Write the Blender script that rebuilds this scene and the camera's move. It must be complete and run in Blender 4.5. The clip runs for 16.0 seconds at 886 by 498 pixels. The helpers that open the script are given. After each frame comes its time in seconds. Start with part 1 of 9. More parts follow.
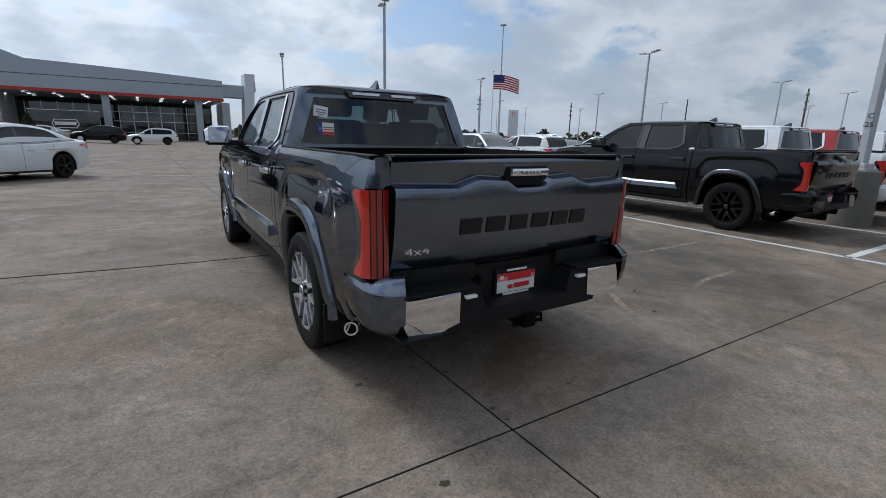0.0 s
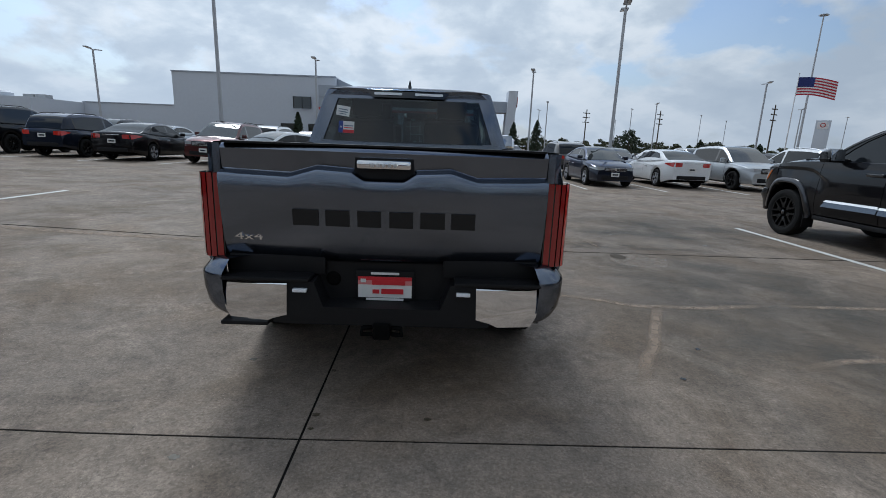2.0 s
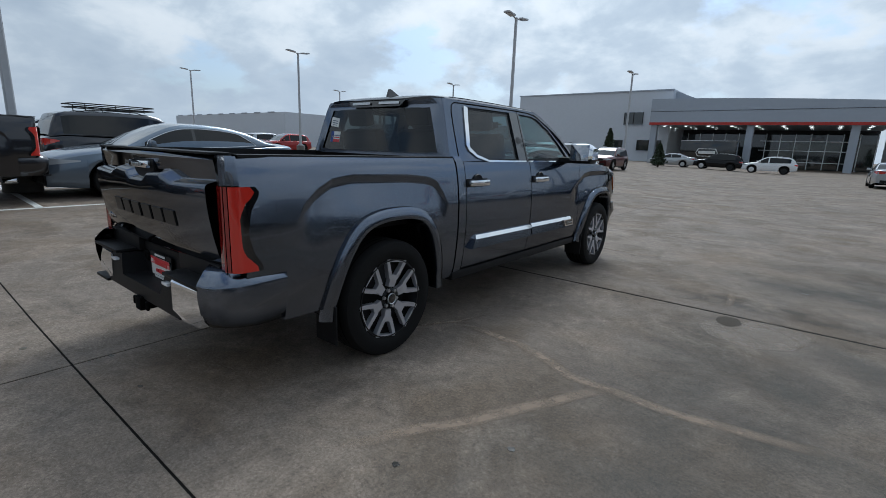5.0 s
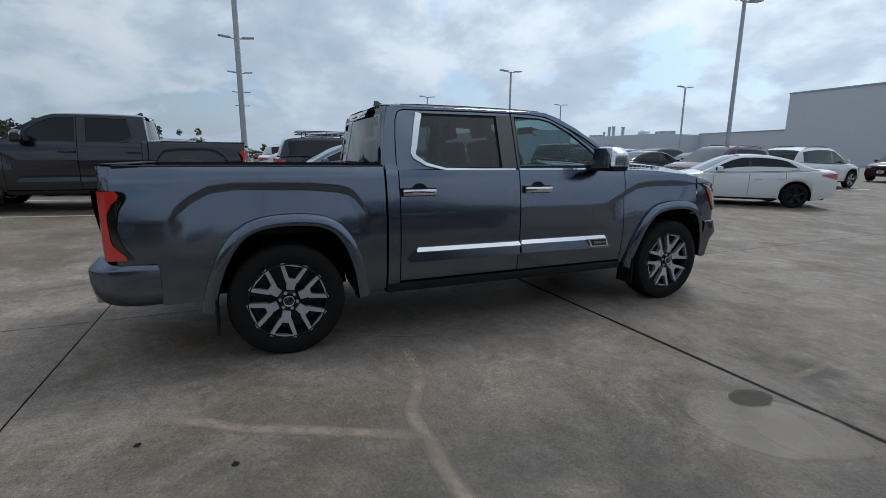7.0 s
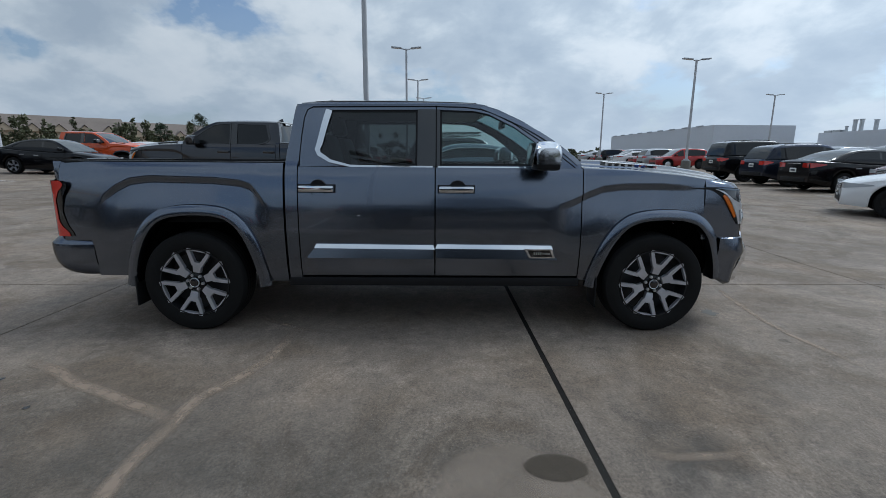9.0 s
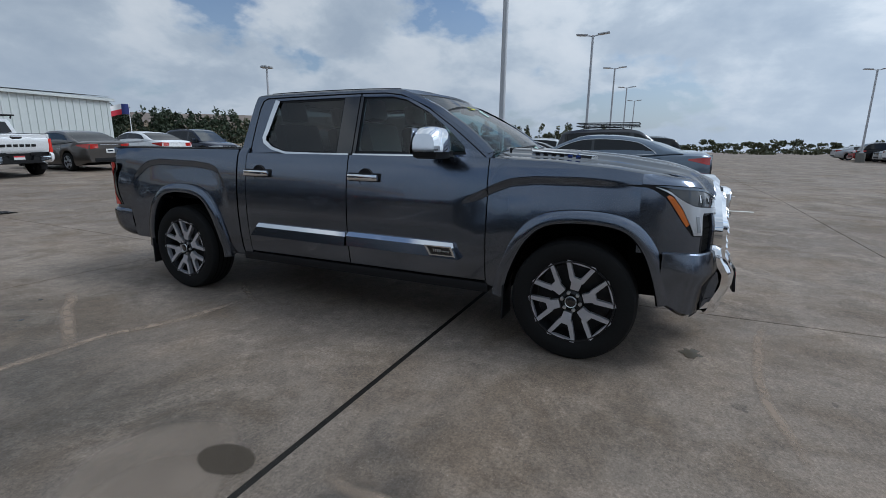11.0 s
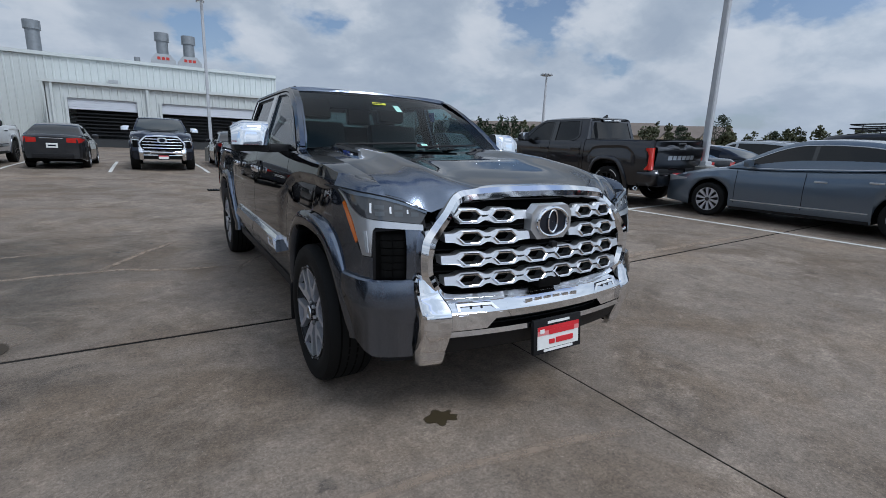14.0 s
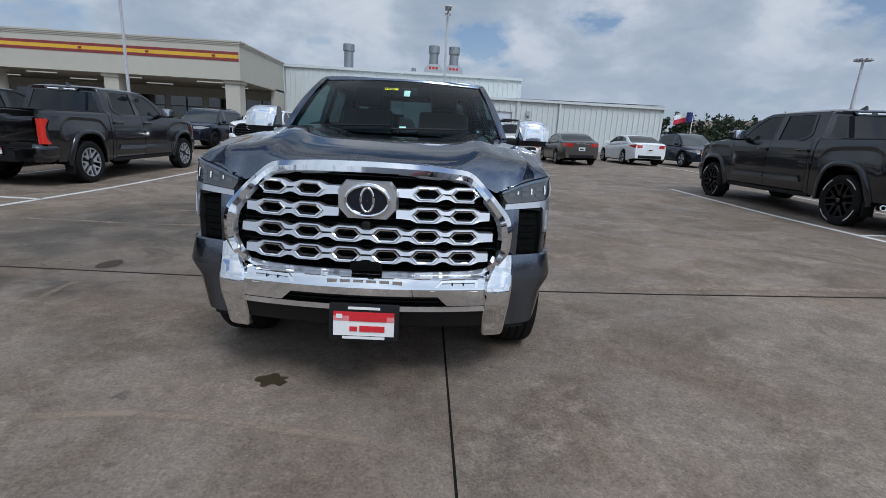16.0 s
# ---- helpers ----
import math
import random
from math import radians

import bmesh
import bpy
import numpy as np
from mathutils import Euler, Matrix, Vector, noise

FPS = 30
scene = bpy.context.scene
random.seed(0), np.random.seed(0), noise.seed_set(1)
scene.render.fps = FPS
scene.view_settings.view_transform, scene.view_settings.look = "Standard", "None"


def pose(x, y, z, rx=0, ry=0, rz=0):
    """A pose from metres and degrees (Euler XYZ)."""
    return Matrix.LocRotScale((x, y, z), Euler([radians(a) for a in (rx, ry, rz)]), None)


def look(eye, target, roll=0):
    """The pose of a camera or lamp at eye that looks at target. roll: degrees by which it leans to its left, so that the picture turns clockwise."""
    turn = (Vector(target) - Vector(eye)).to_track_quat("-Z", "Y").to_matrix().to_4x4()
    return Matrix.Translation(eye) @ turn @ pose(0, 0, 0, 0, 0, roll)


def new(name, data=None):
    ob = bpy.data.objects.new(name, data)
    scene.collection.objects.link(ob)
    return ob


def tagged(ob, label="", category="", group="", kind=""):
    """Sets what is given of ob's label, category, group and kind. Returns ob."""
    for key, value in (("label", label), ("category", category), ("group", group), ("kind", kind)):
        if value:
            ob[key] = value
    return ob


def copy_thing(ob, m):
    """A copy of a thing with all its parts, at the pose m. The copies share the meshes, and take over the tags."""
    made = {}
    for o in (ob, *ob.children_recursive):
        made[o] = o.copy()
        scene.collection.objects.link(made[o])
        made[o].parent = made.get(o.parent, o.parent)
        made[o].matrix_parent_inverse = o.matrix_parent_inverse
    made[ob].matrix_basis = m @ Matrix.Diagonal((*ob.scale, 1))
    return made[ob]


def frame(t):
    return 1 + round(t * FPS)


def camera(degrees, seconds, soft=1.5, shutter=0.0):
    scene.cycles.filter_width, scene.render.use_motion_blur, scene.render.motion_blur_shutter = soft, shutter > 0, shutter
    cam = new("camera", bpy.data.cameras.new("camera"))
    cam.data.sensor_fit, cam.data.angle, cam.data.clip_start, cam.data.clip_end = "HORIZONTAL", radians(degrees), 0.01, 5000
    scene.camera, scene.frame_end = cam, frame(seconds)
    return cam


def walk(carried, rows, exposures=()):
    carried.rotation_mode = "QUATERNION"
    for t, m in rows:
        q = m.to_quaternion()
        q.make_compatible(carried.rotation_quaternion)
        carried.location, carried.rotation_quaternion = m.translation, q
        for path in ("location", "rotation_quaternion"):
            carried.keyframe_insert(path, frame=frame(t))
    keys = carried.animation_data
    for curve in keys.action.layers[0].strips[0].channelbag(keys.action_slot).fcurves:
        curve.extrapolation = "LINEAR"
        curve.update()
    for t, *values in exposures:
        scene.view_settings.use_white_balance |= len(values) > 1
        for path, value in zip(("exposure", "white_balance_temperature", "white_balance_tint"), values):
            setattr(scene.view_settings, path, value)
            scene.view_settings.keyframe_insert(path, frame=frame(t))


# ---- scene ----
# ---------------------------------------------------------------- camera
cam = camera(87.4, 16.0, 0.7)
PATH = [
    (0, (-1.78, -3.07, 1.447), (-0.745, -1.424, 0.978), 1.3),
    (0.5, (-1.286, -3.211, 1.422), (-0.468, -1.448, 0.952), 1.5),
    (1, (-0.801, -3.354, 1.406), (-0.218, -1.499, 0.94), 1.6),
    (1.5, (-0.286, -3.4, 1.387), (0.032, -1.479, 0.93), 1.8),
    (2, (0.256, -3.44, 1.385), (0.297, -1.491, 0.94), 2.1),
    (2.5, (0.785, -3.338, 1.382), (0.557, -1.4, 0.945), 2.4),
    (3, (1.336, -3.223, 1.394), (0.866, -1.329, 0.956), 2.0),
    (3.2, (1.521, -3.131, 1.368), (0.962, -1.261, 0.934), 1.7),
    (5.3, (3.399, -1.878, 1.423), (2.048, -0.464, 1.004), 1.2),
    (5.5, (3.559, -1.673, 1.423), (2.121, -0.346, 1.012), 0.5),
    (6, (3.879, -1.239, 1.426), (2.291, -0.093, 1.022), 0.5),
    (6.5, (4.119, -0.76, 1.416), (2.411, 0.202, 1.018), 0.5),
    (7, (4.339, -0.237, 1.417), (2.535, 0.533, 1.029), 0.4),
    (7.5, (4.476, 0.279, 1.409), (2.604, 0.868, 1.022), 0.5),
    (8, (4.588, 0.832, 1.402), (2.668, 1.232, 1.009), 0.5),
    (8.5, (4.644, 1.383, 1.4), (2.695, 1.599, 1.007), 0.4),
    (9, (4.589, 1.94, 1.402), (2.628, 1.964, 1.011), 0.4),
    (9.2, (4.577, 2.162, 1.417), (2.616, 2.107, 1.029), 0.4),
    (11.3, (3.796, 4.403, 1.37), (2.068, 3.493, 0.939), 0.9),
    (11.5, (3.667, 4.58, 1.379), (1.976, 3.607, 0.943), 1.1),
    (12, (3.289, 4.989, 1.374), (1.694, 3.868, 0.926), 1.7),
    (12.5, (2.918, 5.393, 1.374), (1.431, 4.132, 0.929), 2.0),
    (13, (2.517, 5.722, 1.371), (1.151, 4.327, 0.939), 1.8),
    (13.5, (2.126, 6.07, 1.387), (0.907, 4.543, 0.962), 1.9),
    (14, (1.681, 6.306, 1.382), (0.659, 4.641, 0.954), 2.1),
    (14.5, (1.218, 6.559, 1.388), (0.414, 4.78, 0.956), 2.2),
    (15, (0.729, 6.701, 1.366), (0.168, 4.834, 0.922), 2.5),
    (15.5, (0.207, 6.802, 1.366), (-0.107, 4.881, 0.907), 2.9),
    (16, (-0.296, 6.767, 1.343), (-0.358, 4.824, 0.874), 3.3),
]
EXPO = [(t, e, k, n) for t, e, k, n in ((0.0, -0.05, 5850, 8), (3.0, -0.16, 5800, 6), (5.5, -0.12, 5750, 5), (9.0, -0.08, 5700, 5), (13.0, -0.05, 5750, 9), (16.0, 0.0, 5750, 9))]      # seconds, stops, kelvin, tint
walk(cam, [(t, look(eye, target, roll)) for t, eye, target, roll in PATH], EXPO)

# ---------------------------------------------------------------- light
SUN_AZ, SUN_EL = 25.0, 52.0            # degrees left of +y, and above the horizon


def make_world():
    world = bpy.data.worlds.new("sky")
    scene.world = world
    world.use_nodes = True
    nt = world.node_tree
    nt.nodes.clear()
    N, L = nt.nodes.new, nt.links.new
    out, bg = N("ShaderNodeOutputWorld"), N("ShaderNodeBackground")
    sky = N("ShaderNodeTexSky")
    sky.sky_type = 'NISHITA'
    sky.sun_disc = False
    sky.sun_elevation = radians(SUN_EL)
    sky.sun_rotation = radians(-SUN_AZ)
    sky.air_density, sky.dust_density, sky.ozone_density = 1.0, 2.0, 1.5
    co = N("ShaderNodeTexCoord")
    sep = N("ShaderNodeSeparateXYZ")
    L(co.outputs["Generated"], sep.inputs[0])

    def math_(op, a, b=None, clamp=False):
        n = N("ShaderNodeMath")
        n.operation, n.use_clamp = op, clamp
        for i, v in enumerate((a, b)):
            if v is None:
                continue
            if isinstance(v, (int, float)):
                n.inputs[i].default_value = v
            else:
                L(v, n.inputs[i])
        return n.outputs[0]

    # the cloud deck: directions carried out to a level sheet overhead
    zz = math_('ADD', math_('MAXIMUM', sep.outputs[2], 0.0), 0.42)
    comb = N("ShaderNodeCombineXYZ")
    L(math_('DIVIDE', sep.outputs[0], zz), comb.inputs[0])
    L(math_('DIVIDE', sep.outputs[1], zz), comb.inputs[1])

    def noise_(scale, detail, rough, off, dist=0.0):
        mp, n = N("ShaderNodeMapping"), N("ShaderNodeTexNoise")
        mp.inputs["Location"].default_value = off
        L(comb.outputs[0], mp.inputs[0])
        L(mp.outputs[0], n.inputs["Vector"])
        n.inputs["Scale"].default_value, n.inputs["Detail"].default_value = scale, detail
        n.inputs["Roughness"].default_value, n.inputs["Distortion"].default_value = rough, dist
        return n.outputs["Fac"]

    def ramp_(fac, stops):
        r = N("ShaderNodeValToRGB")
        els = r.color_ramp.elements
        while len(els) < len(stops):
            els.new(0.5)
        for e, (p, c) in zip(els, stops):
            e.position, e.color = p, (*c, 1)
        L(fac, r.inputs[0])
        return r.outputs[0]

    big = noise_(2.2, 14.0, 0.54, (3.1, 1.7, 0.0), 0.1)
    cover = ramp_(big, [(0.385, (0.08, 0.08, 0.08)), (0.425, (0.70, 0.70, 0.70)), (0.455, (1, 1, 1))])
    # heaps of cloud: bright at their thin edges, grey where they are thick
    heap = noise_(3.3, 13.0, 0.55, (7.3, 4.9, 2.0), 0.15)
    thick = math_('ADD', math_('MULTIPLY', heap, 0.72), math_('MULTIPLY', big, 0.28))
    cloud = ramp_(thick, [(0.38, (1.08, 1.08, 1.08)), (0.445, (0.98, 1.00, 1.02)), (0.49, (0.82, 0.87, 0.92)), (0.53, (0.70, 0.76, 0.83)), (0.62, (0.58, 0.65, 0.74))])
    # the haze near the horizon is bright and even
    haze = math_('SUBTRACT', 1.0, math_('MULTIPLY', sep.outputs[2], 3.2), True)
    haze = math_('MULTIPLY', math_('POWER', haze, 1.6), 0.75)
    skyc = N("ShaderNodeMixRGB")
    skyc.blend_type = 'MULTIPLY'
    skyc.inputs[0].default_value = 1.0
    skyc.inputs[2].default_value = (0.150, 0.155, 0.160, 1)
    L(sky.outputs[0], skyc.inputs[1])
    m1, m2 = N("ShaderNodeMixRGB"), N("ShaderNodeMixRGB")
    L(cover, m1.inputs[0])
    L(skyc.outputs[0], m1.inputs[1])
    L(cloud, m1.inputs[2])
    L(haze, m2.inputs[0])
    L(m1.outputs[0], m2.inputs[1])
    m2.inputs[2].default_value = (0.72, 0.79, 0.88, 1)
    L(m2.outputs[0], bg.inputs[0])
    # thin cloud glows brighter round the hidden sun
    dot = N("ShaderNodeVectorMath")
    dot.operation = 'DOT_PRODUCT'
    L(co.outputs["Generated"], dot.inputs[0])
    ce = math.cos(radians(SUN_EL))
    dot.inputs[1].default_value = (-math.sin(radians(SUN_AZ)) * ce, math.cos(radians(SUN_AZ)) * ce, math.sin(radians(SUN_EL)))
    glow = math_('MULTIPLY', math_('POWER', math_('MAXIMUM', dot.outputs["Value"], 0.0), 1.5), 0.75 * SKY)
    L(math_('ADD', glow, SKY * 0.84), bg.inputs[1])
    L(bg.outputs[0], out.inputs[0])


SKY = 0.70
make_world()
sun_data = bpy.data.lights.new("sun", 'SUN')
sun_data.energy, sun_data.angle, sun_data.color = 1.9, radians(20), (1.0, 0.97, 0.92)
sun = new("sun", sun_data)
sun.matrix_world = pose(0, 0, 30, 90 - SUN_EL, 0, 180 + SUN_AZ)
scene.view_settings.exposure = 0.0

# ---------------------------------------------------------------- mesh helpers
def finish(name, bm, mat, parent=None, label="", smooth=38):
    """Link a bmesh as one mesh object."""
    me = bpy.data.meshes.new(name)
    bm.to_mesh(me)
    bm.free()
    for m in (mat if isinstance(mat, (list, tuple)) else [mat]):
        me.materials.append(m)
    if smooth:
        me.polygons.foreach_set("use_smooth", [True] * len(me.polygons))
        me.set_sharp_from_angle(angle=radians(smooth))
    ob = new(name, me)
    if parent is not None:
        ob.parent = parent
    if label:
        tagged(ob, label)
    return ob


def part(name, bm, material, parent, label="", smooth=38):
    return finish(name, bm, material, parent, label, smooth)


def thing(name, label, category, group="", kind=""):
    return tagged(new(name), label, category, group, kind)


def lerp(v, xs, ys):
    return float(np.interp(v, xs, ys))


def smoothstep(a, b, v):
    u = min(1.0, max(0.0, (v - a) / (b - a)))
    return u * u * (3 - 2 * u)


def add_grid(bm, rows, close=False):
    """Quads through rows of points."""
    vs = [[bm.verts.new(p) for p in row] for row in rows]
    for a, b in zip(vs, vs[1:]):
        n = len(a)
        for i in range(n if close else n - 1):
            j = (i + 1) % n
            bm.faces.new((a[i], a[j], b[j], b[i]))
    return vs


def grid_bm(rows, close=False):
    bm = bmesh.new()
    add_grid(bm, rows, close)
    bmesh.ops.remove_doubles(bm, verts=bm.verts, dist=1e-5)
    return bm


def add_box(bm, c, s, bevel=0.0, m=None):
    r = bmesh.ops.create_cube(bm, size=1.0)
    vs = r["verts"]
    for v in vs:
        v.co = Vector((c[0] + v.co.x * s[0], c[1] + v.co.y * s[1], c[2] + v.co.z * s[2]))
    if bevel:
        es = list({e for v in vs for e in v.link_edges})
        r2 = bmesh.ops.bevel(bm, geom=es, offset=bevel, segments=2, profile=0.6, affect='EDGES')
        vs = list({v for v in r2["verts"]} | {v for v in vs if v.is_valid})
    if m is not None:
        for v in vs:
            v.co = m @ v.co
    return vs


def box_bm(c, s, bevel=0.0, m=None):
    bm = bmesh.new()
    add_box(bm, c, s, bevel, m)
    return bm


def tess(loops):
    """Triangles of a flat outline with holes, as indices into the joined points."""
    from_ = [[Vector((p[0], p[1], 0)) for p in lp] for lp in loops]
    return TESS(from_)


import mathutils.geometry as _geo
TESS = _geo.tessellate_polygon


def add_sheet(bm, loops, place, depth=0.0, place2=None):
    """A flat outline with holes, carried into space by place(a, b); with place2 a second skin and the rims between."""
    pts = [p for lp in loops for p in lp]
    tri = tess(loops)
    A = [bm.verts.new(place(*p)) for p in pts]
    for t in tri:
        try:
            bm.faces.new([A[i] for i in t])
        except ValueError:
            pass
    if place2:
        B = [bm.verts.new(place2(*p)) for p in pts]
        for t in tri:
            try:
                bm.faces.new([B[i] for i in reversed(t)])
            except ValueError:
                pass
        k = 0
        for lp in loops:
            n = len(lp)
            for i in range(n):
                j = (i + 1) % n
                try:
                    bm.faces.new((A[k + i], A[k + j], B[k + j], B[k + i]))
                except ValueError:
                    pass
            k += n
    return A


def prism_bm(poly, place, place2, bevel=0.0):
    bm = bmesh.new()
    add_sheet(bm, [poly], place, 0, place2)
    bmesh.ops.recalc_face_normals(bm, faces=bm.faces)
    return bm


def add_tube(bm, pts, r, n=8, closed=False, cap=True):
    pts = [Vector(p) for p in pts]
    rows = []
    m = len(pts)
    prev = None
    for i, p in enumerate(pts):
        a = pts[(i - 1) % m] if (closed or i) else p
        b = pts[(i + 1) % m] if (closed or i < m - 1) else p
        d = (b - a).normalized()
        if prev is None:
            up = Vector((0, 0, 1)) if abs(d.z) < 0.9 else Vector((1, 0, 0))
            u = d.cross(up).normalized()
        else:
            u = (prev - d * prev.dot(d)).normalized()
        prev = u
        w = d.cross(u)
        rr = r[i] if isinstance(r, (list, tuple)) else r
        rows.append([bm.verts.new(p + (u * math.cos(k * 2 * math.pi / n) + w * math.sin(k * 2 * math.pi / n)) * rr) for k in range(n)])
    if closed:
        rows.append(rows[0])
    for a, b in zip(rows, rows[1:]):
        for k in range(n):
            j = (k + 1) % n
            bm.faces.new((a[k], a[j], b[j], b[k]))
    if cap and not closed:
        bm.faces.new(rows[0])
        bm.faces.new(list(reversed(rows[-1])))


def tube_bm(pts, r, n=8, closed=False):
    bm = bmesh.new()
    add_tube(bm, pts, r, n, closed)
    return bm


def add_lathe(bm, prof, n, centre=(0, 0, 0), axis='x', close=False):
    """Turn a profile of (along, radius) round an axis."""
    rows = []
    for a, r in prof:
        row = []
        for k in range(n):
            c, s = math.cos(2 * math.pi * k / n) * r, math.sin(2 * math.pi * k / n) * r
            p = {'x': (a, c, s), 'y': (c, a, s), 'z': (c, s, a)}[axis]
            row.append((p[0] + centre[0], p[1] + centre[1], p[2] + centre[2]))
        rows.append(row)
    if close:
        rows.append(rows[0])
    return add_grid(bm, rows, True)


def lathe_bm(prof, n, centre=(0, 0, 0), axis='x', cap=False):
    bm = bmesh.new()
    v = add_lathe(bm, prof, n, centre, axis)
    if cap:
        for row in (v[0], v[-1]):
            try:
                bm.faces.new(row)
            except ValueError:
                pass
    bmesh.ops.remove_doubles(bm, verts=bm.verts, dist=1e-6)
    bmesh.ops.recalc_face_normals(bm, faces=bm.faces)
    return bm


def text_bm(body, size, depth, place):
    cu = bpy.data.curves.new("letters", 'FONT')
    cu.body, cu.size, cu.extrude = body, size, depth
    cu.align_x, cu.align_y = 'CENTER', 'CENTER'
    ob = bpy.data.objects.new("letters", cu)
    scene.collection.objects.link(ob)
    dg = bpy.context.evaluated_depsgraph_get()
    me = bpy.data.meshes.new_from_object(ob.evaluated_get(dg))
    bm = bmesh.new()
    bm.from_mesh(me)
    for v in bm.verts:
        v.co = place @ v.co
    bpy.data.objects.remove(ob)
    bpy.data.meshes.remove(me)
    bpy.data.curves.remove(cu)
    return bm


# ---------------------------------------------------------------- materials
def mat_base(name):
    m = bpy.data.materials.new(name)
    m.use_nodes = True
    nt = m.node_tree
    return m, nt, nt.nodes["Principled BSDF"]


def plain(name, col, rough=0.5, metal=0.0, coat=0.0, var=0.06, scale=40.0, bump=0.0, spec=0.5, emit=None, speck=0.0):
    """A surface with a little unevenness in colour, gloss and height."""
    m, nt, b = mat_base(name)
    N, L = nt.nodes.new, nt.links.new
    co = N("ShaderNodeTexCoord")
    n = N("ShaderNodeTexNoise")
    n.inputs["Scale"].default_value, n.inputs["Detail"].default_value = scale, 5
    L(co.outputs["Object"], n.inputs["Vector"])
    n2 = N("ShaderNodeTexNoise")
    n2.inputs["Scale"].default_value, n2.inputs["Detail"].default_value = scale / 14, 3
    L(co.outputs["Object"], n2.inputs["Vector"])
    mx = N("ShaderNodeMixRGB")
    mx.inputs[1].default_value = (*[max(0, c * (1 - var)) for c in col], 1)
    mx.inputs[2].default_value = (*[min(1, c * (1 + var)) for c in col], 1)
    ad = N("ShaderNodeMath")
    ad.operation = 'ADD'
    L(n.outputs["Fac"], ad.inputs[0])
    L(n2.outputs["Fac"], ad.inputs[1])
    sb = N("ShaderNodeMath")
    sb.operation = 'SUBTRACT'
    sb.use_clamp = True
    L(ad.outputs[0], sb.inputs[0])
    sb.inputs[1].default_value = 0.5
    L(sb.outputs[0], mx.inputs[0])
    L(mx.outputs[0], b.inputs["Base Color"])
    mr = N("ShaderNodeMapRange")
    L(n2.outputs["Fac"], mr.inputs[0])
    mr.inputs[3].default_value, mr.inputs[4].default_value = max(0.0, rough - 0.04), rough + 0.04
    L(mr.outputs[0], b.inputs["Roughness"])
    b.inputs["Metallic"].default_value = metal
    b.inputs["Coat Weight"].default_value = coat
    b.inputs["Coat Roughness"].default_value = 0.03
    b.inputs["Specular IOR Level"].default_value = spec
    if bump:
        bp = N("ShaderNodeBump")
        bp.inputs["Strength"].default_value, bp.inputs["Distance"].default_value = bump, 0.004
        L(n.outputs["Fac"], bp.inputs["Height"])
        L(bp.outputs[0], b.inputs["Normal"])
    if emit:
        b.inputs["Emission Color"].default_value = (*emit[:3], 1)
        b.inputs["Emission Strength"].default_value = emit[3]
    return m


def paint(name, col, metal=0.55, rough=0.36, ior=1.5, edge=40.0):
    """Car paint: flakes under a clear coat, and a faint film of dust."""
    m, nt, b = mat_base(name)
    N, L = nt.nodes.new, nt.links.new
    co = N("ShaderNodeTexCoord")
    v = N("ShaderNodeTexVoronoi")
    v.inputs["Scale"].default_value = 900
    L(co.outputs["Object"], v.inputs["Vector"])
    n = N("ShaderNodeTexNoise")
    n.inputs["Scale"].default_value, n.inputs["Detail"].default_value = 1.6, 4
    L(co.outputs["Object"], n.inputs["Vector"])
    mx = N("ShaderNodeMixRGB")
    mx.inputs[1].default_value = (*[c * 0.86 for c in col], 1)
    mx.inputs[2].default_value = (*[min(1, c * 1.14) for c in col], 1)
    sep = N("ShaderNodeSeparateColor")
    L(v.outputs["Color"], sep.inputs[0])
    L(sep.outputs[0], mx.inputs[0])
    L(mx.outputs[0], b.inputs["Base Color"])
    mr = N("ShaderNodeMapRange")
    L(n.outputs["Fac"], mr.inputs[0])
    mr.inputs[3].default_value, mr.inputs[4].default_value = 0.015, 0.06
    L(mr.outputs[0], b.inputs["Coat Roughness"])
    b.inputs["Metallic"].default_value, b.inputs["Roughness"].default_value = metal, rough
    b.inputs["Coat Weight"].default_value, b.inputs["Coat IOR"].default_value = 1.0, ior
    b.inputs["Specular IOR Level"].default_value = 0.2
    b.inputs["Specular Tint"].default_value = (*[min(1, c * edge) for c in col], 1)
    return m


def glass(name, tint, gloss_rough=0.0, base=0.065, power=4.6):
    """A thin pane: what lies behind shows through the tint, the gloss grows towards grazing views."""
    m, nt, b = mat_base(name)
    nt.nodes.remove(b)
    N, L = nt.nodes.new, nt.links.new
    tr, gl, fr, mx = N("ShaderNodeBsdfTransparent"), N("ShaderNodeBsdfGlossy"), N("ShaderNodeLayerWeight"), N("ShaderNodeMixShader")
    tr.inputs[0].default_value = (*tint, 1)
    gl.inputs["Roughness"].default_value = gloss_rough
    fr.inputs[0].default_value = 0.5
    pw, ma = N("ShaderNodeMath"), N("ShaderNodeMath")
    pw.operation, ma.operation = 'POWER', 'MULTIPLY_ADD'
    L(fr.outputs["Facing"], pw.inputs[0])
    pw.inputs[1].default_value = power
    L(pw.outputs[0], ma.inputs[0])
    ma.inputs[1].default_value, ma.inputs[2].default_value = 0.90, base
    L(ma.outputs[0], mx.inputs[0])
    L(tr.outputs[0], mx.inputs[1])
    L(gl.outputs[0], mx.inputs[2])
    L(mx.outputs[0], nt.nodes["Material Output"].inputs[0])
    return m


def lens(name, col, rough=0.08, coat=1.0):
    m, nt, b = mat_base(name)
    b.inputs["Base Color"].default_value = (*col, 1)
    b.inputs["Roughness"].default_value = rough
    b.inputs["Coat Weight"].default_value = coat
    b.inputs["Specular IOR Level"].default_value = 0.5
    return m


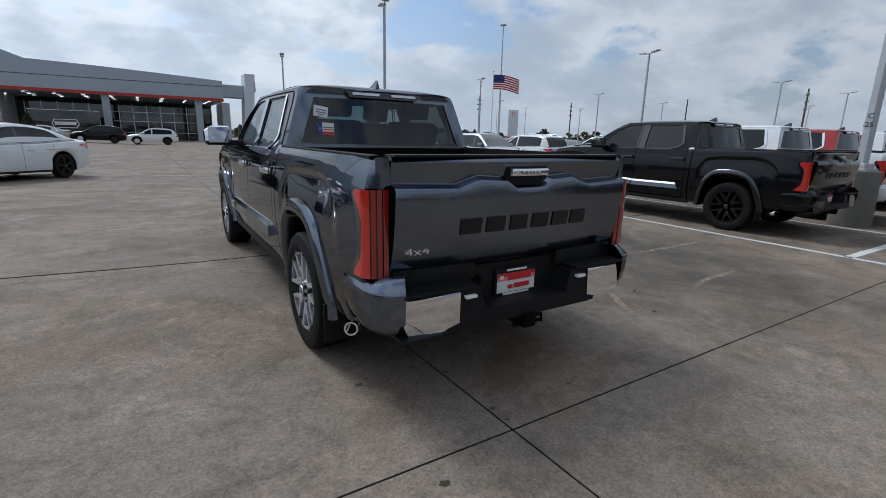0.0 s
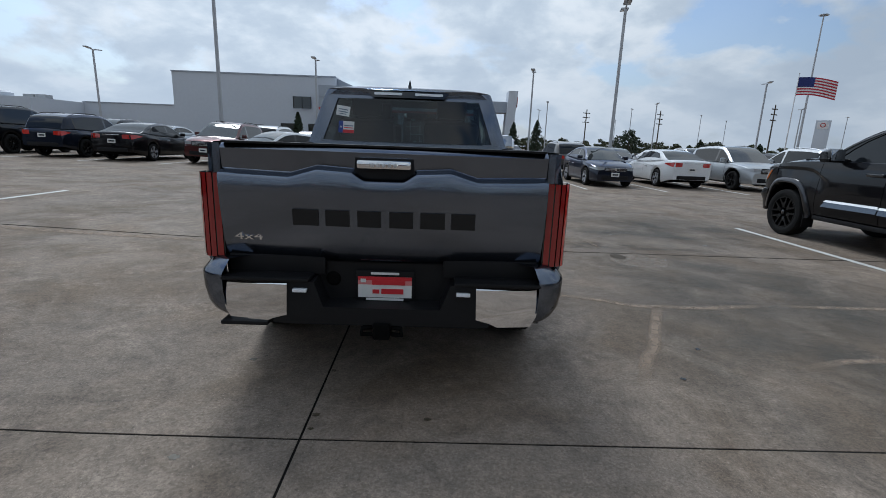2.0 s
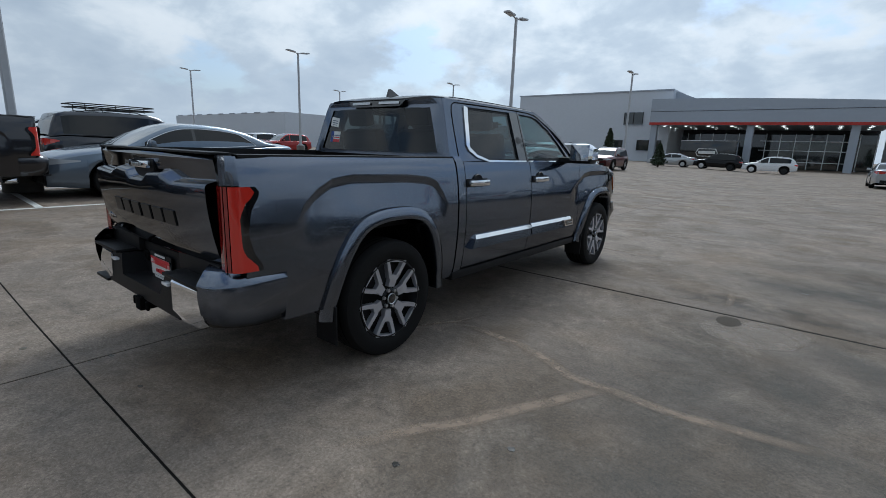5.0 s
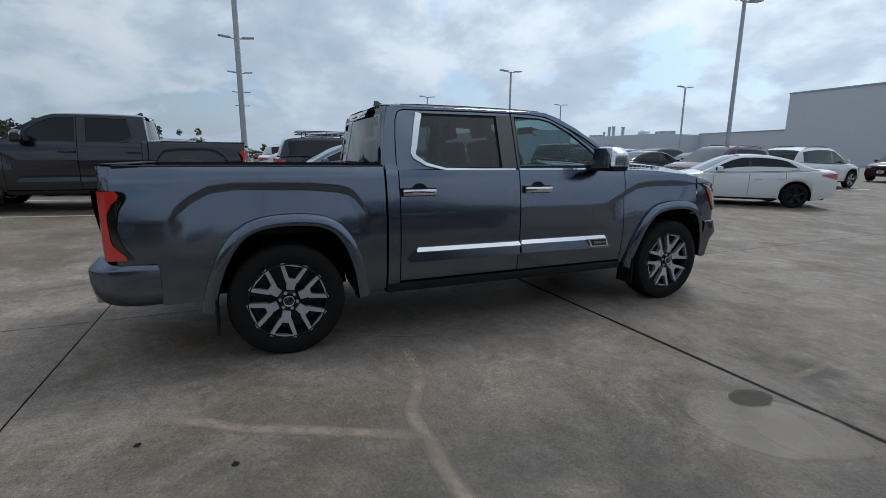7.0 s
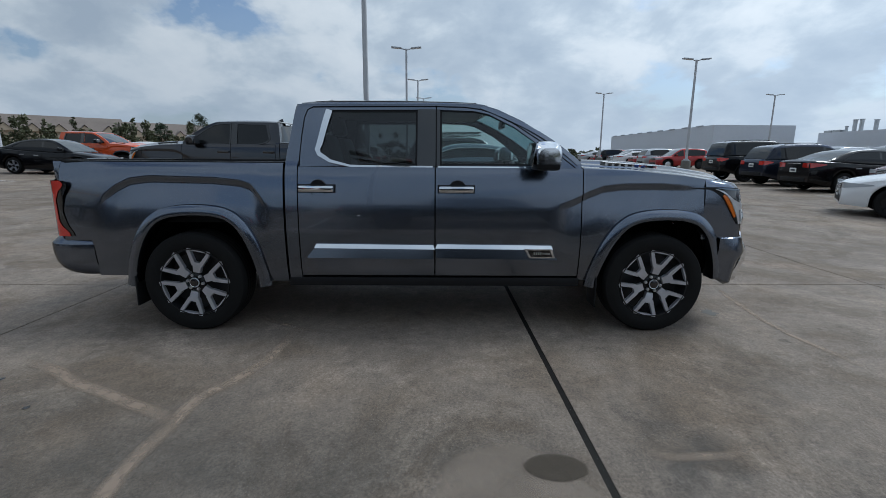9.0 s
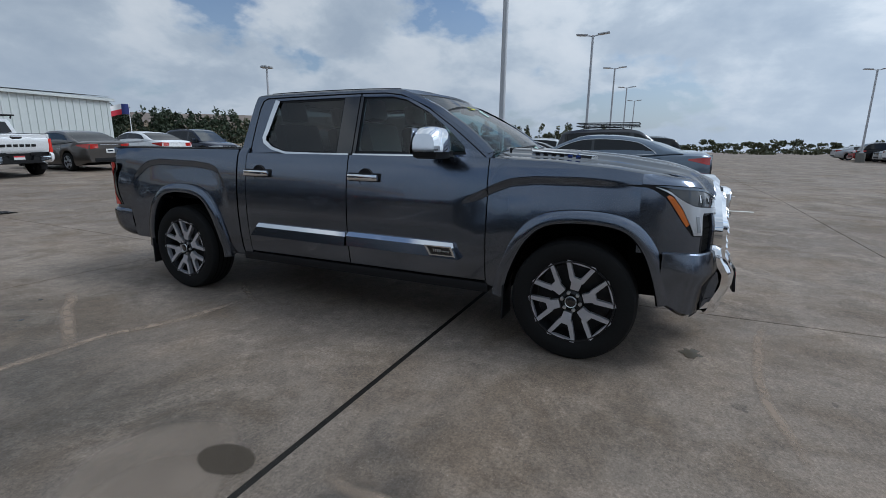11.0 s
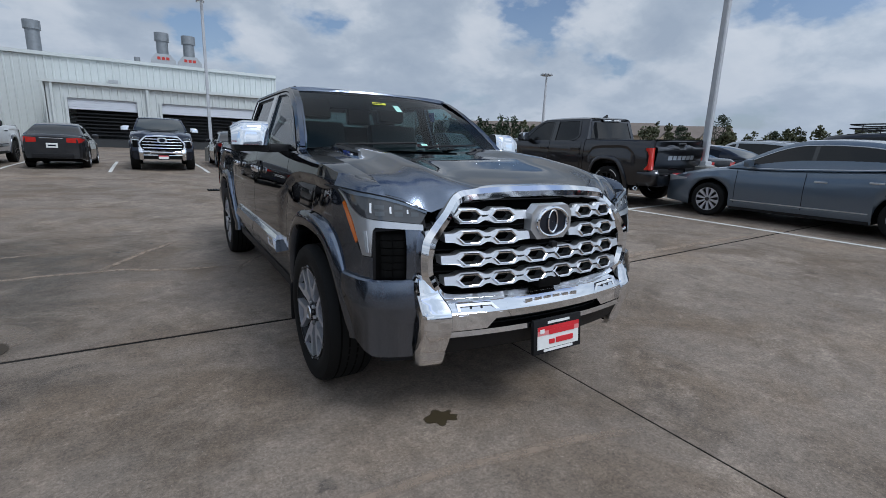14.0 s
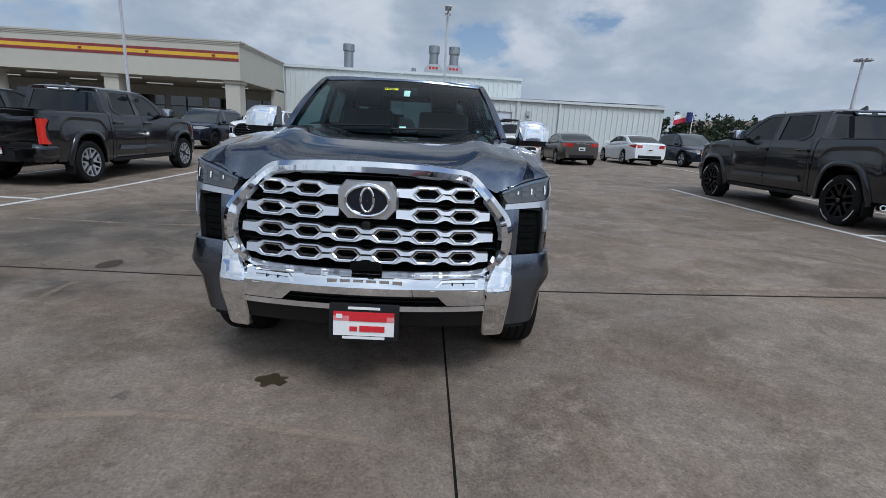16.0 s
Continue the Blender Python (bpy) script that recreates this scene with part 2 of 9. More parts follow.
def stain(name, col, low, high, scale, rough=0.6, strength=1.0):
    """A stain that thins out to bare ground in patches."""
    m, nt, b = mat_base(name)
    N, L = nt.nodes.new, nt.links.new
    co, n, r = N("ShaderNodeTexCoord"), N("ShaderNodeTexNoise"), N("ShaderNodeMapRange")
    n.inputs["Scale"].default_value, n.inputs["Detail"].default_value = scale, 6
    L(co.outputs["Object"], n.inputs["Vector"])
    uv = N("ShaderNodeUVMap")
    sp = N("ShaderNodeSeparateXYZ")
    L(uv.outputs[0], sp.inputs[0])
    mu = N("ShaderNodeMath")
    mu.operation = 'MULTIPLY'
    L(n.outputs["Fac"], r.inputs[0])
    r.inputs[1].default_value, r.inputs[2].default_value = low, high
    L(r.outputs[0], mu.inputs[0])
    L(sp.outputs[1], mu.inputs[1])
    m2 = N("ShaderNodeMath")
    m2.operation = 'MULTIPLY'
    m2.use_clamp = True
    L(mu.outputs[0], m2.inputs[0])
    m2.inputs[1].default_value = strength
    L(m2.outputs[0], b.inputs["Alpha"])
    b.inputs["Base Color"].default_value = (*col, 1)
    b.inputs["Roughness"].default_value = rough
    return m


def concrete(name, tone):
    """Weathered slab: broad brown and grey patches, blotches, pale scuffs, fine grit."""
    m, nt, b = mat_base(name)
    N, L = nt.nodes.new, nt.links.new
    co = N("ShaderNodeTexCoord")

    def nz(scale, detail, rough=0.55, dist=0.0, sx=1.0):
        mp = N("ShaderNodeMapping")
        mp.inputs["Scale"].default_value = (sx, 1, 1)
        n = N("ShaderNodeTexNoise")
        n.inputs["Scale"].default_value, n.inputs["Detail"].default_value = scale, detail
        n.inputs["Roughness"].default_value, n.inputs["Distortion"].default_value = rough, dist
        L(co.outputs["Object"], mp.inputs[0])
        L(mp.outputs[0], n.inputs["Vector"])
        return n.outputs["Fac"]

    def mix(fac, a, c, mode='MIX'):
        x = N("ShaderNodeMixRGB")
        x.blend_type = mode
        for i, v in ((0, fac), (1, a), (2, c)):
            if isinstance(v, (int, float)):
                x.inputs[i].default_value = v
            elif isinstance(v, tuple):
                x.inputs[i].default_value = (*v, 1)
            else:
                L(v, x.inputs[i])
        return x.outputs[0]

    def rng(f, a, b_, c=0.0, d=1.0):
        r = N("ShaderNodeMapRange")
        L(f, r.inputs[0])
        for i, v in enumerate((a, b_, c, d)):
            r.inputs[i + 1].default_value = v
        return r.outputs[0]

    t_ = lambda a, c, d: (tone[0] * a, tone[1] * c, tone[2] * d)
    c1 = mix(rng(nz(0.23, 5, 0.6), 0.34, 0.66), t_(0.80, 0.80, 0.80), t_(1.14, 1.13, 1.10))
    # brown weathering and dark grey film in uneven patches
    c2 = mix(rng(nz(0.85, 8, 0.66, 0.8), 0.46, 0.60, 0, 0.85), c1, t_(0.66, 0.62, 0.56))
    c2 = mix(rng(nz(1.9, 8, 0.70, 1.2), 0.52, 0.66, 0, 0.60), c2, t_(0.56, 0.56, 0.56))
    # pale scuffs, broken up by the grit
    scuff = N("ShaderNodeMath")
    scuff.operation = 'MULTIPLY'
    L(rng(nz(1.25, 9, 0.74, 0.5), 0.52, 0.66), scuff.inputs[0])
    L(rng(nz(26, 6, 0.75), 0.38, 0.62, 0.15, 0.85), scuff.inputs[1])
    c3 = mix(scuff.outputs[0], c2, t_(1.62, 1.62, 1.60))
    c4 = mix(rng(nz(0.6, 5, 0.6, 0.6, 1.0), 0.50, 0.74, 0, 0.40), c3, t_(1.16, 1.00, 0.80))
    # drag marks of the finishing broom
    c4 = mix(rng(nz(3.2, 7, 0.74, 0.4, 1.3), 0.36, 0.66), mix(1.0, c4, (0.95, 0.95, 0.95), 'MULTIPLY'), mix(1.0, c4, (1.04, 1.04, 1.04), 'MULTIPLY'))
    c5 = mix(rng(nz(60, 5, 0.78), 0.34, 0.66), mix(1.0, c4, (0.66, 0.66, 0.66), 'MULTIPLY'), mix(1.0, c4, (1.30, 1.30, 1.30), 'MULTIPLY'))
    # worn pale flecks and dark pits
    c5 = mix(rng(nz(11, 8, 0.82, 0.3), 0.40, 0.62), mix(1.0, c5, (0.82, 0.82, 0.82), 'MULTIPLY'), mix(1.0, c5, (1.13, 1.12, 1.11), 'MULTIPLY'))
    c5 = mix(rng(nz(95, 4, 0.8), 0.60, 0.70, 0, 0.70), c5, t_(2.2, 2.2, 2.2))
    c5 = mix(rng(nz(70, 4, 0.8, 0.0, 1.2), 0.61, 0.71, 0, 0.75), c5, t_(0.26, 0.26, 0.26))
    v = N("ShaderNodeTexVoronoi")
    v.inputs["Scale"].default_value = 2.2
    L(co.outputs["Object"], v.inputs["Vector"])
    spots = rng(v.outputs["Distance"], 0.012, 0.045, 1.0, 0.0)
    c6 = mix(rng(spots, 0, 1, 0, 0.40), c5, (0.05, 0.045, 0.04))
    L(c6, b.inputs["Base Color"])
    L(rng(nz(1.7, 6, 0.6), 0.3, 0.7, 0.52, 0.80), b.inputs["Roughness"])
    bp = N("ShaderNodeBump")
    bp.inputs["Strength"].default_value, bp.inputs["Distance"].default_value = 0.5, 0.004
    L(nz(120, 6, 0.75), bp.inputs["Height"])
    L(bp.outputs[0], b.inputs["Normal"])
    b.inputs["Specular IOR Level"].default_value = 0.12
    return m


M_GREY = paint("grey_paint", (0.134, 0.157, 0.202), 1.0, 0.23, 1.5, 0.0)
M_BLACKP = paint("black_paint", (0.004, 0.004, 0.005), 0.1, 0.3, 1.36)
M_WHITEP = paint("white_paint", (0.74, 0.75, 0.76), 0.0, 0.35)
M_REDP = paint("red_paint", (0.30, 0.015, 0.015), 0.3, 0.3)
M_MAROON = paint("maroon_paint", (0.060, 0.014, 0.014), 0.4, 0.3)
M_SILVER = paint("silver_paint", (0.42, 0.44, 0.46), 0.7, 0.36)
M_BLUEGREY = paint("blue_grey_paint", (0.13, 0.165, 0.21), 0.7, 0.34)
M_DARKBLUE = paint("dark_blue_paint", (0.010, 0.013, 0.022), 0.4, 0.32, 1.42)
M_BROWN = paint("brown_paint", (0.10, 0.090, 0.082), 0.6, 0.34)
M_DKGREY = paint("charcoal_paint", (0.040, 0.041, 0.044), 0.5, 0.32, 1.45, 4.0)
M_ORANGE = paint("orange_paint", (0.62, 0.085, 0.02), 0.1, 0.32)
M_GUN = paint("dark_grey_paint", (0.036, 0.037, 0.043), 1.0, 0.30, 1.55)
M_PROJ = lens("lamp_projector", (0.075, 0.085, 0.095), 0.12, 0.6)
M_CHROME = plain("chrome", (0.82, 0.83, 0.85), 0.045, 1.0, var=0.02)
M_SATIN = plain("satin_silver", (0.64, 0.65, 0.67), 0.32, 0.9, var=0.04)
M_MACH = plain("machined_alloy", (0.56, 0.57, 0.62), 0.34, 0.65, var=0.05, scale=120)
M_DKCHROME = plain("dark_chrome", (0.40, 0.42, 0.46), 0.07, 1.0, var=0.02)
M_DARKALLOY = plain("dark_alloy", (0.022, 0.023, 0.025), 0.38, 0.5)
M_BLKALLOY = plain("black_alloy", (0.012, 0.012, 0.012), 0.3, 0.4)
M_RUBBER = plain("tyre_rubber", (0.011, 0.011, 0.011), 0.7, 0.0, spec=0.14, var=0.2, scale=60, bump=0.2)
M_BLACK = plain("black_plastic", (0.011, 0.011, 0.012), 0.52, 0.0, var=0.15, scale=200, bump=0.15, spec=0.2)
M_GLOSSBLK = plain("gloss_black", (0.008, 0.008, 0.009), 0.10, 0.0, coat=1.0)
# near black: shade of hollows and undersides in the colour; also small black parts
M_VOID = plain("shade_and_black_parts", (0.004, 0.004, 0.004), 0.9, spec=0.08)
M_RED = lens("red_lens", (0.60, 0.034, 0.022))
M_TAIL = lens("tail_lens", (0.42, 0.022, 0.016))
M_REDMID = lens("deep_red_lens", (0.27, 0.014, 0.013))
M_AMBER = lens("amber_lens", (0.65, 0.16, 0.02))
M_CLEAR = lens("clear_lens", (0.36, 0.38, 0.40), 0.05)
M_LAMPDK = lens("dark_lamp", (0.05, 0.052, 0.056), 0.06)
M_DRL = lens("white_lens", (0.85, 0.87, 0.9), 0.1)
M_GLASS = glass("tinted_glass", (0.24, 0.27, 0.27))
M_DOORGL = glass("door_glass", (0.60, 0.70, 0.68))
M_WIND = glass("windscreen_glass", (0.31, 0.47, 0.50), 0.0, 0.022, 6.0)
M_SEAM = plain("panel_seam", (0.004, 0.004, 0.005), 0.8, spec=0.1)
M_TRIMSAT = plain("dark_satin_trim", (0.13, 0.145, 0.17), 0.18, 1.0, var=0.03)
M_PRIV = lens("dark_privacy_glass", (0.006, 0.007, 0.008), 0.02, 0.0)
M_WSFAR = lens("far_windscreen", (0.020, 0.026, 0.028), 0.02, 0.6)
M_SEAT = plain("black_leather", (0.030, 0.028, 0.027), 0.5, var=0.2, bump=0.3)
M_TRIM = plain("interior_trim", (0.035, 0.033, 0.032), 0.6)
M_LINER = plain("headliner", (0.28, 0.28, 0.27), 0.9)
M_WHITE = plain("white_plastic", (0.72, 0.72, 0.70), 0.5)
M_PLRED = plain("red_print", (0.55, 0.02, 0.03), 0.4)
M_PINK = plain("pale_red_print", (0.66, 0.22, 0.22), 0.4)
M_BLUE = plain("blue_print", (0.02, 0.05, 0.25), 0.4)
M_YELLOW = plain("yellow_print", (0.70, 0.72, 0.04), 0.5)
M_MINT = plain("pale_green_print", (0.42, 0.72, 0.62), 0.5)
M_STEEL = plain("galvanised_steel", (0.42, 0.43, 0.44), 0.42, 0.7, var=0.15, scale=12)
M_POLE = plain("pole_paint", (0.46, 0.47, 0.49), 0.5, 0.1, var=0.1, scale=8)
M_CONC = concrete("slab_concrete", (0.231, 0.192, 0.159))
M_CONCD = plain("pole_base_concrete", (0.16, 0.155, 0.14), 0.85, var=0.3, scale=9, bump=0.5)
M_JOINT = plain("joint_filler", (0.012, 0.011, 0.010), 0.9, var=0.5, scale=30, spec=0.1)
M_LINE = plain("white_line_paint", (0.60, 0.60, 0.57), 0.7, var=0.25, scale=18, bump=0.2)

# ---------------------------------------------------------------- the lie of the land
def climb(d, s1, length, s2):
    if d <= -1:
        return 0.0
    q = (d + 1) ** 2 / 4 if d < 1 else d
    return s1 * q if q < length else s1 * length + s2 * (q - length) if q < 60 else s1 * length + s2 * (60 - length)


def lie(x, y):
    """Height of the paving: level under the truck, rising gently to two sides."""
    return climb(-(x + 1.5), 0.033, 8, 0.010) + climb(-(y + 2.5), 0.020, 12, 0.006)


def paved(bm, x0, x1, y0, y1, nx, ny, dz=0.0, skew=0.0):
    rows = []
    for j in range(ny + 1):
        y = y0 + (y1 - y0) * j / ny
        rows.append([(x0 + (x1 - x0) * i / nx - skew * y, y, lie(x0 + (x1 - x0) * i / nx, y) + dz) for i in range(nx + 1)])
    add_grid(bm, rows)


def make_ground():
    # one sheet to the horizon, finer near the truck
    steps = [-900, -500, -300, -180, -120, -90, -70, -60, -50, -40, -30, -25, -20, -16, -13, -11, -9.5, -8, -7, -6, -5, -4, -3.5, -3, -2.5, -2, -1.5, -1, -0.5,
             0.5, 2, 4, 7, 12, 20, 40, 80, 160, 300, 500, 900]
    bm = bmesh.new()
    add_grid(bm, [[(x, y, lie(x, y) - 0.016) for x in steps] for y in steps])
    return tagged(finish("ground", bm, M_CONC, smooth=60), "weathered tan concrete lot reaching to the horizon", "ground", kind="structure")


ground = make_ground()
JX, JY, SX, SY, SKEW = -0.37, -1.50, 7.0, 4.20, 0.0155


def make_slabs():
    """Cast slabs with open joints over the sheet."""
    bed = bmesh.new()
    paved(bed, JX - 3 * SX, JX + 3 * SX, JY - 5 * SY, JY + 14 * SY, 42, 76, -0.0035, SKEW)
    pavement = tagged(finish("pavement", bed, M_JOINT, smooth=60), "concrete paving of wide slabs with dark sealed joints", "pavement", kind="structure")
    return pavement


def slab_pieces(pavement):
    g = 0.0065
    for i in range(-3, 3):
        for j in range(-5, 14):
            x0, x1 = JX + SX * i + g, JX + SX * (i + 1) - g
            wide = 0.013 if j == 1 else 0.0
            y0, y1 = JY + SY * j + g + wide, JY + SY * (j + 1) - g - (0.013 if j == 0 else 0)
            bm = bmesh.new()
            nx, ny = 7, 4
            rows = []
            for b in range(ny + 1):
                y = y0 + (y1 - y0) * b / ny
                rows.append([(x0 + (x1 - x0) * a / nx - SKEW * y, y, lie(x0 + (x1 - x0) * a / nx, y)) for a in range(nx + 1)])
            vs = add_grid(bm, rows)
            rim = [vs[0][a] for a in range(nx + 1)] + [vs[b][nx] for b in range(1, ny + 1)] + [vs[ny][a] for a in range(nx - 1, -1, -1)] + [vs[b][0] for b in range(ny - 1, 0, -1)]
            low = [bm.verts.new(v.co - Vector((0, 0, 0.02))) for v in rim]
            for k in range(len(rim)):
                q = (k + 1) % len(rim)
                bm.faces.new((rim[k], low[k], low[q], rim[q]))
            part("slab", bm, M_CONC, pavement)


pavement = make_slabs()


def line_on_ground(name, a, b, w, label, category, mat, dz=0.004, group=""):
    """A painted stripe that follows the lie of the ground."""
    a, b = Vector(a), Vector(b)
    n = max(2, int((b - a).length / 0.7))
    d = (b - a).normalized()
    u = Vector((d.y, -d.x)) * (w / 2)
    bm = bmesh.new()
    rows = []
    for k in range(n + 1):
        p = a + (b - a) * (k / n)
        rows.append([(p.x + s * u.x, p.y + s * u.y, lie(p.x + s * u.x, p.y + s * u.y) + dz) for s in (-1, 1)])
    add_grid(bm, rows)
    return tagged(finish(name, bm, mat, smooth=0), label, category, group, "structure")


def decal(name, pts, w, mat, label, category="stain", dz=0.0035):
    """A stain along a path, thinning out towards its sides."""
    bm = bmesh.new()
    uv = bm.loops.layers.uv.new("UVMap")
    P = [Vector(p) for p in pts]
    dense = []
    for a, b in zip(P, P[1:]):
        k = max(2, int((b - a).length / 0.12))
        dense += [a + (b - a) * (i / k) for i in range(k)]
    dense.append(P[-1])
    rows = []
    for i, p in enumerate(dense):
        d = (dense[min(i + 1, len(dense) - 1)] - dense[max(i - 1, 0)]).normalized()
        u = Vector((d.y, -d.x))
        j = noise.noise(Vector((p.x * 3, p.y * 3, 4.0))) * w * 0.5
        rows.append([(p.x + u.x * (s * w + j), p.y + u.y * (s * w + j)) for s in (-1, -0.35, 0.35, 1)])
    vs = [[bm.verts.new((x, y, lie(x, y) + dz)) for x, y in r] for r in rows]
    fade = (0.0, 1.0, 1.0, 0.0)
    n = len(vs)
    for i in range(n - 1):
        for k in range(3):
            f = bm.faces.new((vs[i][k], vs[i][k + 1], vs[i + 1][k + 1], vs[i + 1][k]))
            for lp, (ii, kk) in zip(f.loops, ((i, k), (i, k + 1), (i + 1, k + 1), (i + 1, k))):
                e = min(1.0, ii / 3, (n - 1 - ii) / 3)
                lp[uv].uv = (0, fade[kk] * e)
    return tagged(finish(name, bm, mat, smooth=0), label, category, kind="structure")


def blot(name, cx, cy, rx, ry, mat, label, seed, rough=0.25, dz=0.0035, soft=0.25):
    bm = bmesh.new()
    uv = bm.loops.layers.uv.new("UVMap")
    n = 40
    rings = []
    for f in (0.0, 1 - soft, 1.0):
        ring = []
        for k in range(n):
            a = 2 * math.pi * k / n
            r = f * (1 + rough * noise.noise(Vector((math.cos(a) * 1.4 + seed, math.sin(a) * 1.4, seed))) * 2)
            x, y = cx + math.cos(a) * rx * r, cy + math.sin(a) * ry * r
            ring.append(bm.verts.new((x, y, lie(x, y) + dz)))
        rings.append(ring)
    for q, (r0, r1) in enumerate(zip(rings, rings[1:])):
        for k in range(n):
            j = (k + 1) % n
            f = bm.faces.new((r0[k], r0[j], r1[j], r1[k]))
            v = ((1, 1), (1, 0))[q]
            for lp, e in zip(f.loops, (v[0], v[0], v[1], v[1])):
                lp[uv].uv = (0, e)
    return tagged(finish(name, bm, mat, smooth=0), label, "stain", kind="structure")


M_DUST = stain("pale_dust", (0.34, 0.26, 0.195), 0.14, 0.60, 9.0, 0.85, 0.66)
M_WET = stain("dark_damp", (0.055, 0.042, 0.028), 0.05, 0.35, 9.0, 0.85, 0.80)
M_OIL = stain("oil_film", (0.012, 0.011, 0.009), 0.0, 0.25, 6.0, 0.25, 0.95)
M_OILB = stain("brown_oil", (0.062, 0.048, 0.026), 0.0, 0.25, 6.0, 0.3, 0.85)
M_PALE = stain("pale_film", (0.255, 0.205, 0.160), 0.05, 0.6, 5.0, 0.6, 0.55)

STALL = ("white painted parking line on the concrete", "parking line")


def stall(a, b, w=0.11):
    line_on_ground("parking_line", a, b, w, STALL[0], STALL[1], M_LINE, 0.004, "parking lines")


stall((6.02, -9.0), (6.02, 5.2))
stall((-7.12, -6.4), (-7.15, 6.0))
stall((6.02, -0.85), (18.0, -0.85))
stall((-7.12, -0.35), (-19.0, -0.35))
for k in range(1, 5):
    stall((6.02 + 2.8 * k, -6.6), (6.02 + 2.8 * k, 5.2))
    stall((-7.12 - 2.8 * k, -6.4), (-7.12 - 2.8 * k, 6.0))
for k in range(-5, 6):
    stall((3.05 + 2.9 * k, -12.4), (3.2 + 2.9 * k, -18.6))
for k in range(0, 5):
    stall((5.5 + 2.85 * k, 12.6), (5.5 + 2.85 * k, 24.0))
    stall((-7.0 - 2.85 * k, 13.8), (-7.0 - 2.85 * k, 24.6))
CRACK = "pale sandy streak along a filled crack"
decal("dust_streak", [(0.91, 0.78), (1.32, 0.79), (1.58, 0.75), (1.81, 0.68), (2.07, 0.56), (2.31, 0.53), (2.52, 0.52), (2.79, 0.54), (3.05, 0.58), (3.47, 0.66)], 0.055, M_DUST, CRACK)
decal("dust_streak", [(2.33, 0.56), (2.25, 0.42), (2.06, 0.03), (1.90, -0.28), (1.62, -0.76), (1.50, -0.92)], 0.055, M_DUST, "pale sandy streak branching from a crack")
decal("dust_streak", [(0.55, 0.28), (0.81, 0.55), (0.95, 0.80), (1.05, 1.14)], 0.035, M_DUST, "short pale streak across the end of a crack")
decal("dust_streak", [(2.58, 2.86), (2.64, 3.10), (2.62, 3.33), (2.54, 3.50)], 0.040, M_DUST, "pale sandy smear beside the joint")
decal("dust_streak", [(1.75, 4.88), (1.42, 4.86), (1.08, 4.81), (0.56, 4.84), (-0.15, 4.97), (-0.40, 5.06)], 0.040, M_DUST, "faint pale streak before the bumper")
decal("dust_streak", [(2.66, -0.66), (3.0, -0.55), (3.42, -0.47), (4.1, -0.47)], 0.045, M_DUST, "faint pale streak on the slab")
decal("dust_streak", [(3.47, 0.66), (4.3, 0.64), (5.29, 0.66)], 0.05, M_DUST, "faint pale streak on the slab")
decal("dust_streak", [(-1.9, 2.55), (-3.4, 2.5), (-5.0, 2.52), (-6.6, 2.6)], 0.10, M_DUST, "pale worn band along the joint")
blot("damp_ring", 2.86, 2.24, 0.36, 0.31, M_PALE, "pale dried ring round a damp patch", 2.0, 0.06, 0.003, 0.10)
blot("damp_ring", 3.02, 2.42, 0.30, 0.27, M_PALE, "pale dried ring round a damp patch", 6.0, 0.05, 0.0034, 0.10)
blot("damp_patch", 2.70, 2.49, 0.10, 0.145, M_WET, "dark oval damp patch on the concrete", 5.0, 0.04, 0.006, 0.10)
M_FILM = stain("grey_film", (0.085, 0.080, 0.070), 0.30, 0.72, 1.3, 0.8, 0.70)
M_SOOT = stain("dark_grime", (0.058, 0.058, 0.056), 0.34, 0.62, 3.5, 0.8, 0.36)
blot("dark_patch", 2.95, 3.12, 1.35, 0.30, M_SOOT, "dark grimy band along the joint", 33.0, 0.35, 0.0028, 0.5)
blot("dark_patch", 4.3, 4.7, 2.5, 1.8, M_FILM, "wide dark film on the slab", 21.0, 0.2, 0.002, 0.6)
# broad darker film over the slab, thinning out towards its rim
blot("dark_patch", 3.5, 0.6, 1.7, 3.6, M_FILM, "wide dark film on the slab", 31.0, 0.2, 0.0022, 0.6)
blot("oil_spot", 0.51, 4.46, 0.085, 0.065, M_OILB, "dark brown oil spot on the concrete before the bumper", 8.0, 0.55, 0.004, 0.10)
blot("worn_patch", 1.187, 4.67, 0.060, 0.045, M_SOOT, "small dark worn pit in the concrete", 41.0, 0.4, 0.0032, 0.4)
blot("worn_patch", 0.93, 5.15, 0.035, 0.018, M_SOOT, "small dark worn pit in the concrete", 44.0, 0.4, 0.0032, 0.4)
blot("oil_spot", 2.184, -0.366, 0.022, 0.018, M_OIL, "small dark oil drip on the slab", 1.0, 0.2)
blot("oil_spot", 1.843, -0.815, 0.022, 0.018, M_OIL, "small dark oil drip on the slab", 3.0, 0.2)
for k, (x, y, r) in enumerate([(-0.86, -0.71, 0.024), (-0.80, -0.66, 0.012), (-0.33, -0.83, 0.018), (-0.32, -1.30, 0.022), (-0.315, -1.42, 0.014), (-0.85, -1.65, 0.026), (0.25, -1.32, 0.018), (4.4, 3.4, 0.05), (3.2, 4.1, 0.03)]):
    blot("oil_spot", x, y, r, r * 0.8, M_OILB, "small brown oil drip on the concrete", 11.0 + k, 0.35, 0.004)


def make_drain():
    d = thing("drain_grate", "dark iron drain grate set in the concrete", "drain grate")
    d.location = (0.0, -7.05, lie(0, -7.05))
    part("frame", box_bm((0, 0, 0.004), (1.30, 0.42, 0.008)), M_VOID, d)
    for k in range(20):
        part("bar", box_bm((-0.6 + k * 0.063, 0, 0.012), (0.022, 0.38, 0.012)), M_DARKALLOY, d)


make_drain()

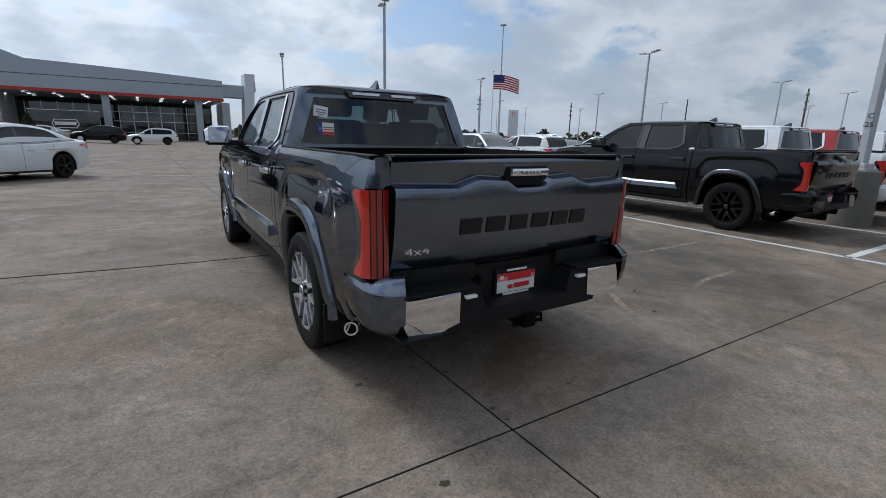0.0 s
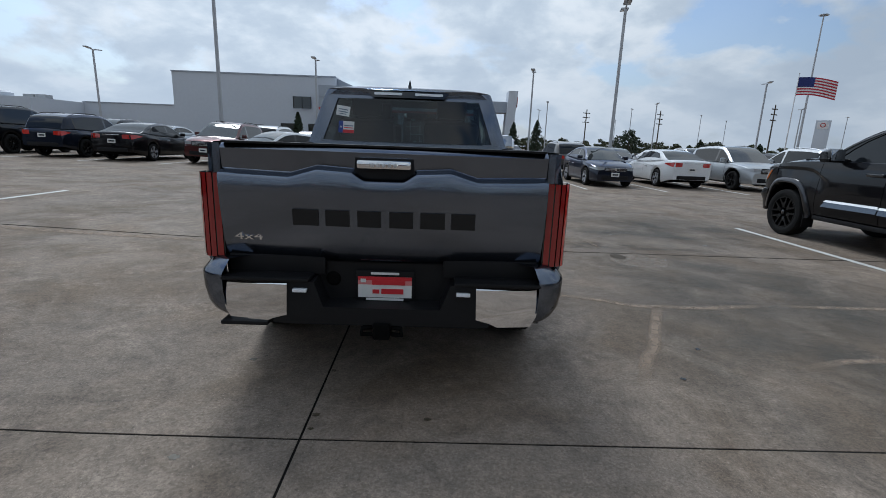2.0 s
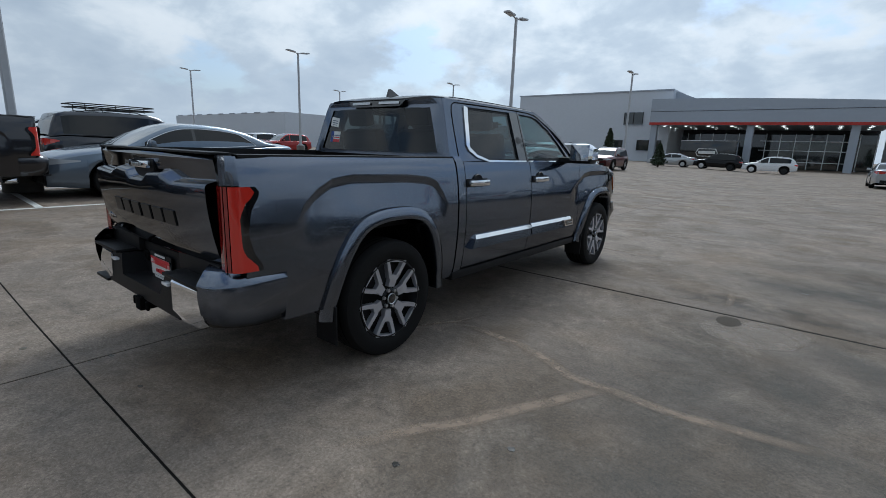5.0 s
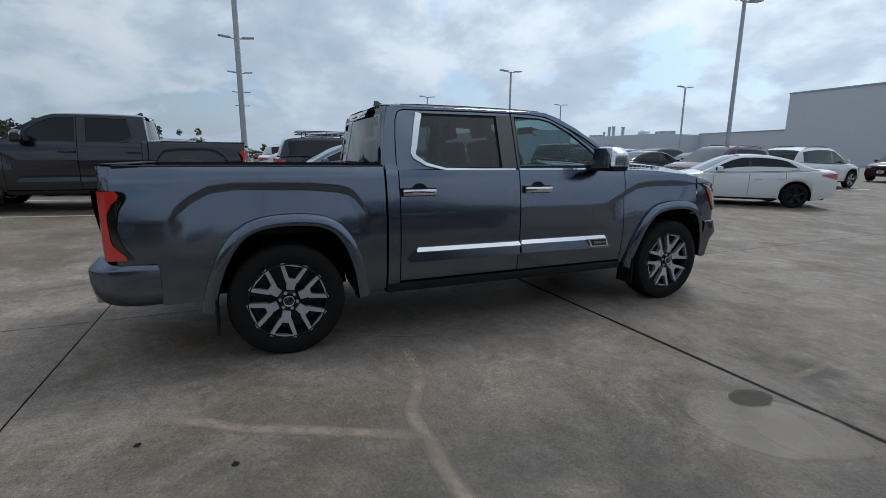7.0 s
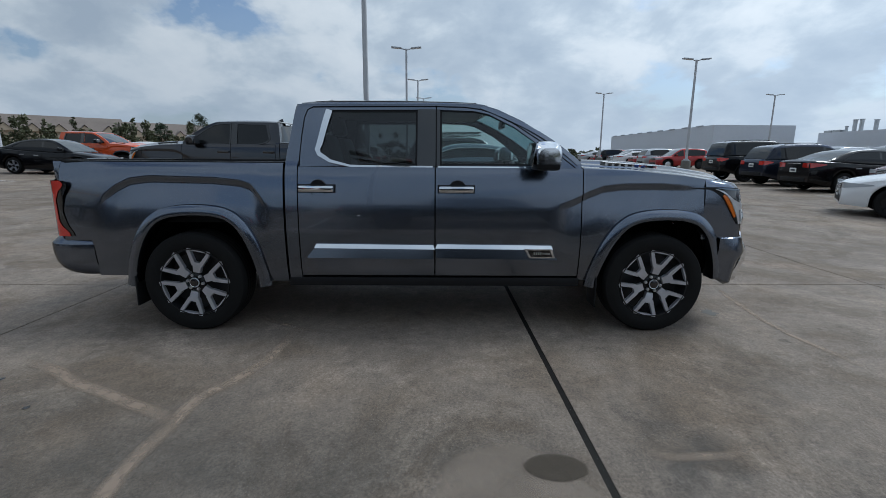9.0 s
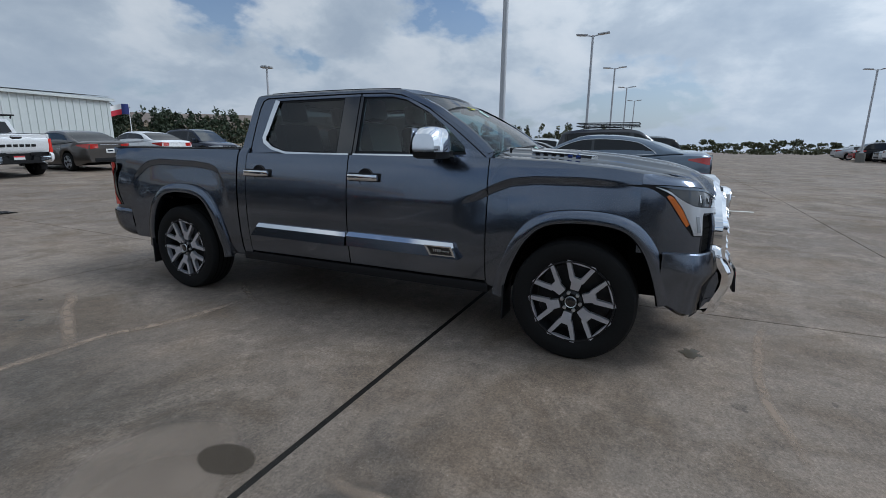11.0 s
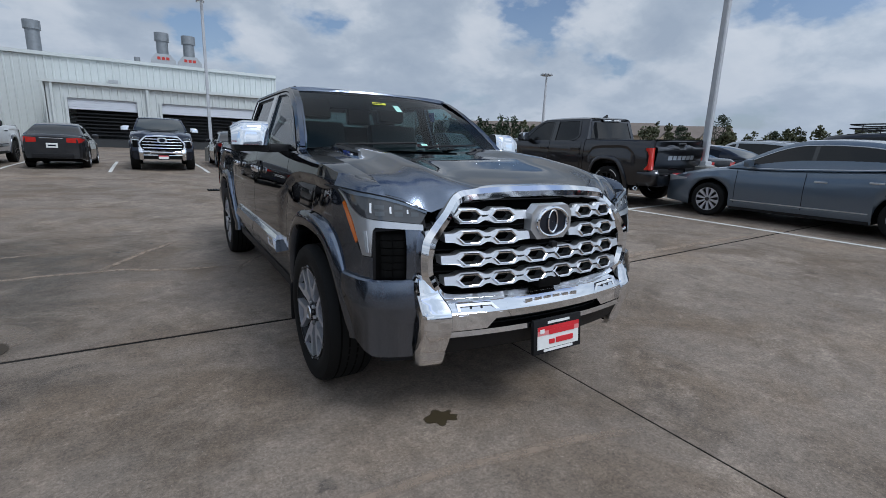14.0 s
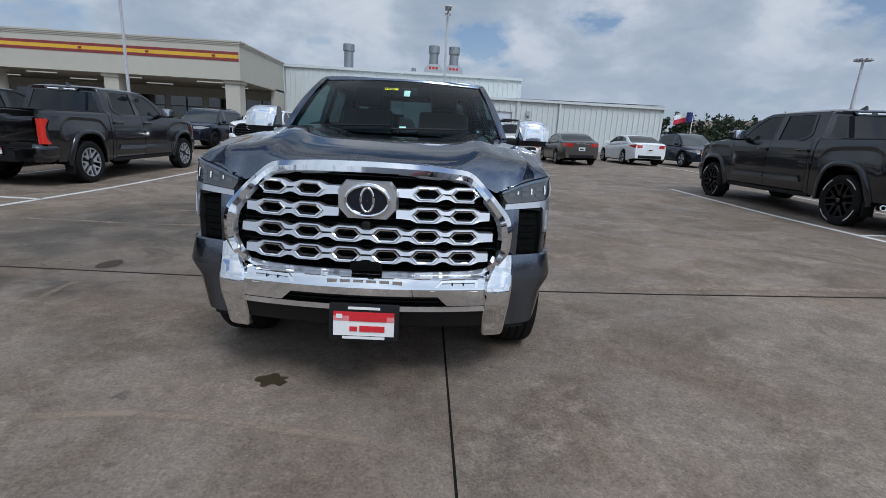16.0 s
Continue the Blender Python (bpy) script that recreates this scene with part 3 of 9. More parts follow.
# ---------------------------------------------------------------- pickup truck
# Built facing +y, the rear axle at y = 0, wheels on z = 0.
AXLE_F, TYRE_R = 3.69, 0.405
ARCH = [(-0.475, 0.36), (-0.45, 0.50), (-0.405, 0.64), (-0.35, 0.76), (-0.27, 0.87), (-0.18, 0.92), (-0.05, 0.942), (0.13, 0.944), (0.27, 0.925),
        (0.35, 0.87), (0.42, 0.77), (0.465, 0.64), (0.50, 0.50), (0.515, 0.36)]
ARCHF = [(y * 1.0, z - 0.018 if z > 0.5 else z) for y, z in ARCH]


def arch_z(y, yc, pts):
    d = y - yc
    if d <= pts[0][0] or d >= pts[-1][0]:
        return 0.0
    return lerp(d, [p[0] for p in pts], [p[1] for p in pts])


def truck_x(y, z):
    """Half width of the body at a station and height."""
    x = lerp(z, [0.34, 0.42, 0.50, 0.62, 0.80, 1.00, 1.12, 1.20, 1.27, 1.315, 1.345, 1.37],
             [0.895, 0.925, 0.945, 0.960, 0.972, 0.970, 0.958, 0.946, 0.932, 0.918, 0.900, 0.872])
    if y < -0.55:
        x -= 0.026 * ((-0.55 - y) / 0.5) ** 2
    if y > 3.75:
        x -= 0.085 * ((y - 3.75) / 0.65) ** 2
    return x


BED_CREASE = [(-0.70, 1.02), (-0.655, 1.095), (-0.56, 1.17), (-0.45, 1.225), (-0.30, 1.245), (0.20, 1.235), (0.40, 1.215), (0.49, 1.185), (0.555, 1.10), (0.60, 1.03)]
FEN_CREASE = [(2.90, 1.04), (3.02, 1.085), (3.12, 1.14), (3.24, 1.185), (3.40, 1.205), (3.70, 1.208), (4.00, 1.195), (4.30, 1.185), (4.46, 1.18)]


def crease_off(y, z, pts, depth=0.022):
    """The hollow band under the shoulder crease."""
    ys = [p[0] for p in pts]
    if y < ys[0] or y > ys[-1]:
        return 0.0
    zc = lerp(y, ys, [p[1] for p in pts])
    e = min(1.0, (y - ys[0]) / 0.12, (ys[-1] - y) / 0.10 if pts is BED_CREASE else max(0.0, (4.05 - y) / 0.35))
    d = zc - z
    if d < 0:
        return 0.0
    return -depth * e * smoothstep(0.0, 0.052, d) * (1 - smoothstep(0.058, 0.38, d))


def panel_rows(y0, y1, bottom, top, ny, crease=None, s=1, fixed=()):
    """Rows of points over a side panel; the rows gather at the crease."""
    ys = sorted(set([y0 + (y1 - y0) * k / ny for k in range(ny + 1)] + [f for f in fixed if y0 < f < y1]))
    cols = []
    for y in ys:
        zb, zt = bottom(y), top(y)
        zc = None
        if crease:
            zc = lerp(y, [p[0] for p in crease], [p[1] for p in crease])
            zc = min(max(zc, zb + 0.10), zt - 0.03)
        if zc:
            zs = [zb + (zc - 0.26 - zb) * k / 4 for k in range(4)] if zc - 0.26 > zb + 0.02 else [zb + k * 0.001 for k in range(4)]
            base = max(zc - 0.26, zb + 0.005)
            zs += [base + (zc - 0.062 - base) * k / 5 for k in range(5)] + [zc - 0.062, zc - 0.052, zc - 0.036, zc - 0.018, zc, zc + 0.006]
            zs += [zc + 0.006 + (zt - zc - 0.006) * k / 6 for k in range(1, 7)]
        else:
            zs = [zb + (zt - zb) * k / 20 for k in range(21)]
        col = []
        for z in zs:
            x = truck_x(y, z) + (crease_off(y, z, crease) if crease else 0)
            col.append((s * x, y, z))
        cols.append(col)
    return cols


def edge_return(cols, inward=0.03, s=1):
    """Turn the borders of a panel inwards, so that its gaps show depth."""
    bm = bmesh.new()
    vs = add_grid(bm, cols)
    n, m = len(vs), len(vs[0])
    for line in ([vs[i][0] for i in range(n)], [vs[i][m - 1] for i in range(n)], vs[0], vs[n - 1]):
        low = [bm.verts.new(v.co + Vector((-s * inward, 0, 0))) for v in line]
        for a, b, c, d in zip(line, line[1:], low[1:], low):
            bm.faces.new((a, b, c, d))
    return bm


def wheel_parts(parent, r, width, rim_r, spoke_mat, back_mat, style, s=1, letters=False, fine=True):
    """A wheel on the x axis, its face towards s * x, as a part with tyre, rim, spokes."""
    w = width / 2
    tyre = lathe_bm([(-w * 0.86 * s, rim_r), (-w * 0.98 * s, rim_r + 0.03), (-w * s, r * 0.86), (-w * 0.93 * s, r * 0.955), (-w * 0.78 * s, r * 0.992), (-w * 0.4 * s, r),
                     (w * 0.4 * s, r), (w * 0.78 * s, r * 0.992), (w * 0.93 * s, r * 0.955), (w * s, r * 0.86), (w * 0.98 * s, rim_r + 0.03), (w * 0.86 * s, rim_r)], 56)
    t = part("tyre", tyre, M_RUBBER, parent)
    if fine:
        for a in (-0.5, -0.17, 0.17, 0.5):
            bm = bmesh.new()
            add_lathe(bm, [((a * w - 0.005) * s, r + 0.0005), ((a * w + 0.005) * s, r + 0.0005)], 48)
            part("tread_groove", bm, M_VOID, t)
    rim = lathe_bm([(-w * 0.8 * s, rim_r - 0.015), (w * 0.30 * s, rim_r - 0.03), (w * 0.72 * s, rim_r - 0.012), (w * 0.88 * s, rim_r - 0.006), (w * 0.91 * s, rim_r), (w * 0.86 * s, rim_r + 0.004)], 56)
    part("rim", rim, M_BLKALLOY if style == "black" else M_DARKALLOY, parent)
    part("rim_lip", lathe_bm([(w * 0.84 * s, rim_r - 0.008), (w * 0.925 * s, rim_r - 0.007), (w * 0.925 * s, rim_r + 0.002), (w * 0.86 * s, rim_r + 0.004)], 48), spoke_mat if style != "hero" else M_DARKALLOY, parent)
    back = lathe_bm([(w * 0.05 * s, 0.001), (w * 0.05 * s, rim_r - 0.03)], 40)
    part("brake_disc", back, back_mat, parent)
    x0, x1 = w * 0.60 * s, w * 0.92 * s

    def bar(bm, p0, p1, w0, w1, a, dip0=0.0, dip1=0.0, depth=0.035):
        ca, sa = math.cos(a), math.sin(a)
        d = Vector((p1[0] - p0[0], p1[1] - p0[1]))
        d.normalize()
        n = Vector((-d.y, d.x))
        q = []
        for (px, py), ww, dip in ((p0, w0, dip0), (p1, w1, dip1)):
            for sg in (-1, 1):
                u, v = px + n.x * sg * ww / 2, py + n.y * sg * ww / 2
                q.append((x1 - s * dip, u * ca - v * sa, u * sa + v * ca))
        lowq = [(p[0] - s * depth, p[1], p[2]) for p in q]
        V = [bm.verts.new(p) for p in q + lowq]
        for f in ((0, 1, 3, 2), (4, 6, 7, 5), (0, 4, 5, 1), (2, 3, 7, 6), (0, 2, 6, 4), (1, 5, 7, 3)):
            bm.faces.new([V[k] for k in f])

    n = {"hero": 6, "six": 6, "black": 6, "multi": 10, "five": 5}[style]
    for k in range(n):
        a = 2 * math.pi * k / n + (0.33 if style in ("hero", "black") else 0.2)
        bm = bmesh.new()
        if style in ("hero", "black", "six"):
            # a palm that forks into two prongs, closed by a band at the rim
            bar(bm, (rim_r * 0.29, 0.0), (rim_r * 0.48, 0.0), rim_r * 0.20, rim_r * 0.24, a, 0.016, 0.008)
            bar(bm, (rim_r * 0.47, 0.0), (rim_r * 0.60, 0.0), rim_r * 0.24, rim_r * 0.32, a, 0.008, 0.006)
            for sg in (-1, 1):
                bar(bm, (rim_r * 0.52, sg * rim_r * 0.100), (rim_r * 0.965, sg * rim_r * 0.315), rim_r * 0.115, rim_r * 0.092, a, 0.008, 0.0)
            bar(bm, (rim_r * 0.935, 0.0), (rim_r * 0.985, 0.0), rim_r * 0.66, rim_r * 0.67, a, 0.001, 0.0)
        elif style == "multi":
            bar(bm, (0.035, 0.0), (rim_r * 0.55, 0.0), 0.022, 0.036, a, 0.014, 0.004)
            bar(bm, (rim_r * 0.55, 0.0), (rim_r - 0.004, 0.0), 0.036, 0.082 if k % 2 else 0.060, a, 0.004, 0.0)
        else:
            bar(bm, (0.05, 0.0), (rim_r - 0.006, 0.0), 0.055, 0.085, a, 0.014, 0.0)
        bmesh.ops.recalc_face_normals(bm, faces=bm.faces)
        part("spoke", bm, spoke_mat, parent, smooth=0)
    hub = lathe_bm([(x0, 0.075), (x1 - 0.030 * s, 0.070), (x1 - 0.020 * s, 0.050)], 28)
    if fine:
        part("hub", hub, M_DARKALLOY if style != "black" else M_BLKALLOY, parent)
    cap = lathe_bm([(x1 - 0.02 * s, 0.040), (x1 + 0.002 * s, 0.038), (x1 + 0.006 * s, 0.032), (x1 + 0.006 * s, 0.001)], 28)
    part("centre_cap", cap, M_GLOSSBLK, parent, "gloss black centre cap with a plain silver ring")
    ring = lathe_bm([(x1 + 0.002 * s, 0.040), (x1 + 0.009 * s, 0.037), (x1 + 0.006 * s, 0.033)], 24)
    if fine:
        part("cap_ring", ring, M_SATIN, parent)
    if fine and style in ("hero", "black", "six"):
        for k in range(6):
            a = 2 * math.pi * (k + 0.5) / 6 + 0.33
            c = (x1 - 0.020 * s, math.cos(a) * 0.060, math.sin(a) * 0.060)
            part("lug_nut", lathe_bm([(0, 0.013), (0.016 * s, 0.012), (0.018 * s, 0.001)], 8, c), M_SATIN if style != "black" else M_BLKALLOY, parent)
    if letters:
        for a0 in (0.4, 1.9, 3.5, 5.1):
            bm = bmesh.new()
            for k in range(7):
                a = a0 + k * 0.10
                rr = (r + rim_r) / 2 + 0.012
                c, si = math.cos(a), math.sin(a)
                pts = []
                for dr, da in ((-0.008, -0.040), (-0.008, 0.040), (0.008, 0.040), (0.008, -0.040)):
                    pts.append((w * 1.004 * s + 0.002 * s, (rr + dr) * math.cos(a + da), (rr + dr) * math.sin(a + da)))
                bm.faces.new([bm.verts.new(p) for p in pts])
            part("raised_bars", bm, M_WHITE, t, "white raised bars on the tyre wall", smooth=0)


def cab_pos(y, z, s, out=0.0):
    """A point on the leaning side of the cabin."""
    x = 0.868 - (z - 1.37) * 0.335
    if y > 2.1:
        x -= 0.02 * ((y - 2.1) / 1.0) ** 2
    if y < 1.0:
        x -= 0.03 * (1.0 - y)
    return (s * (x + out), y, z)


CAB_REAR = [(0.742, 1.365), (0.757, 1.46), (0.773, 1.56), (0.788, 1.65), (0.803, 1.73), (0.822, 1.783), (0.850, 1.808)]


def roof_pt(f, y):
    """A point of the roof: f = -1 and 1 on the edges over the doors."""
    ze = lerp(y, [0.76, 0.80, 0.85, 2.28, 2.42], [1.780, 1.795, 1.808, 1.815, 1.775])
    zc = lerp(y, [0.76, 0.775, 0.80, 0.84, 0.90, 1.00, 1.15, 1.60, 2.0, 2.25, 2.38, 2.50], [1.800, 1.814, 1.829, 1.843, 1.853, 1.861, 1.868, 1.870, 1.862, 1.842, 1.820, 1.785])
    a = abs(f)
    return (f * cab_pos(y, ze, 1)[0], y, ze + (zc - ze) * max(0.0, 1 - a ** 5) ** 0.7)


def cab_back_y(a, b):
    """The bowed back of the cabin."""
    return 0.690 + 0.168 * (b - 1.365) + 0.045 * (a / 0.75) ** 2


def front_y(x, z):
    a = abs(x)
    y = lerp(z, [0.30, 0.36, 0.42, 0.55, 0.62, 0.66, 0.72, 0.93, 1.10, 1.20], [4.44, 4.56, 4.615, 4.655, 4.65, 4.625, 4.60, 4.595, 4.545, 4.50])
    return y - 0.20 * a * a - (0.0 if a < 0.72 else 1.1 * (a - 0.72) ** 1.25)


def hood_top(x, y):
    a = abs(x)
    z = lerp(y, [3.05, 3.19, 3.50, 3.89, 4.19, 4.36, 4.47, 4.56], [1.368, 1.362, 1.352, 1.316, 1.270, 1.234, 1.198, 1.165])
    ridge = 0.024 * math.exp(-((a - 0.56) / 0.07) ** 2) * (1 - smoothstep(4.2, 4.5, y))
    edge = 0.30 + 0.10 * smoothstep(3.10, 3.75, y)
    dish = -0.018 * (1 - smoothstep(edge, edge + 0.07, a)) * (1 - smoothstep(3.50, 3.86, y)) - 0.008 * (1 - smoothstep(0.34, 0.50, a))
    fall = -0.012 * smoothstep(0.60, 0.70, a) - 0.05 * smoothstep(0.70, 0.95, a)
    return z + ridge + dish + fall


def bonnet_edge(x):
    """The front edge of the bonnet, along the grille frame and over the lamps."""
    a = abs(x)
    zf = lerp(a, [0, 0.25, 0.47, 0.54, 0.60, 0.66, 0.74, 0.82], [1.204, 1.200, 1.180, 1.130, 1.084, 1.092, 1.138, 1.158])
    return max(front_y(x, zf) + (0.004 if a < 0.58 else -0.016), front_y(x, 1.16) - 0.025 - 0.02 * a), zf


def wing_top(y):
    return min(1.352, hood_top(0.86, y) - 0.004)


WING_END = 4.05
BONNET_END = front_y(0.812, 1.16) - 0.045 - 0.02 * 0.812


def wing_crown(y, f, s):
    """Top of the wing: f = 0 at the flank, 1 at the bonnet."""
    zt = wing_top(y)
    x1 = truck_x(y, zt)
    return (s * (x1 + (0.815 - x1) * f), y, zt + (hood_top(0.815, y) - zt) * f ** 0.7)


CORNER = [(0.0, 0.9600, 3.90), (0.15, 0.9515, 4.05), (0.28, 0.941, 4.18), (0.38, 0.930, 4.265), (0.46, 0.914, 4.335), (0.54, 0.886, 4.390), (0.62, 0.845, 4.425), (0.75, 0.770, 4.455), (0.88, 0.700, 4.478), (1.0, 0.640, 4.495)]


def corner_pos(u, z, s, out=0.0):
    """The front corner: u = 0 on the flank, 1 beside the grille."""
    us = [c[0] for c in CORNER]
    fx, fyy = (lambda q: lerp(q, us, [c[1] for c in CORNER])), (lambda q: lerp(q, us, [c[2] for c in CORNER]))
    dx, dy = fx(min(1, u + 0.02)) - fx(max(0, u - 0.02)), fyy(min(1, u + 0.02)) - fyy(max(0, u - 0.02))
    ln = math.hypot(dx, dy)
    x, y = fx(u) + out * dy / ln, fyy(u) - out * dx / ln
    y -= 0.22 * max(0.0, z - 0.92) * smoothstep(0.25, 0.60, u)
    x -= max(0.0, truck_x(3.7, 1.10) - truck_x(3.7, max(z, 1.10)))
    return (s * x, y, z)


def lamp_top(u):
    return lerp(u, [0.0, 0.15, 0.35, 0.54, 0.66, 0.80, 0.90, 1.0], [1.178, 1.180, 1.178, 1.170, 1.158, 1.136, 1.112, 1.098])


def lamp_low(u):
    return lerp(u, [0.0, 0.20, 0.30, 0.385, 0.445, 0.475, 0.483, 0.56], [1.172, 1.160, 1.095, 0.995, 0.915, 0.885, 0.880, 0.880])


def build_pickup(name, label, paint_m, wheel="hero", chrome=True, hero=False, group="", letters=False, wheel_mat=None, grille="chrome"):
    T = thing(name, label, "pickup truck", group)
    P = lambda nm, bm, m, par=None, lab="", sm=38: part(nm, bm, m, par or T, lab, sm)
    bright = M_CHROME if chrome else M_GLOSSBLK
    bed_top = lambda y: 1.345
    ZS = 0.385

    def bed_bottom(y):
        if y < -0.78:
            return 0.735
        return max(arch_z(y, 0, ARCH), 0.445 if y < 0 else 0.40)

    fixed = [p[0] for p in ARCH]
    for s in (1, -1):
        P("bed_side", edge_return(panel_rows(-1.0, 0.735, bed_bottom, bed_top, 60, BED_CREASE, s, fixed + [-0.781, -0.779]), 0.03, s), paint_m)
        # cab corner behind the rear door, doors, wing
        P("cab_corner", edge_return(panel_rows(0.752, 0.845, lambda y: 0.42, lambda y: 1.36, 4, None, s), 0.03, s), paint_m)

        def door_rows(y0, y1, ny):
            return panel_rows(y0, y1, lambda y: 0.455, lambda y: 1.318, ny, FEN_CREASE if y1 > 2.8 else None, s)
        for nm, y0, y1, n in (("rear_door", 0.853, 1.915, 16), ("front_door", 1.925, 3.075, 18)):
            dr = P(nm, edge_return(door_rows(y0, y1, n), 0.03, s), paint_m)
            hy = 1.00 if nm == "rear_door" else 2.085
            # handle on a dished cup
            cup = bmesh.new()
            add_lathe(cup, [(s * 0.0025, 0.001), (s * 0.0035, 0.060), (s * 0.008, 0.066), (s * -0.004, 0.070)], 28, (s * truck_x(hy, 1.15), hy + 0.01, 1.152))
            add_box(cup, (s * truck_x(hy, 1.15), hy, 1.152), (0.010, 0.292, 0.066), 0.004)
            if hero:
                P("handle_cup", cup, M_BLACK, dr)
            hb = bmesh.new()
            add_box(hb, (s * (truck_x(hy, 1.15) + 0.030), hy, 1.152), (0.026, 0.272, 0.050), 0.012)
            for e in (-1, 1):
                add_box(hb, (s * (truck_x(hy, 1.15) + 0.012), hy + e * 0.108, 1.152), (0.034, 0.045, 0.036), 0.008)
            P("door_handle", hb, bright, dr, "chrome door handle" if chrome else "")
            # low trim with a bright upper edge
            ty0, ty1 = (0.91, 1.908) if nm == "rear_door" else (1.932, 2.896)
            low = [(ty0 if nm == "rear_door" else ty0, 0.612), (ty1, 0.604 if nm == "rear_door" else 0.600)]
            tp = [(ty1 - (0.052 if nm == "front_door" else 0), 0.705), (ty0 + (0.068 if nm == "rear_door" else 0), 0.712)]
            poly = low + [(tp[0][0], tp[0][1] - 0.024), (tp[1][0] - 0.008, tp[1][1] - 0.024)]
            face = lambda p, q: (s * (truck_x(p, 0.66) + 0.042 - 0.17 * (q - 0.605)), p, q)
            P("lower_trim", prism_bm(poly, face, lambda a, b: (s * (truck_x(a, b) - 0.005), a, b)),
              M_TRIMSAT if chrome or paint_m is M_BLACKP else M_GUN, dr, "satin grey lower trim", 20)
            a, b = tp[1], tp[0]
            st = bmesh.new()
            add_sheet(st, [[(a[0] - 0.010, a[1] - 0.024), (b[0] + 0.012, b[1] - 0.024), (b[0] - 0.002, b[1] + 0.008), (a[0] + 0.006, a[1] + 0.008)]],
                      lambda p, q: (s * (truck_x(p, 0.66) + 0.034 - 0.55 * (q - 0.685)), p, q), 0, lambda p, q: (s * truck_x(p, q), p, q))
            P("trim_strip", st, M_CHROME if chrome else M_SATIN if paint_m is M_BLACKP else M_BLACK, dr, "chrome strip along the lower trim", 20)
            if nm == "front_door" and hero:
                bz = bmesh.new()
                add_sheet(bz, [[(2.625, 0.690), (2.668, 0.617), (2.872, 0.617), (2.842, 0.690)], [(2.648, 0.682), (2.828, 0.682), (2.852, 0.625), (2.682, 0.625)]],
                          lambda p, q: (s * (truck_x(p, q) + 0.050), p, q), 0, lambda p, q: (s * (truck_x(p, q) + 0.02), p, q))
                P("badge_frame", bz, M_CHROME, dr, "chrome frame round a small badge", 20)
                bb = bmesh.new()
                add_sheet(bb, [[(2.648, 0.682), (2.828, 0.682), (2.852, 0.625), (2.682, 0.625)]], lambda p, q: (s * (truck_x(p, q) + 0.047), p, q))
                P("badge_plate", bb, M_GLOSSBLK, dr, sm=0)
                for k in range(4):
                    P("badge_bar", box_bm((s * (truck_x(2.7, 0.66) + 0.050), 2.705 + 0.017 * k, 0.655), (0.004, 0.009, 0.020)), M_SATIN, dr)
                P("badge_bar", box_bm((s * (truck_x(2.7, 0.66) + 0.050), 2.80, 0.653), (0.004, 0.06, 0.006)), M_SATIN, dr)

        def wing_bottom(y):
            return max(arch_z(y, AXLE_F, ARCHF), 0.42 if y < AXLE_F else 0.76)

        P("front_wing", edge_return(panel_rows(3.083, WING_END, wing_bottom, wing_top, 46, FEN_CREASE, s, [AXLE_F + f for f in fixed]), 0.03, s), paint_m)
        # strip between wing and bonnet
        rows = []
        for k in range(24):
            rows.append([wing_crown(3.083 + (WING_END + (BONNET_END - WING_END) * q / 5 - 3.083) * k / 23, q / 5, s) for q in range(6)])
        P("wing_top", grid_bm(rows), paint_m)
        # arch flares
        for yc, pts in ((0.0, ARCH), (AXLE_F, ARCHF[:-1] + [(0.512, 0.43)])):
            bm = bmesh.new()
            rows = []
            m = len(pts)
            fine = []
            for k in range(m - 1):
                for q in range(3):
                    fine.append(Vector(pts[k]) .lerp(Vector(pts[k + 1]), q / 3))
            fine.append(Vector(pts[-1]))
            for _ in range(4):
                fine = [fine[0]] + [(a + b * 2 + c) / 4 for a, b, c in zip(fine, fine[1:], fine[2:])] + [fine[-1]]
            for k, p in enumerate(fine):
                d = (fine[min(k + 1, len(fine) - 1)] - fine[max(k - 1, 0)]).normalized()
                nrm = Vector((-d.y, d.x))
                row = []
                for off, out in ((0.085, -0.004), (0.080, 0.018), (0.062, 0.030), (0.020, 0.040), (0.002, 0.036), (-0.008, 0.020), (-0.008, -0.10)):
                    q = p + nrm * off
                    y, z = yc + q.x, q.y
                    row.append((s * (truck_x(y, max(0.45, min(1.05, z))) + out), y, z))
                rows.append(row)
            add_grid(bm, rows)
            P("wheel_arch_flare", bm, paint_m if chrome else M_GUN)
            # inner wheel well, its shade put into the near-black colour
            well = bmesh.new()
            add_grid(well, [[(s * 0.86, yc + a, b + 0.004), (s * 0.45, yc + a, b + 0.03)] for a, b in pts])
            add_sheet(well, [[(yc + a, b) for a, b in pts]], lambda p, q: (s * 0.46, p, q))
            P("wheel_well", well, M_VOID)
            # mud flap
            fy = yc - 0.455
            P("mud_flap", box_bm((s * 0.885, fy - 0.012, 0.33), (0.20, 0.014, 0.25), 0.006), M_BLACK)
        P("rocker_panel", box_bm((s * 0.885, 1.92, 0.400), (0.10, 2.36, 0.075), 0.02), M_BLACK)
        # wheels
        for nm, y in (("wheel", 0.0), ("wheel", AXLE_F)):
            W = new("wheel")
            W.parent = T
            W.location = (s * 0.858, y, TYRE_R - 0.004)
            wheel_parts(W, TYRE_R, 0.275, 0.272, wheel_mat or M_MACH, M_DARKALLOY if wheel != "black" else M_VOID, wheel, s, letters, hero)
        # mirror
        mir = new("wing_mirror")
        mir.parent = T
        arm = bmesh.new()
        add_box(arm, (s * 0.95, 2.74, 1.335), (0.24, 0.085, 0.060), 0.02)
        part("mirror_arm", arm, M_BLACK, mir)
        hs = bmesh.new()
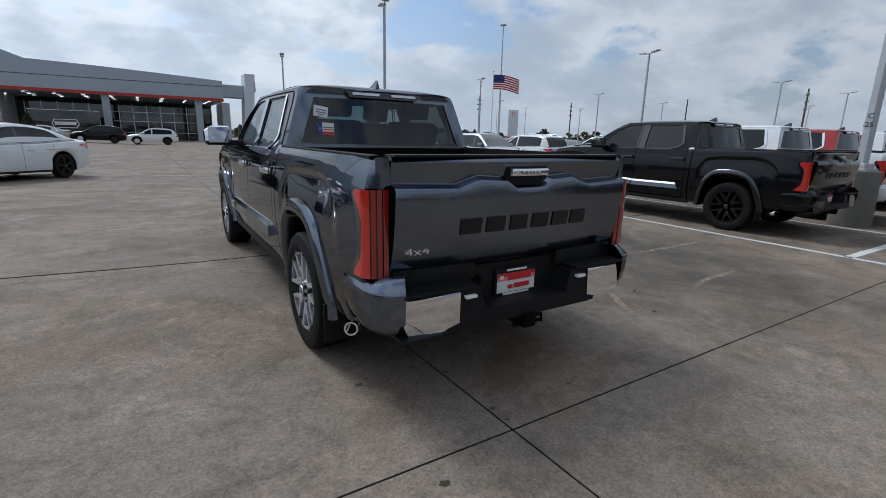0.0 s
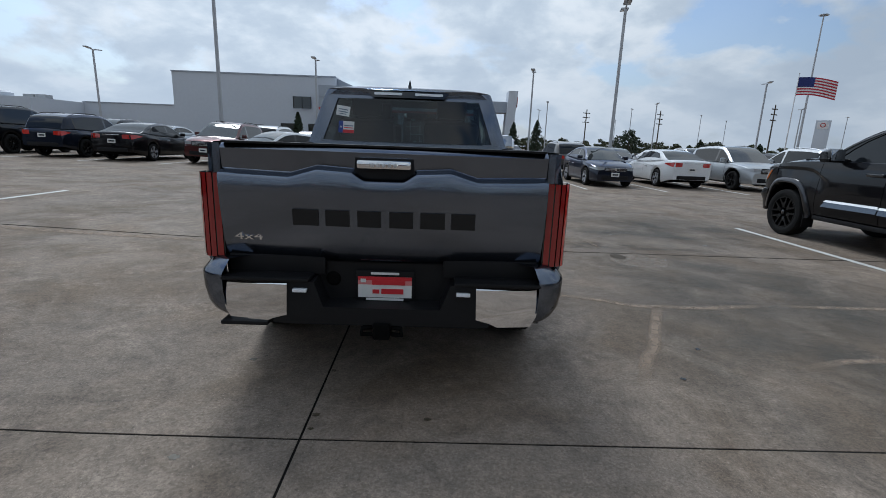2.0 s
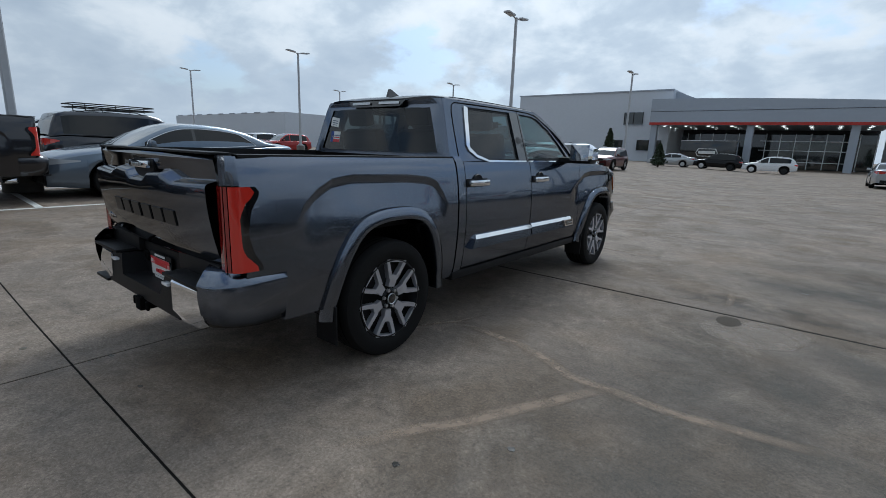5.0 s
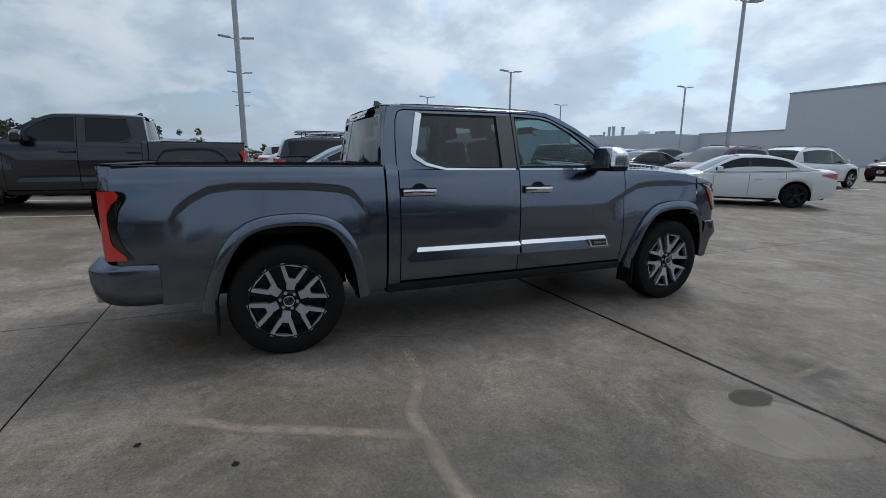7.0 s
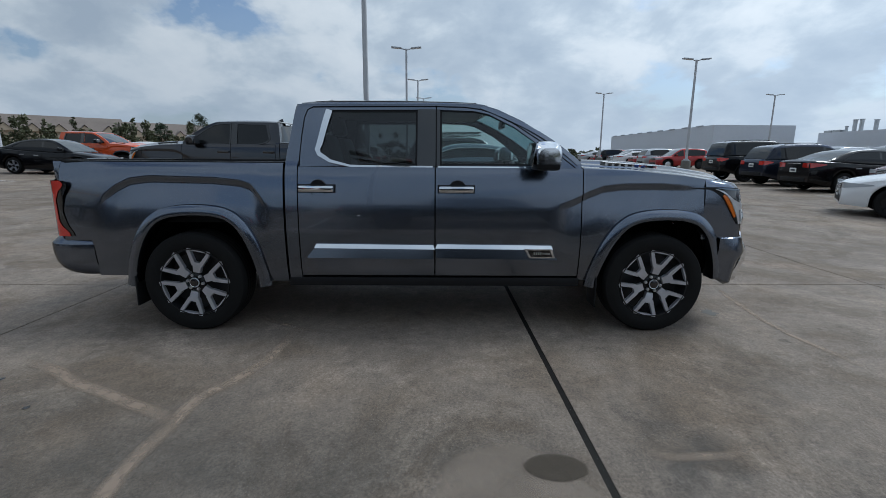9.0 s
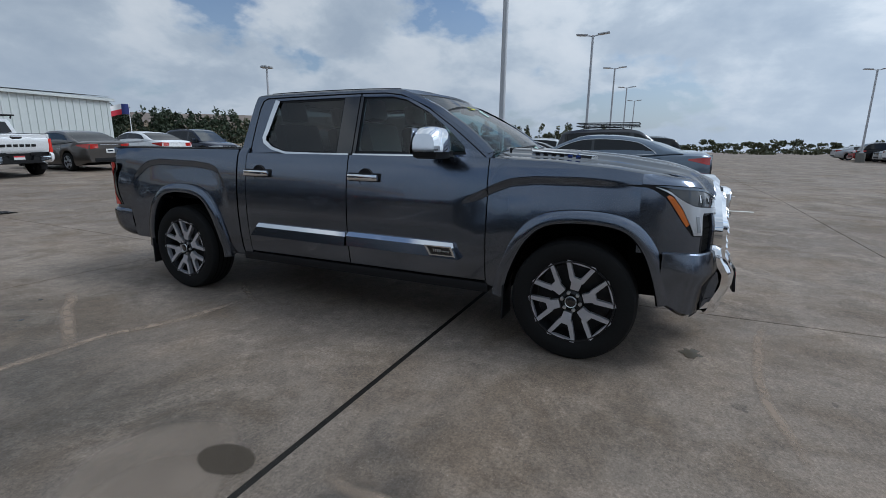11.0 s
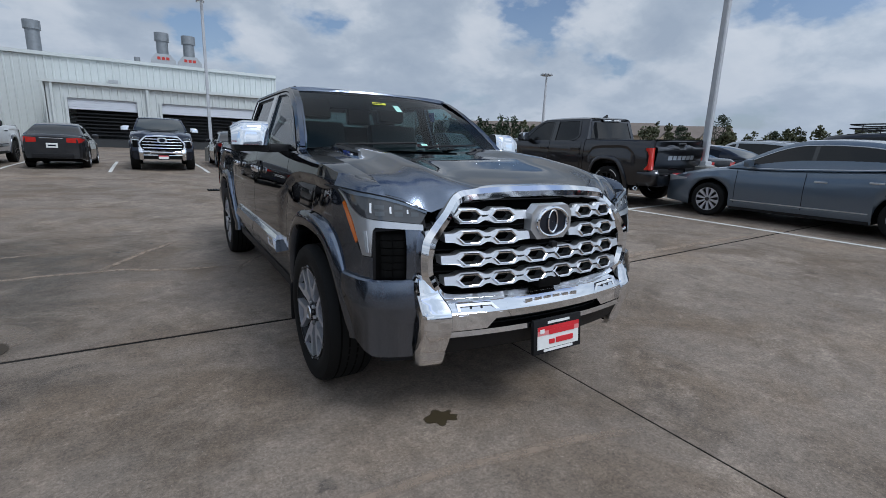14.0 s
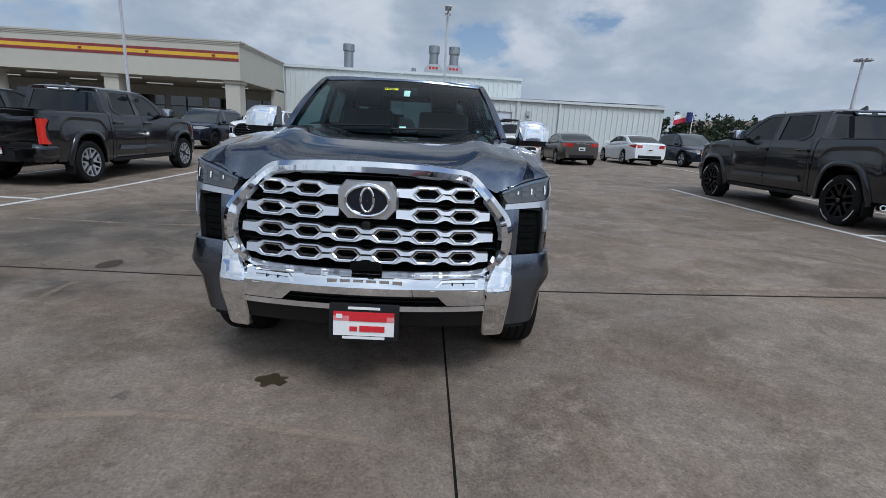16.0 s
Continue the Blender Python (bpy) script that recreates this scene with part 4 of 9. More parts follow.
        add_box(hs, (s * 1.115, 2.735, 1.345), (0.24, 0.18, 0.075), 0.030)
        part("mirror_housing", hs, M_BLACK, mir)
        cp = bmesh.new()
        rows = []
        for k in range(9):
            a = k / 8
            x = 1.0 + 0.245 * a
            hw = 0.5 * (0.5 + 0.5 * min(1, 4 * a + 0.4)) * (1 - 0.25 * max(0, a - 0.75) / 0.25)
            row = []
            for q in range(11):
                th = math.pi * q / 10
                ysq = math.copysign(abs(math.cos(th)) ** 0.55, math.cos(th))
                zsq = abs(math.sin(th)) ** 0.55
                row.append((s * x, 2.735 + 0.108 * 2 * hw * ysq * 0.98, 1.352 + 0.165 * zsq * (1 - 0.3 * max(0, a - 0.7) / 0.3)))
            rows.append(row)
        add_grid(cp, rows)
        for row in (rows[0], rows[-1]):
            cp.faces.new([cp.verts.new(p) for p in row])
        bmesh.ops.remove_doubles(cp, verts=cp.verts, dist=1e-5)
        part("mirror_cap", cp, bright if chrome else M_GLOSSBLK, mir, "chrome mirror cap" if chrome else "")
        mg = bmesh.new()
        add_box(mg, (0, 0, 0), (0.20, 0.006, 0.17), 0.002, pose(s * 1.115, 2.624, 1.420, -9, 0, s * 4))
        part("mirror_glass", mg, M_DKCHROME, mir)

    # ---- cabin frame with window openings
    RW = [(1.060, 1.762), (1.78, 1.768), (1.78, 1.330), (1.25, 1.330), (1.10, 1.365), (1.005, 1.412), (0.985, 1.452)]
    FW = [(1.955, 1.768), (2.22, 1.762), (2.34, 1.737), (2.55, 1.635), (2.72, 1.515), (2.86, 1.395), (2.885, 1.335), (1.955, 1.332)]
    OUT = CAB_REAR + [(2.28, 1.815), (2.42, 1.775), (2.62, 1.682), (2.82, 1.560), (3.02, 1.415), (3.085, 1.345), (3.075, 1.318), (0.853, 1.318), (0.742, 1.335)]
    for s in (1, -1):
        bm = bmesh.new()
        add_sheet(bm, [OUT, RW, FW], lambda a, b: cab_pos(a, b, s), 0, lambda a, b: cab_pos(a, b, s, -0.045))
        P("cab_frame", bm, paint_m, sm=25)
        pl = bmesh.new()
        add_sheet(pl, [[(1.778, 1.772), (1.957, 1.772), (1.957, 1.328), (1.778, 1.328)]], lambda a, b: cab_pos(a, b, s, 0.004))
        P("centre_pillar_cover", pl, M_GLOSSBLK, sm=0)
        cut = [(1.922, 1.80), (1.930, 1.80), (1.930, 1.318), (1.922, 1.318)]
        bm = bmesh.new()
        add_sheet(bm, [cut], lambda a, b: cab_pos(a, b, s, 0.0055))
        P("door_gap", bm, M_VOID, sm=0)
        for nm, poly in (("rear_side_window", RW), ("front_side_window", FW)):
            g = bmesh.new()
            add_sheet(g, [poly], lambda a, b: cab_pos(a, b, s, -0.012))
            P(nm, g, (M_PRIV if not hero else M_GLASS if nm == "rear_side_window" else M_DOORGL), sm=0)
            # black rubber border
            cx, cz = sum(p[0] for p in poly) / len(poly), sum(p[1] for p in poly) / len(poly)
            inner = [(cx + (a - cx) * 0.965, cz + (b - cz) * 0.93) for a, b in poly]
            bd = bmesh.new()
            add_sheet(bd, [poly, inner], lambda a, b: cab_pos(a, b, s, -0.009))
            if hero:
                P("window_seal", bd, M_BLACK, sm=0)
        # bright strip under the windows, turning up behind the rear one
        base = [(1.05, 1.770), (1.02, 1.66), (0.985, 1.50), (0.972, 1.450), (0.995, 1.405), (1.09, 1.352), (1.25, 1.318), (1.60, 1.314), (1.90, 1.314)]
        wd = [0.052, 0.050, 0.046, 0.042, 0.034, 0.024, 0.017, 0.015, 0.015]

        def strip(pts, ws):
            bm = bmesh.new()
            rows = []
            for k, p in enumerate(pts):
                d = (Vector(pts[min(k + 1, len(pts) - 1)]) - Vector(pts[max(k - 1, 0)])).normalized()
                nn = Vector((-d.y, d.x))
                a, b = Vector(p), Vector(p) + nn * ws[k]
                rows.append([cab_pos(a.x, a.y, s, 0.002), cab_pos(a.x, a.y, s, 0.012), cab_pos(b.x, b.y, s, 0.012), cab_pos(b.x, b.y, s, 0.002)])
            add_grid(bm, rows)
            return bm
        P("window_strip", strip(base, wd), bright, None, "bright chrome window strip" if chrome else "", 30)
        P("window_strip", strip([(1.94, 1.314), (2.3, 1.313), (2.60, 1.313), (2.86, 1.315)], [0.015] * 4), bright, None, "bright chrome window strip" if chrome else "", 30)

    # ---- roof
    rows = []
    for k in range(26):
        row = []
        for q in range(25):
            f = math.sin((q - 12) / 12 * math.pi / 2)
            y0, y1 = 0.763 + 0.087 * f * f, 2.402 - 0.09 * f * f
            row.append(roof_pt(f, y0 + (y1 - y0) * (k / 25) ** 1.3))
        rows.append(row)
    rows.insert(0, [(p[0], p[1] + 0.004, p[2] - 0.030) for p in rows[0]])
    P("roof", grid_bm(rows), paint_m)
    for s in (1, -1):
        if hero:
            P("roof_ditch", tube_bm([(s * roof_pt(0.93, y)[0], y, roof_pt(0.93, y)[2] - 0.001) for y in (0.95, 1.15, 1.35, 1.55, 1.75, 1.95, 2.1, 2.25)], 0.005, 6), M_BLACK)
        # rounded corner between the flank and the back of the cabin
        rows = []
        for y, z in [(0.742, 1.335)] + CAB_REAR:
            a = Vector(cab_pos(y, z, s))
            xb = lerp(z, [1.345, 1.66, 1.765, 1.80], [0.815, 0.745, 0.700, 0.62])
            b = Vector((s * xb, cab_back_y(xb, z), z))
            c = Vector((a.x - s * 0.004, b.y - 0.004, z))
            rows.append([a * (1 - t) ** 2 + c * 2 * t * (1 - t) + b * t * t for t in [k / 6 for k in range(7)]])
        P("cab_rear_corner", grid_bm(rows), paint_m)
        # added near-black boxes that stand in for the shade inside the panel gaps
        P("bed_gap_shade", box_bm((s * 0.880, 0.7435, 0.86), (0.06, 0.05, 0.92)), M_VOID)
        P("door_gap_shade", box_bm((s * 0.872, 1.92, 0.87), (0.012, 2.34, 0.86)), M_VOID)
        if hero:
            P("door_seam", tube_bm([cab_pos(y, z, s, 0.0005) for y, z in ((0.850, 1.318), (0.853, 1.42), (0.862, 1.56), (0.878, 1.70), (0.900, 1.762), (0.945, 1.785), (1.20, 1.790), (1.60, 1.794), (1.925, 1.795), (2.15, 1.791), (2.27, 1.776), (2.38, 1.745), (2.55, 1.662), (2.75, 1.532), (2.93, 1.400), (3.03, 1.322))], 0.0042, 5), M_SEAM, None, "", 60)
    P("headliner", grid_bm([[(-0.69, 0.88, 1.785), (0.69, 0.88, 1.785)], [(-0.66, 2.34, 1.78), (0.66, 2.34, 1.78)]]), M_LINER, sm=0)

    # windscreen
    def ws(u, v):
        """u across, v from the foot to the head."""
        hw = 0.828 - 0.135 * v
        yb, yt = 3.21 - 0.13 * u * u, 2.40 - 0.09 * u * u
        y = yb + (yt - yb) * v + 0.06 * u * u * math.sin(math.pi * v)
        z = 1.352 + (1.815 - 1.352) * v + 0.020 * math.sin(math.pi * v) - 0.02 * u * u * v
        return (u * hw, y, z)
    P("windscreen", grid_bm([[ws(-1 + 2 * a / 20, b / 10) for a in range(21)] for b in range(11)]), M_WIND if hero else M_WSFAR)
    for path in ([(-1, v / 8) for v in range(9)], [(1, v / 8) for v in range(9)]):
        fr = bmesh.new()
        s = path[0][0]
        add_grid(fr, [[tuple(Vector(ws(u, v)) + Vector((s * 0.040, -0.035, -0.010))), tuple(Vector(ws(u, v)) + Vector((s * 0.028, 0.002, 0.007))), tuple(Vector(ws(u, v)) + Vector((-s * 0.004, 0.008, 0.006))), tuple(Vector(ws(u, v)) + Vector((-s * 0.012, 0.002, 0.0)))] for u, v in path])
        P("windscreen_pillar", fr, paint_m)
    bm = bmesh.new()
    rows = []
    for a in range(25):
        u = math.sin((a - 12) / 12 * math.pi / 2)
        p, q = Vector(ws(u, 1.0)), Vector(roof_pt(u, 2.402 - 0.09 * u * u))
        rows.append([p + Vector((0, 0.026, -0.012)), p + Vector((0, 0.020, 0.004)), p.lerp(q, 0.5) + Vector((0, 0.009, 0.002)), q + Vector((0, 0.003, 0.002)), q + Vector((0, -0.02, 0.001))])
    add_grid(bm, rows)
    P("windscreen_header", bm, paint_m)
    cowl = grid_bm([[(x, 3.02, 1.335), (x, 3.22 - 0.20 * (x / 0.8) ** 2, 1.345)] for x in [-0.84 + 0.12 * k for k in range(15)]])
    P("cowl", cowl, M_BLACK)
    for x0, x1 in ((0.62, 0.02), (0.02, -0.55)):
        pts = []
        for k in range(8):
            u = x0 + (x1 - x0) * k / 7
            q = ws(u / 0.82, 0.03 + 0.05 * k / 7)
            pts.append((q[0], q[1] + 0.022, q[2] + 0.012))
        P("wiper", tube_bm(pts, 0.008, 6), M_BLACK)

    # rear window and its surround
    def rw(u, v):
        hw = 0.745 + (0.615 - 0.745) * v
        return (u * hw, cab_back_y(u * hw, 1.375 + 0.365 * v) + 0.010, 1.375 + 0.365 * v)
    P("rear_window", grid_bm([[rw(-1 + 2 * a / 12, b / 4) for a in range(13)] for b in range(5)]), M_GLASS if hero else M_PRIV)
    bm = bmesh.new()
    add_sheet(bm, [[(-0.815, 1.345), (0.815, 1.345), (0.745, 1.66), (0.70, 1.765), (0.62, 1.80), (-0.62, 1.80), (-0.70, 1.765), (-0.745, 1.66)],
                   [(-0.738, 1.382), (0.738, 1.382), (0.612, 1.735), (-0.612, 1.735)]],
              lambda a, b: (a, cab_back_y(a, b), b), 0, lambda a, b: (a, cab_back_y(a, b) + 0.06, b))
    P("cab_back", bm, paint_m, sm=25)
    # high stop lamp under a lip, and the fin aerial
    back_y = lambda x, z: cab_back_y(x, z) - 0.012
    lip = bmesh.new()
    add_sheet(lip, [[(-0.30, 1.752), (0.30, 1.752), (0.36, 1.803), (0.18, 1.812), (-0.18, 1.812), (-0.36, 1.803)]], lambda a, b: (a, back_y(a, b), b), 0, lambda a, b: (a, back_y(a, b) + 0.04, b))
    P("stop_lamp_housing", lip, M_GLOSSBLK, sm=20)
    for x in (-0.175, 0.175):
        lm = bmesh.new()
        add_sheet(lm, [[(x - 0.12, 1.772), (x + 0.12, 1.772), (x + 0.12, 1.793), (x - 0.12, 1.793)]], lambda a, b: (a, back_y(a, b) - 0.004, b))
        P("stop_lamp", lm, M_DRL, sm=0)
    fin = bmesh.new()
    add_sheet(fin, [[(0.90, 1.842), (1.08, 1.855), (1.00, 1.892), (0.945, 1.922), (0.915, 1.920)]], lambda a, b: (0.020 * (1.93 - b) / 0.09, a, b), 0, lambda a, b: (-0.020 * (1.93 - b) / 0.09, a, b))
    P("fin_aerial", fin, M_GLOSSBLK)

    # ---- bed, rails, tailgate
    for s in (1, -1):
        bed = bmesh.new()
        add_grid(bed, [[(s * 0.893, y, 1.340), (s * 0.893, y, 1.354), (s * 0.835, y, 1.356), (s * 0.830, y, 1.30), (s * 0.80, y, 1.28), (s * 0.79, y, 0.86)] for y in (-0.985, -0.4, 0.2, 0.735)])
        P("bed_rail_cap", bed, M_BLACK)
    bm = bmesh.new()
    add_grid(bm, [[(x, y, 0.86) for x in (-0.79, 0.79)] for y in (-1.0, 0.73)])
    add_grid(bm, [[(x, 0.725, z) for x in (-0.90, 0.90)] for z in (0.45, 1.345)])
    P("bed_floor", bm, M_VOID, sm=0)
    CRE = [(-0.82, 1.207), (-0.47, 1.196), (-0.335, 1.236), (-0.16, 1.226), (-0.098, 1.188), (0.098, 1.188), (0.16, 1.226), (0.335, 1.236), (0.47, 1.196), (0.82, 1.207)]
    rows = []
    xs = sorted(set([-0.822 + 1.644 * k / 40 for k in range(41)] + [p[0] for p in CRE[1:-1]]))
    for x in xs:
        zc = lerp(x, [p[0] for p in CRE], [p[1] for p in CRE])
        cv = 0.030 * (x / 0.82) ** 2
        col = []
        for z, y in [(0.755, -1.050), (0.79, -1.085), (0.86, -1.108), (0.95, -1.128), (1.05, -1.143), (1.12, -1.150), (zc - 0.016, -1.152), (zc - 0.006, -1.148), (zc + 0.002, -1.138), (zc + 0.014, -1.094),
                     (zc + 0.022, -1.088), (1.300, -1.098), (1.325, -1.104), (1.342, -1.092), (1.352, -1.075), (1.354, -1.00)]:
            col.append((x, y + cv, z))
        rows.append(col)
    tg = P("tailgate", edge_return([[Vector(p) for p in c] for c in rows], 0.0, 1), paint_m)
    P("tailgate_inner", box_bm((0, -1.0, 1.07), (1.60, 0.03, 0.54)), M_BLACK, tg)
    P("tailgate_spoiler", box_bm((0, -1.035, 1.356), (1.62, 0.11, 0.012), 0.004), M_BLACK, tg)
    # six plain raised blocks across the gate
    for k, (x0, x1) in enumerate([(-0.455, -0.325), (-0.290, -0.170), (-0.130, -0.012), (0.030, 0.150), (0.185, 0.310), (0.340, 0.462)]):
        poly = [(x0, 0.957), (x1, 0.957), (x1, 1.040), (x0, 1.040)]
        sl = lambda z: lerp(z, [0.95, 1.05], [-1.128, -1.143])
        P("relief_block", prism_bm(poly, lambda a, b: (a, sl(b) - 0.007 + 0.030 * (a / 0.82) ** 2, b), lambda a, b: (a, sl(b) + 0.004 + 0.030 * (a / 0.82) ** 2, b)),
          M_DARKALLOY if not letters else M_SATIN, tg, "plain dark block pressed into the gate", 0)
    if hero:
        P("lettering", text_bm("4x4", 0.072, 0.004, Matrix.Translation((-0.690, -1.116 + 0.022, 0.885)) @ Matrix.Rotation(radians(90), 4, 'X') @ Matrix.Diagonal((1.35, 0.72, 1, 1))), M_CHROME, tg, "chrome 4x4 lettering", 0)
    bz = bmesh.new()
    add_sheet(bz, [[(-0.145, 1.300), (0.145, 1.300), (0.150, 1.232), (0.118, 1.192), (-0.118, 1.192), (-0.150, 1.232)]], lambda a, b: (a, -1.100, b), 0, lambda a, b: (a, -1.06, b))
    P("handle_bezel", bz, M_BLACK, tg, sm=20)
    hb = bmesh.new()
    add_box(hb, (0, -1.120, 1.270), (0.27, 0.036, 0.044), 0.014)
    P("gate_handle", hb, M_CHROME if chrome else M_GLOSSBLK, tg, "chrome gate handle" if chrome else "")
    if hero:
        for k in range(5):
            P("handle_relief", box_bm((-0.056 + 0.028 * k, -1.1435, 1.268), (0.017, 0.003, 0.020), 0.001), M_SATIN, tg)

    # tail lamps
    for s in (1, -1):
        tl = new("tail_lamp")
        tl.parent = T
        hous = bmesh.new()

        def corner(u, z):
            """u: 0 at the gate, 1 on the flank."""
            pts = [(0.830, -1.052), (0.885, -1.060), (0.930, -1.046), (0.952, -1.012), (0.958, -0.97), (0.962, -0.90)]
            us = [0, 0.25, 0.5, 0.62, 0.78, 1.0]
            lean = 0.035 * (1.2 - z) / 0.43
            return (s * (lerp(u, us, [p[0] for p in pts]) - 0.45 * 0.0), lerp(u, us, [p[1] for p in pts]) - 0.012 + lean * 0.4 * 0, z)
        zs = [0.768 + 0.432 * k / 16 for k in range(17)]

        def edge(z):
            return lerp(z, [0.768, 0.79, 0.86, 0.96, 1.08, 1.165, 1.20], [1.0, 1.0, 0.86, 0.78, 0.84, 1.0, 0.92])
        add_grid(hous, [[corner(edge(z) * k / 14, z) for k in range(15)] for z in zs])
        part("lamp_housing", hous, M_GLOSSBLK, tl)

        def rededge(z):
            return lerp(z, [0.768, 0.80, 0.86, 0.90, 1.05, 1.12, 1.165, 1.20], [0.92, 0.90, 0.70, 0.66, 0.64, 0.76, 0.92, 0.84])
        bars = [(0.02, 0.145), (0.175, 0.30), (0.335, 0.45), (0.485, None)] if hero else [(0.02, None)]
        for a, b in bars:
            red = bmesh.new()
            rr = []
            for z in zs[:]:
                e = rededge(z) if b is None else b
                row = []
                for k in range(7):
                    p = Vector(corner(a + (e - a) * k / 6, z))
                    d = Vector((p.x - s * 0.80, p.y + 0.85, 0)).normalized()
                    row.append(tuple(p + d * 0.006))
                rr.append(row)
            add_grid(red, rr)
            part("red_lens", red, M_RED if b is None else M_REDMID, tl)
        # dark end of the bed wall above the lamp
        P("bed_corner", grid_bm([[(s * 0.826, -1.065, z), (s * 0.86, -1.070, z), (s * 0.892, -1.050, z), (s * truck_x(-1.0, z), -1.0, z)] for z in (1.202, 1.26, 1.31, 1.338, 1.349)] +
                                [[(s * 0.80, -1.0, 1.349), (s * 0.85, -1.0, 1.349), (s * 0.88, -1.0, 1.349), (s * truck_x(-1.0, 1.345), -0.99, 1.349)]]), paint_m)
        P("bed_corner", grid_bm([[(s * 0.826, -1.02, z), (s * 0.90, -1.0, z), (s * truck_x(-0.98, z), -0.98, z)] for z in (0.735, 1.205)]), M_BLACK)

    # ---- rear bumper
    bp = new("rear_bumper")
    bp.parent = T
    B = lambda nm, bm, m, lab="", sm=30: part(nm, bm, m, bp, lab, sm)
    for s in (1, -1):
        ch = bmesh.new()
        # bright corner panel with its top edge and a cut lower inner corner
        F = [(0.480, 0.660), (0.797, 0.664), (0.812, 0.60), (0.800, 0.52), (0.772, 0.462), (0.60, 0.458), (0.555, 0.480), (0.485, 0.500)]
        byy = lambda x, z: -1.195 + 0.17 * max(0, abs(x) - 0.45) ** 2 + (0.5 * (z - 0.62) if z > 0.62 else 0) * 0.4 + 0.25 * max(0, 0.56 - z) ** 1.5
        add_sheet(ch, [F], lambda a, b: (s * a, byy(a, b), b), 0, lambda a, b: (s * a, byy(a, b) + 0.05, b))
        B("corner_panel", ch, M_CHROME if chrome else paint_m, "mirror chrome bumper corner" if chrome else "", 20)
        tp = bmesh.new()
        add_grid(tp, [[(s * x, byy(x, 0.66) - 0.001, 0.660), (s * x, byy(x, 0.66) + 0.012, 0.676), (s * x, byy(x, 0.66) + 0.10, 0.682)] for x in (0.480, 0.56, 0.64, 0.72, 0.797)])
        B("panel_top", tp, M_CHROME if chrome else paint_m)
        # painted end wrapping to the flank
        rows = []
        for z, ins in ((0.775, 0.062), (0.768, 0.050), (0.712, 0.004), (0.698, 0.0), (0.62, 0.002), (0.55, 0.012), (0.50, 0.032), (0.466, 0.058), (0.444, 0.09)):
            row = []
            for x, y in ((0.802, -1.190), (0.860, -1.178), (0.908, -1.145), (0.942, -1.095), (0.960, -1.03), (0.968, -0.95), (0.968, -0.86), (0.962, -0.775)):
                row.append((s * (x - ins * (0.9 if x > 0.85 else 0.4)), y + ins * (1.0 if y < -1.0 else 0.2), z))
            rows.append(row)
        rows.append([(s * (abs(p[0]) - 0.12), p[1] + 0.08, p[2]) for p in rows[-1]])
        rows.insert(0, [(s * (abs(p[0]) - 0.10), p[1] + 0.07, p[2] + 0.004) for p in rows[0]])
        B("bumper_end", grid_bm(rows), paint_m)
        B("step_pad", box_bm((s * 0.59, -1.10, 0.684), (0.44, 0.18, 0.020), 0.006), M_BLACK)
        B("bumper_filler", box_bm((s * 0.56, -1.045, 0.735), (0.50, 0.05, 0.10), 0.008), M_BLACK)
        if hero:
            B("plate_light", box_bm((s * 0.415, -1.185, 0.633), (0.072, 0.03, 0.018), 0.005), M_DRL)
    mid = [(-0.485, 0.672), (-0.35, 0.672), (-0.30, 0.545), (0.30, 0.545), (0.35, 0.672), (0.485, 0.672), (0.485, 0.500), (0.56, 0.478), (0.55, 0.455), (-0.55, 0.455), (-0.56, 0.478), (-0.485, 0.500)]
    bm = bmesh.new()
    add_sheet(bm, [mid], lambda a, b: (a, -1.185 + (0.02 if b > 0.6 else 0), b), 0, lambda a, b: (a, -1.02, b))
    B("bumper_centre", bm, M_BLACK, sm=20)
    B("bumper_recess", box_bm((0, -1.02, 0.66), (0.76, 0.03, 0.26)), M_BLACK)
    B("lower_valance", box_bm((0, -1.10, 0.462), (1.06, 0.16, 0.036), 0.014), M_BLACK)
    B("step_lip", box_bm((-0.70, -1.13, 0.452), (0.24, 0.14, 0.022), 0.009), M_BLACK)
    B("round_socket", lathe_bm([(-1.045, 0.001), (-1.045, 0.028), (-1.035, 0.040), (-1.03, 0.042)], 20, (-0.275, 0, 0.655), 'y'), M_VOID)
    B("hitch_receiver", box_bm((0, -1.13, 0.425), (0.085, 0.16, 0.085), 0.008), M_VOID)
    for s in (1, -1) if hero else ():
        B("hitch_loop", tube_bm([(s * 0.05, -1.17, 0.44), (s * 0.10, -1.19, 0.44), (s * 0.105, -1.19, 0.405), (s * 0.05, -1.17, 0.40)], 0.012, 6), M_VOID)
    pt = new("number_plate")
    pt.parent = T
    plate_parts(pt, Matrix.Translation((0.003, -1.058, 0.628)) @ Matrix.Rotation(radians(90), 4, 'X'), False, hero)
    # exhaust tip and axle
    ex = bmesh.new()
    add_lathe(ex, [(0.0, 0.030), (0.0, 0.040), (0.015, 0.044), (0.18, 0.040), (0.18, 0.034), (0.03, 0.034)], 20, axis='x')
    mx = pose(-0.915, -0.74, 0.385, 0, 8, 62)
    for v in ex.verts:
        v.co = mx @ v.co
    P("exhaust_tip", ex, M_CHROME)
    P("exhaust_pipe", tube_bm([(-0.80, -0.55, 0.40), (-0.70, -0.2, 0.50), (-0.55, 0.6, 0.48), (-0.4, 2.0, 0.45)], 0.035, 8), M_DARKALLOY)
    for y in (0.0, AXLE_F) if hero else ():
        P("axle", tube_bm([(-0.75, y, 0.39), (0.75, y, 0.39)], 0.045, 8), M_VOID)
    # chassis and floor in near black, the shade under the truck in their colour
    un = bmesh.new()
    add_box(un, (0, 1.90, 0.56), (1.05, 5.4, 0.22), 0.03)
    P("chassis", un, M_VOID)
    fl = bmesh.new()
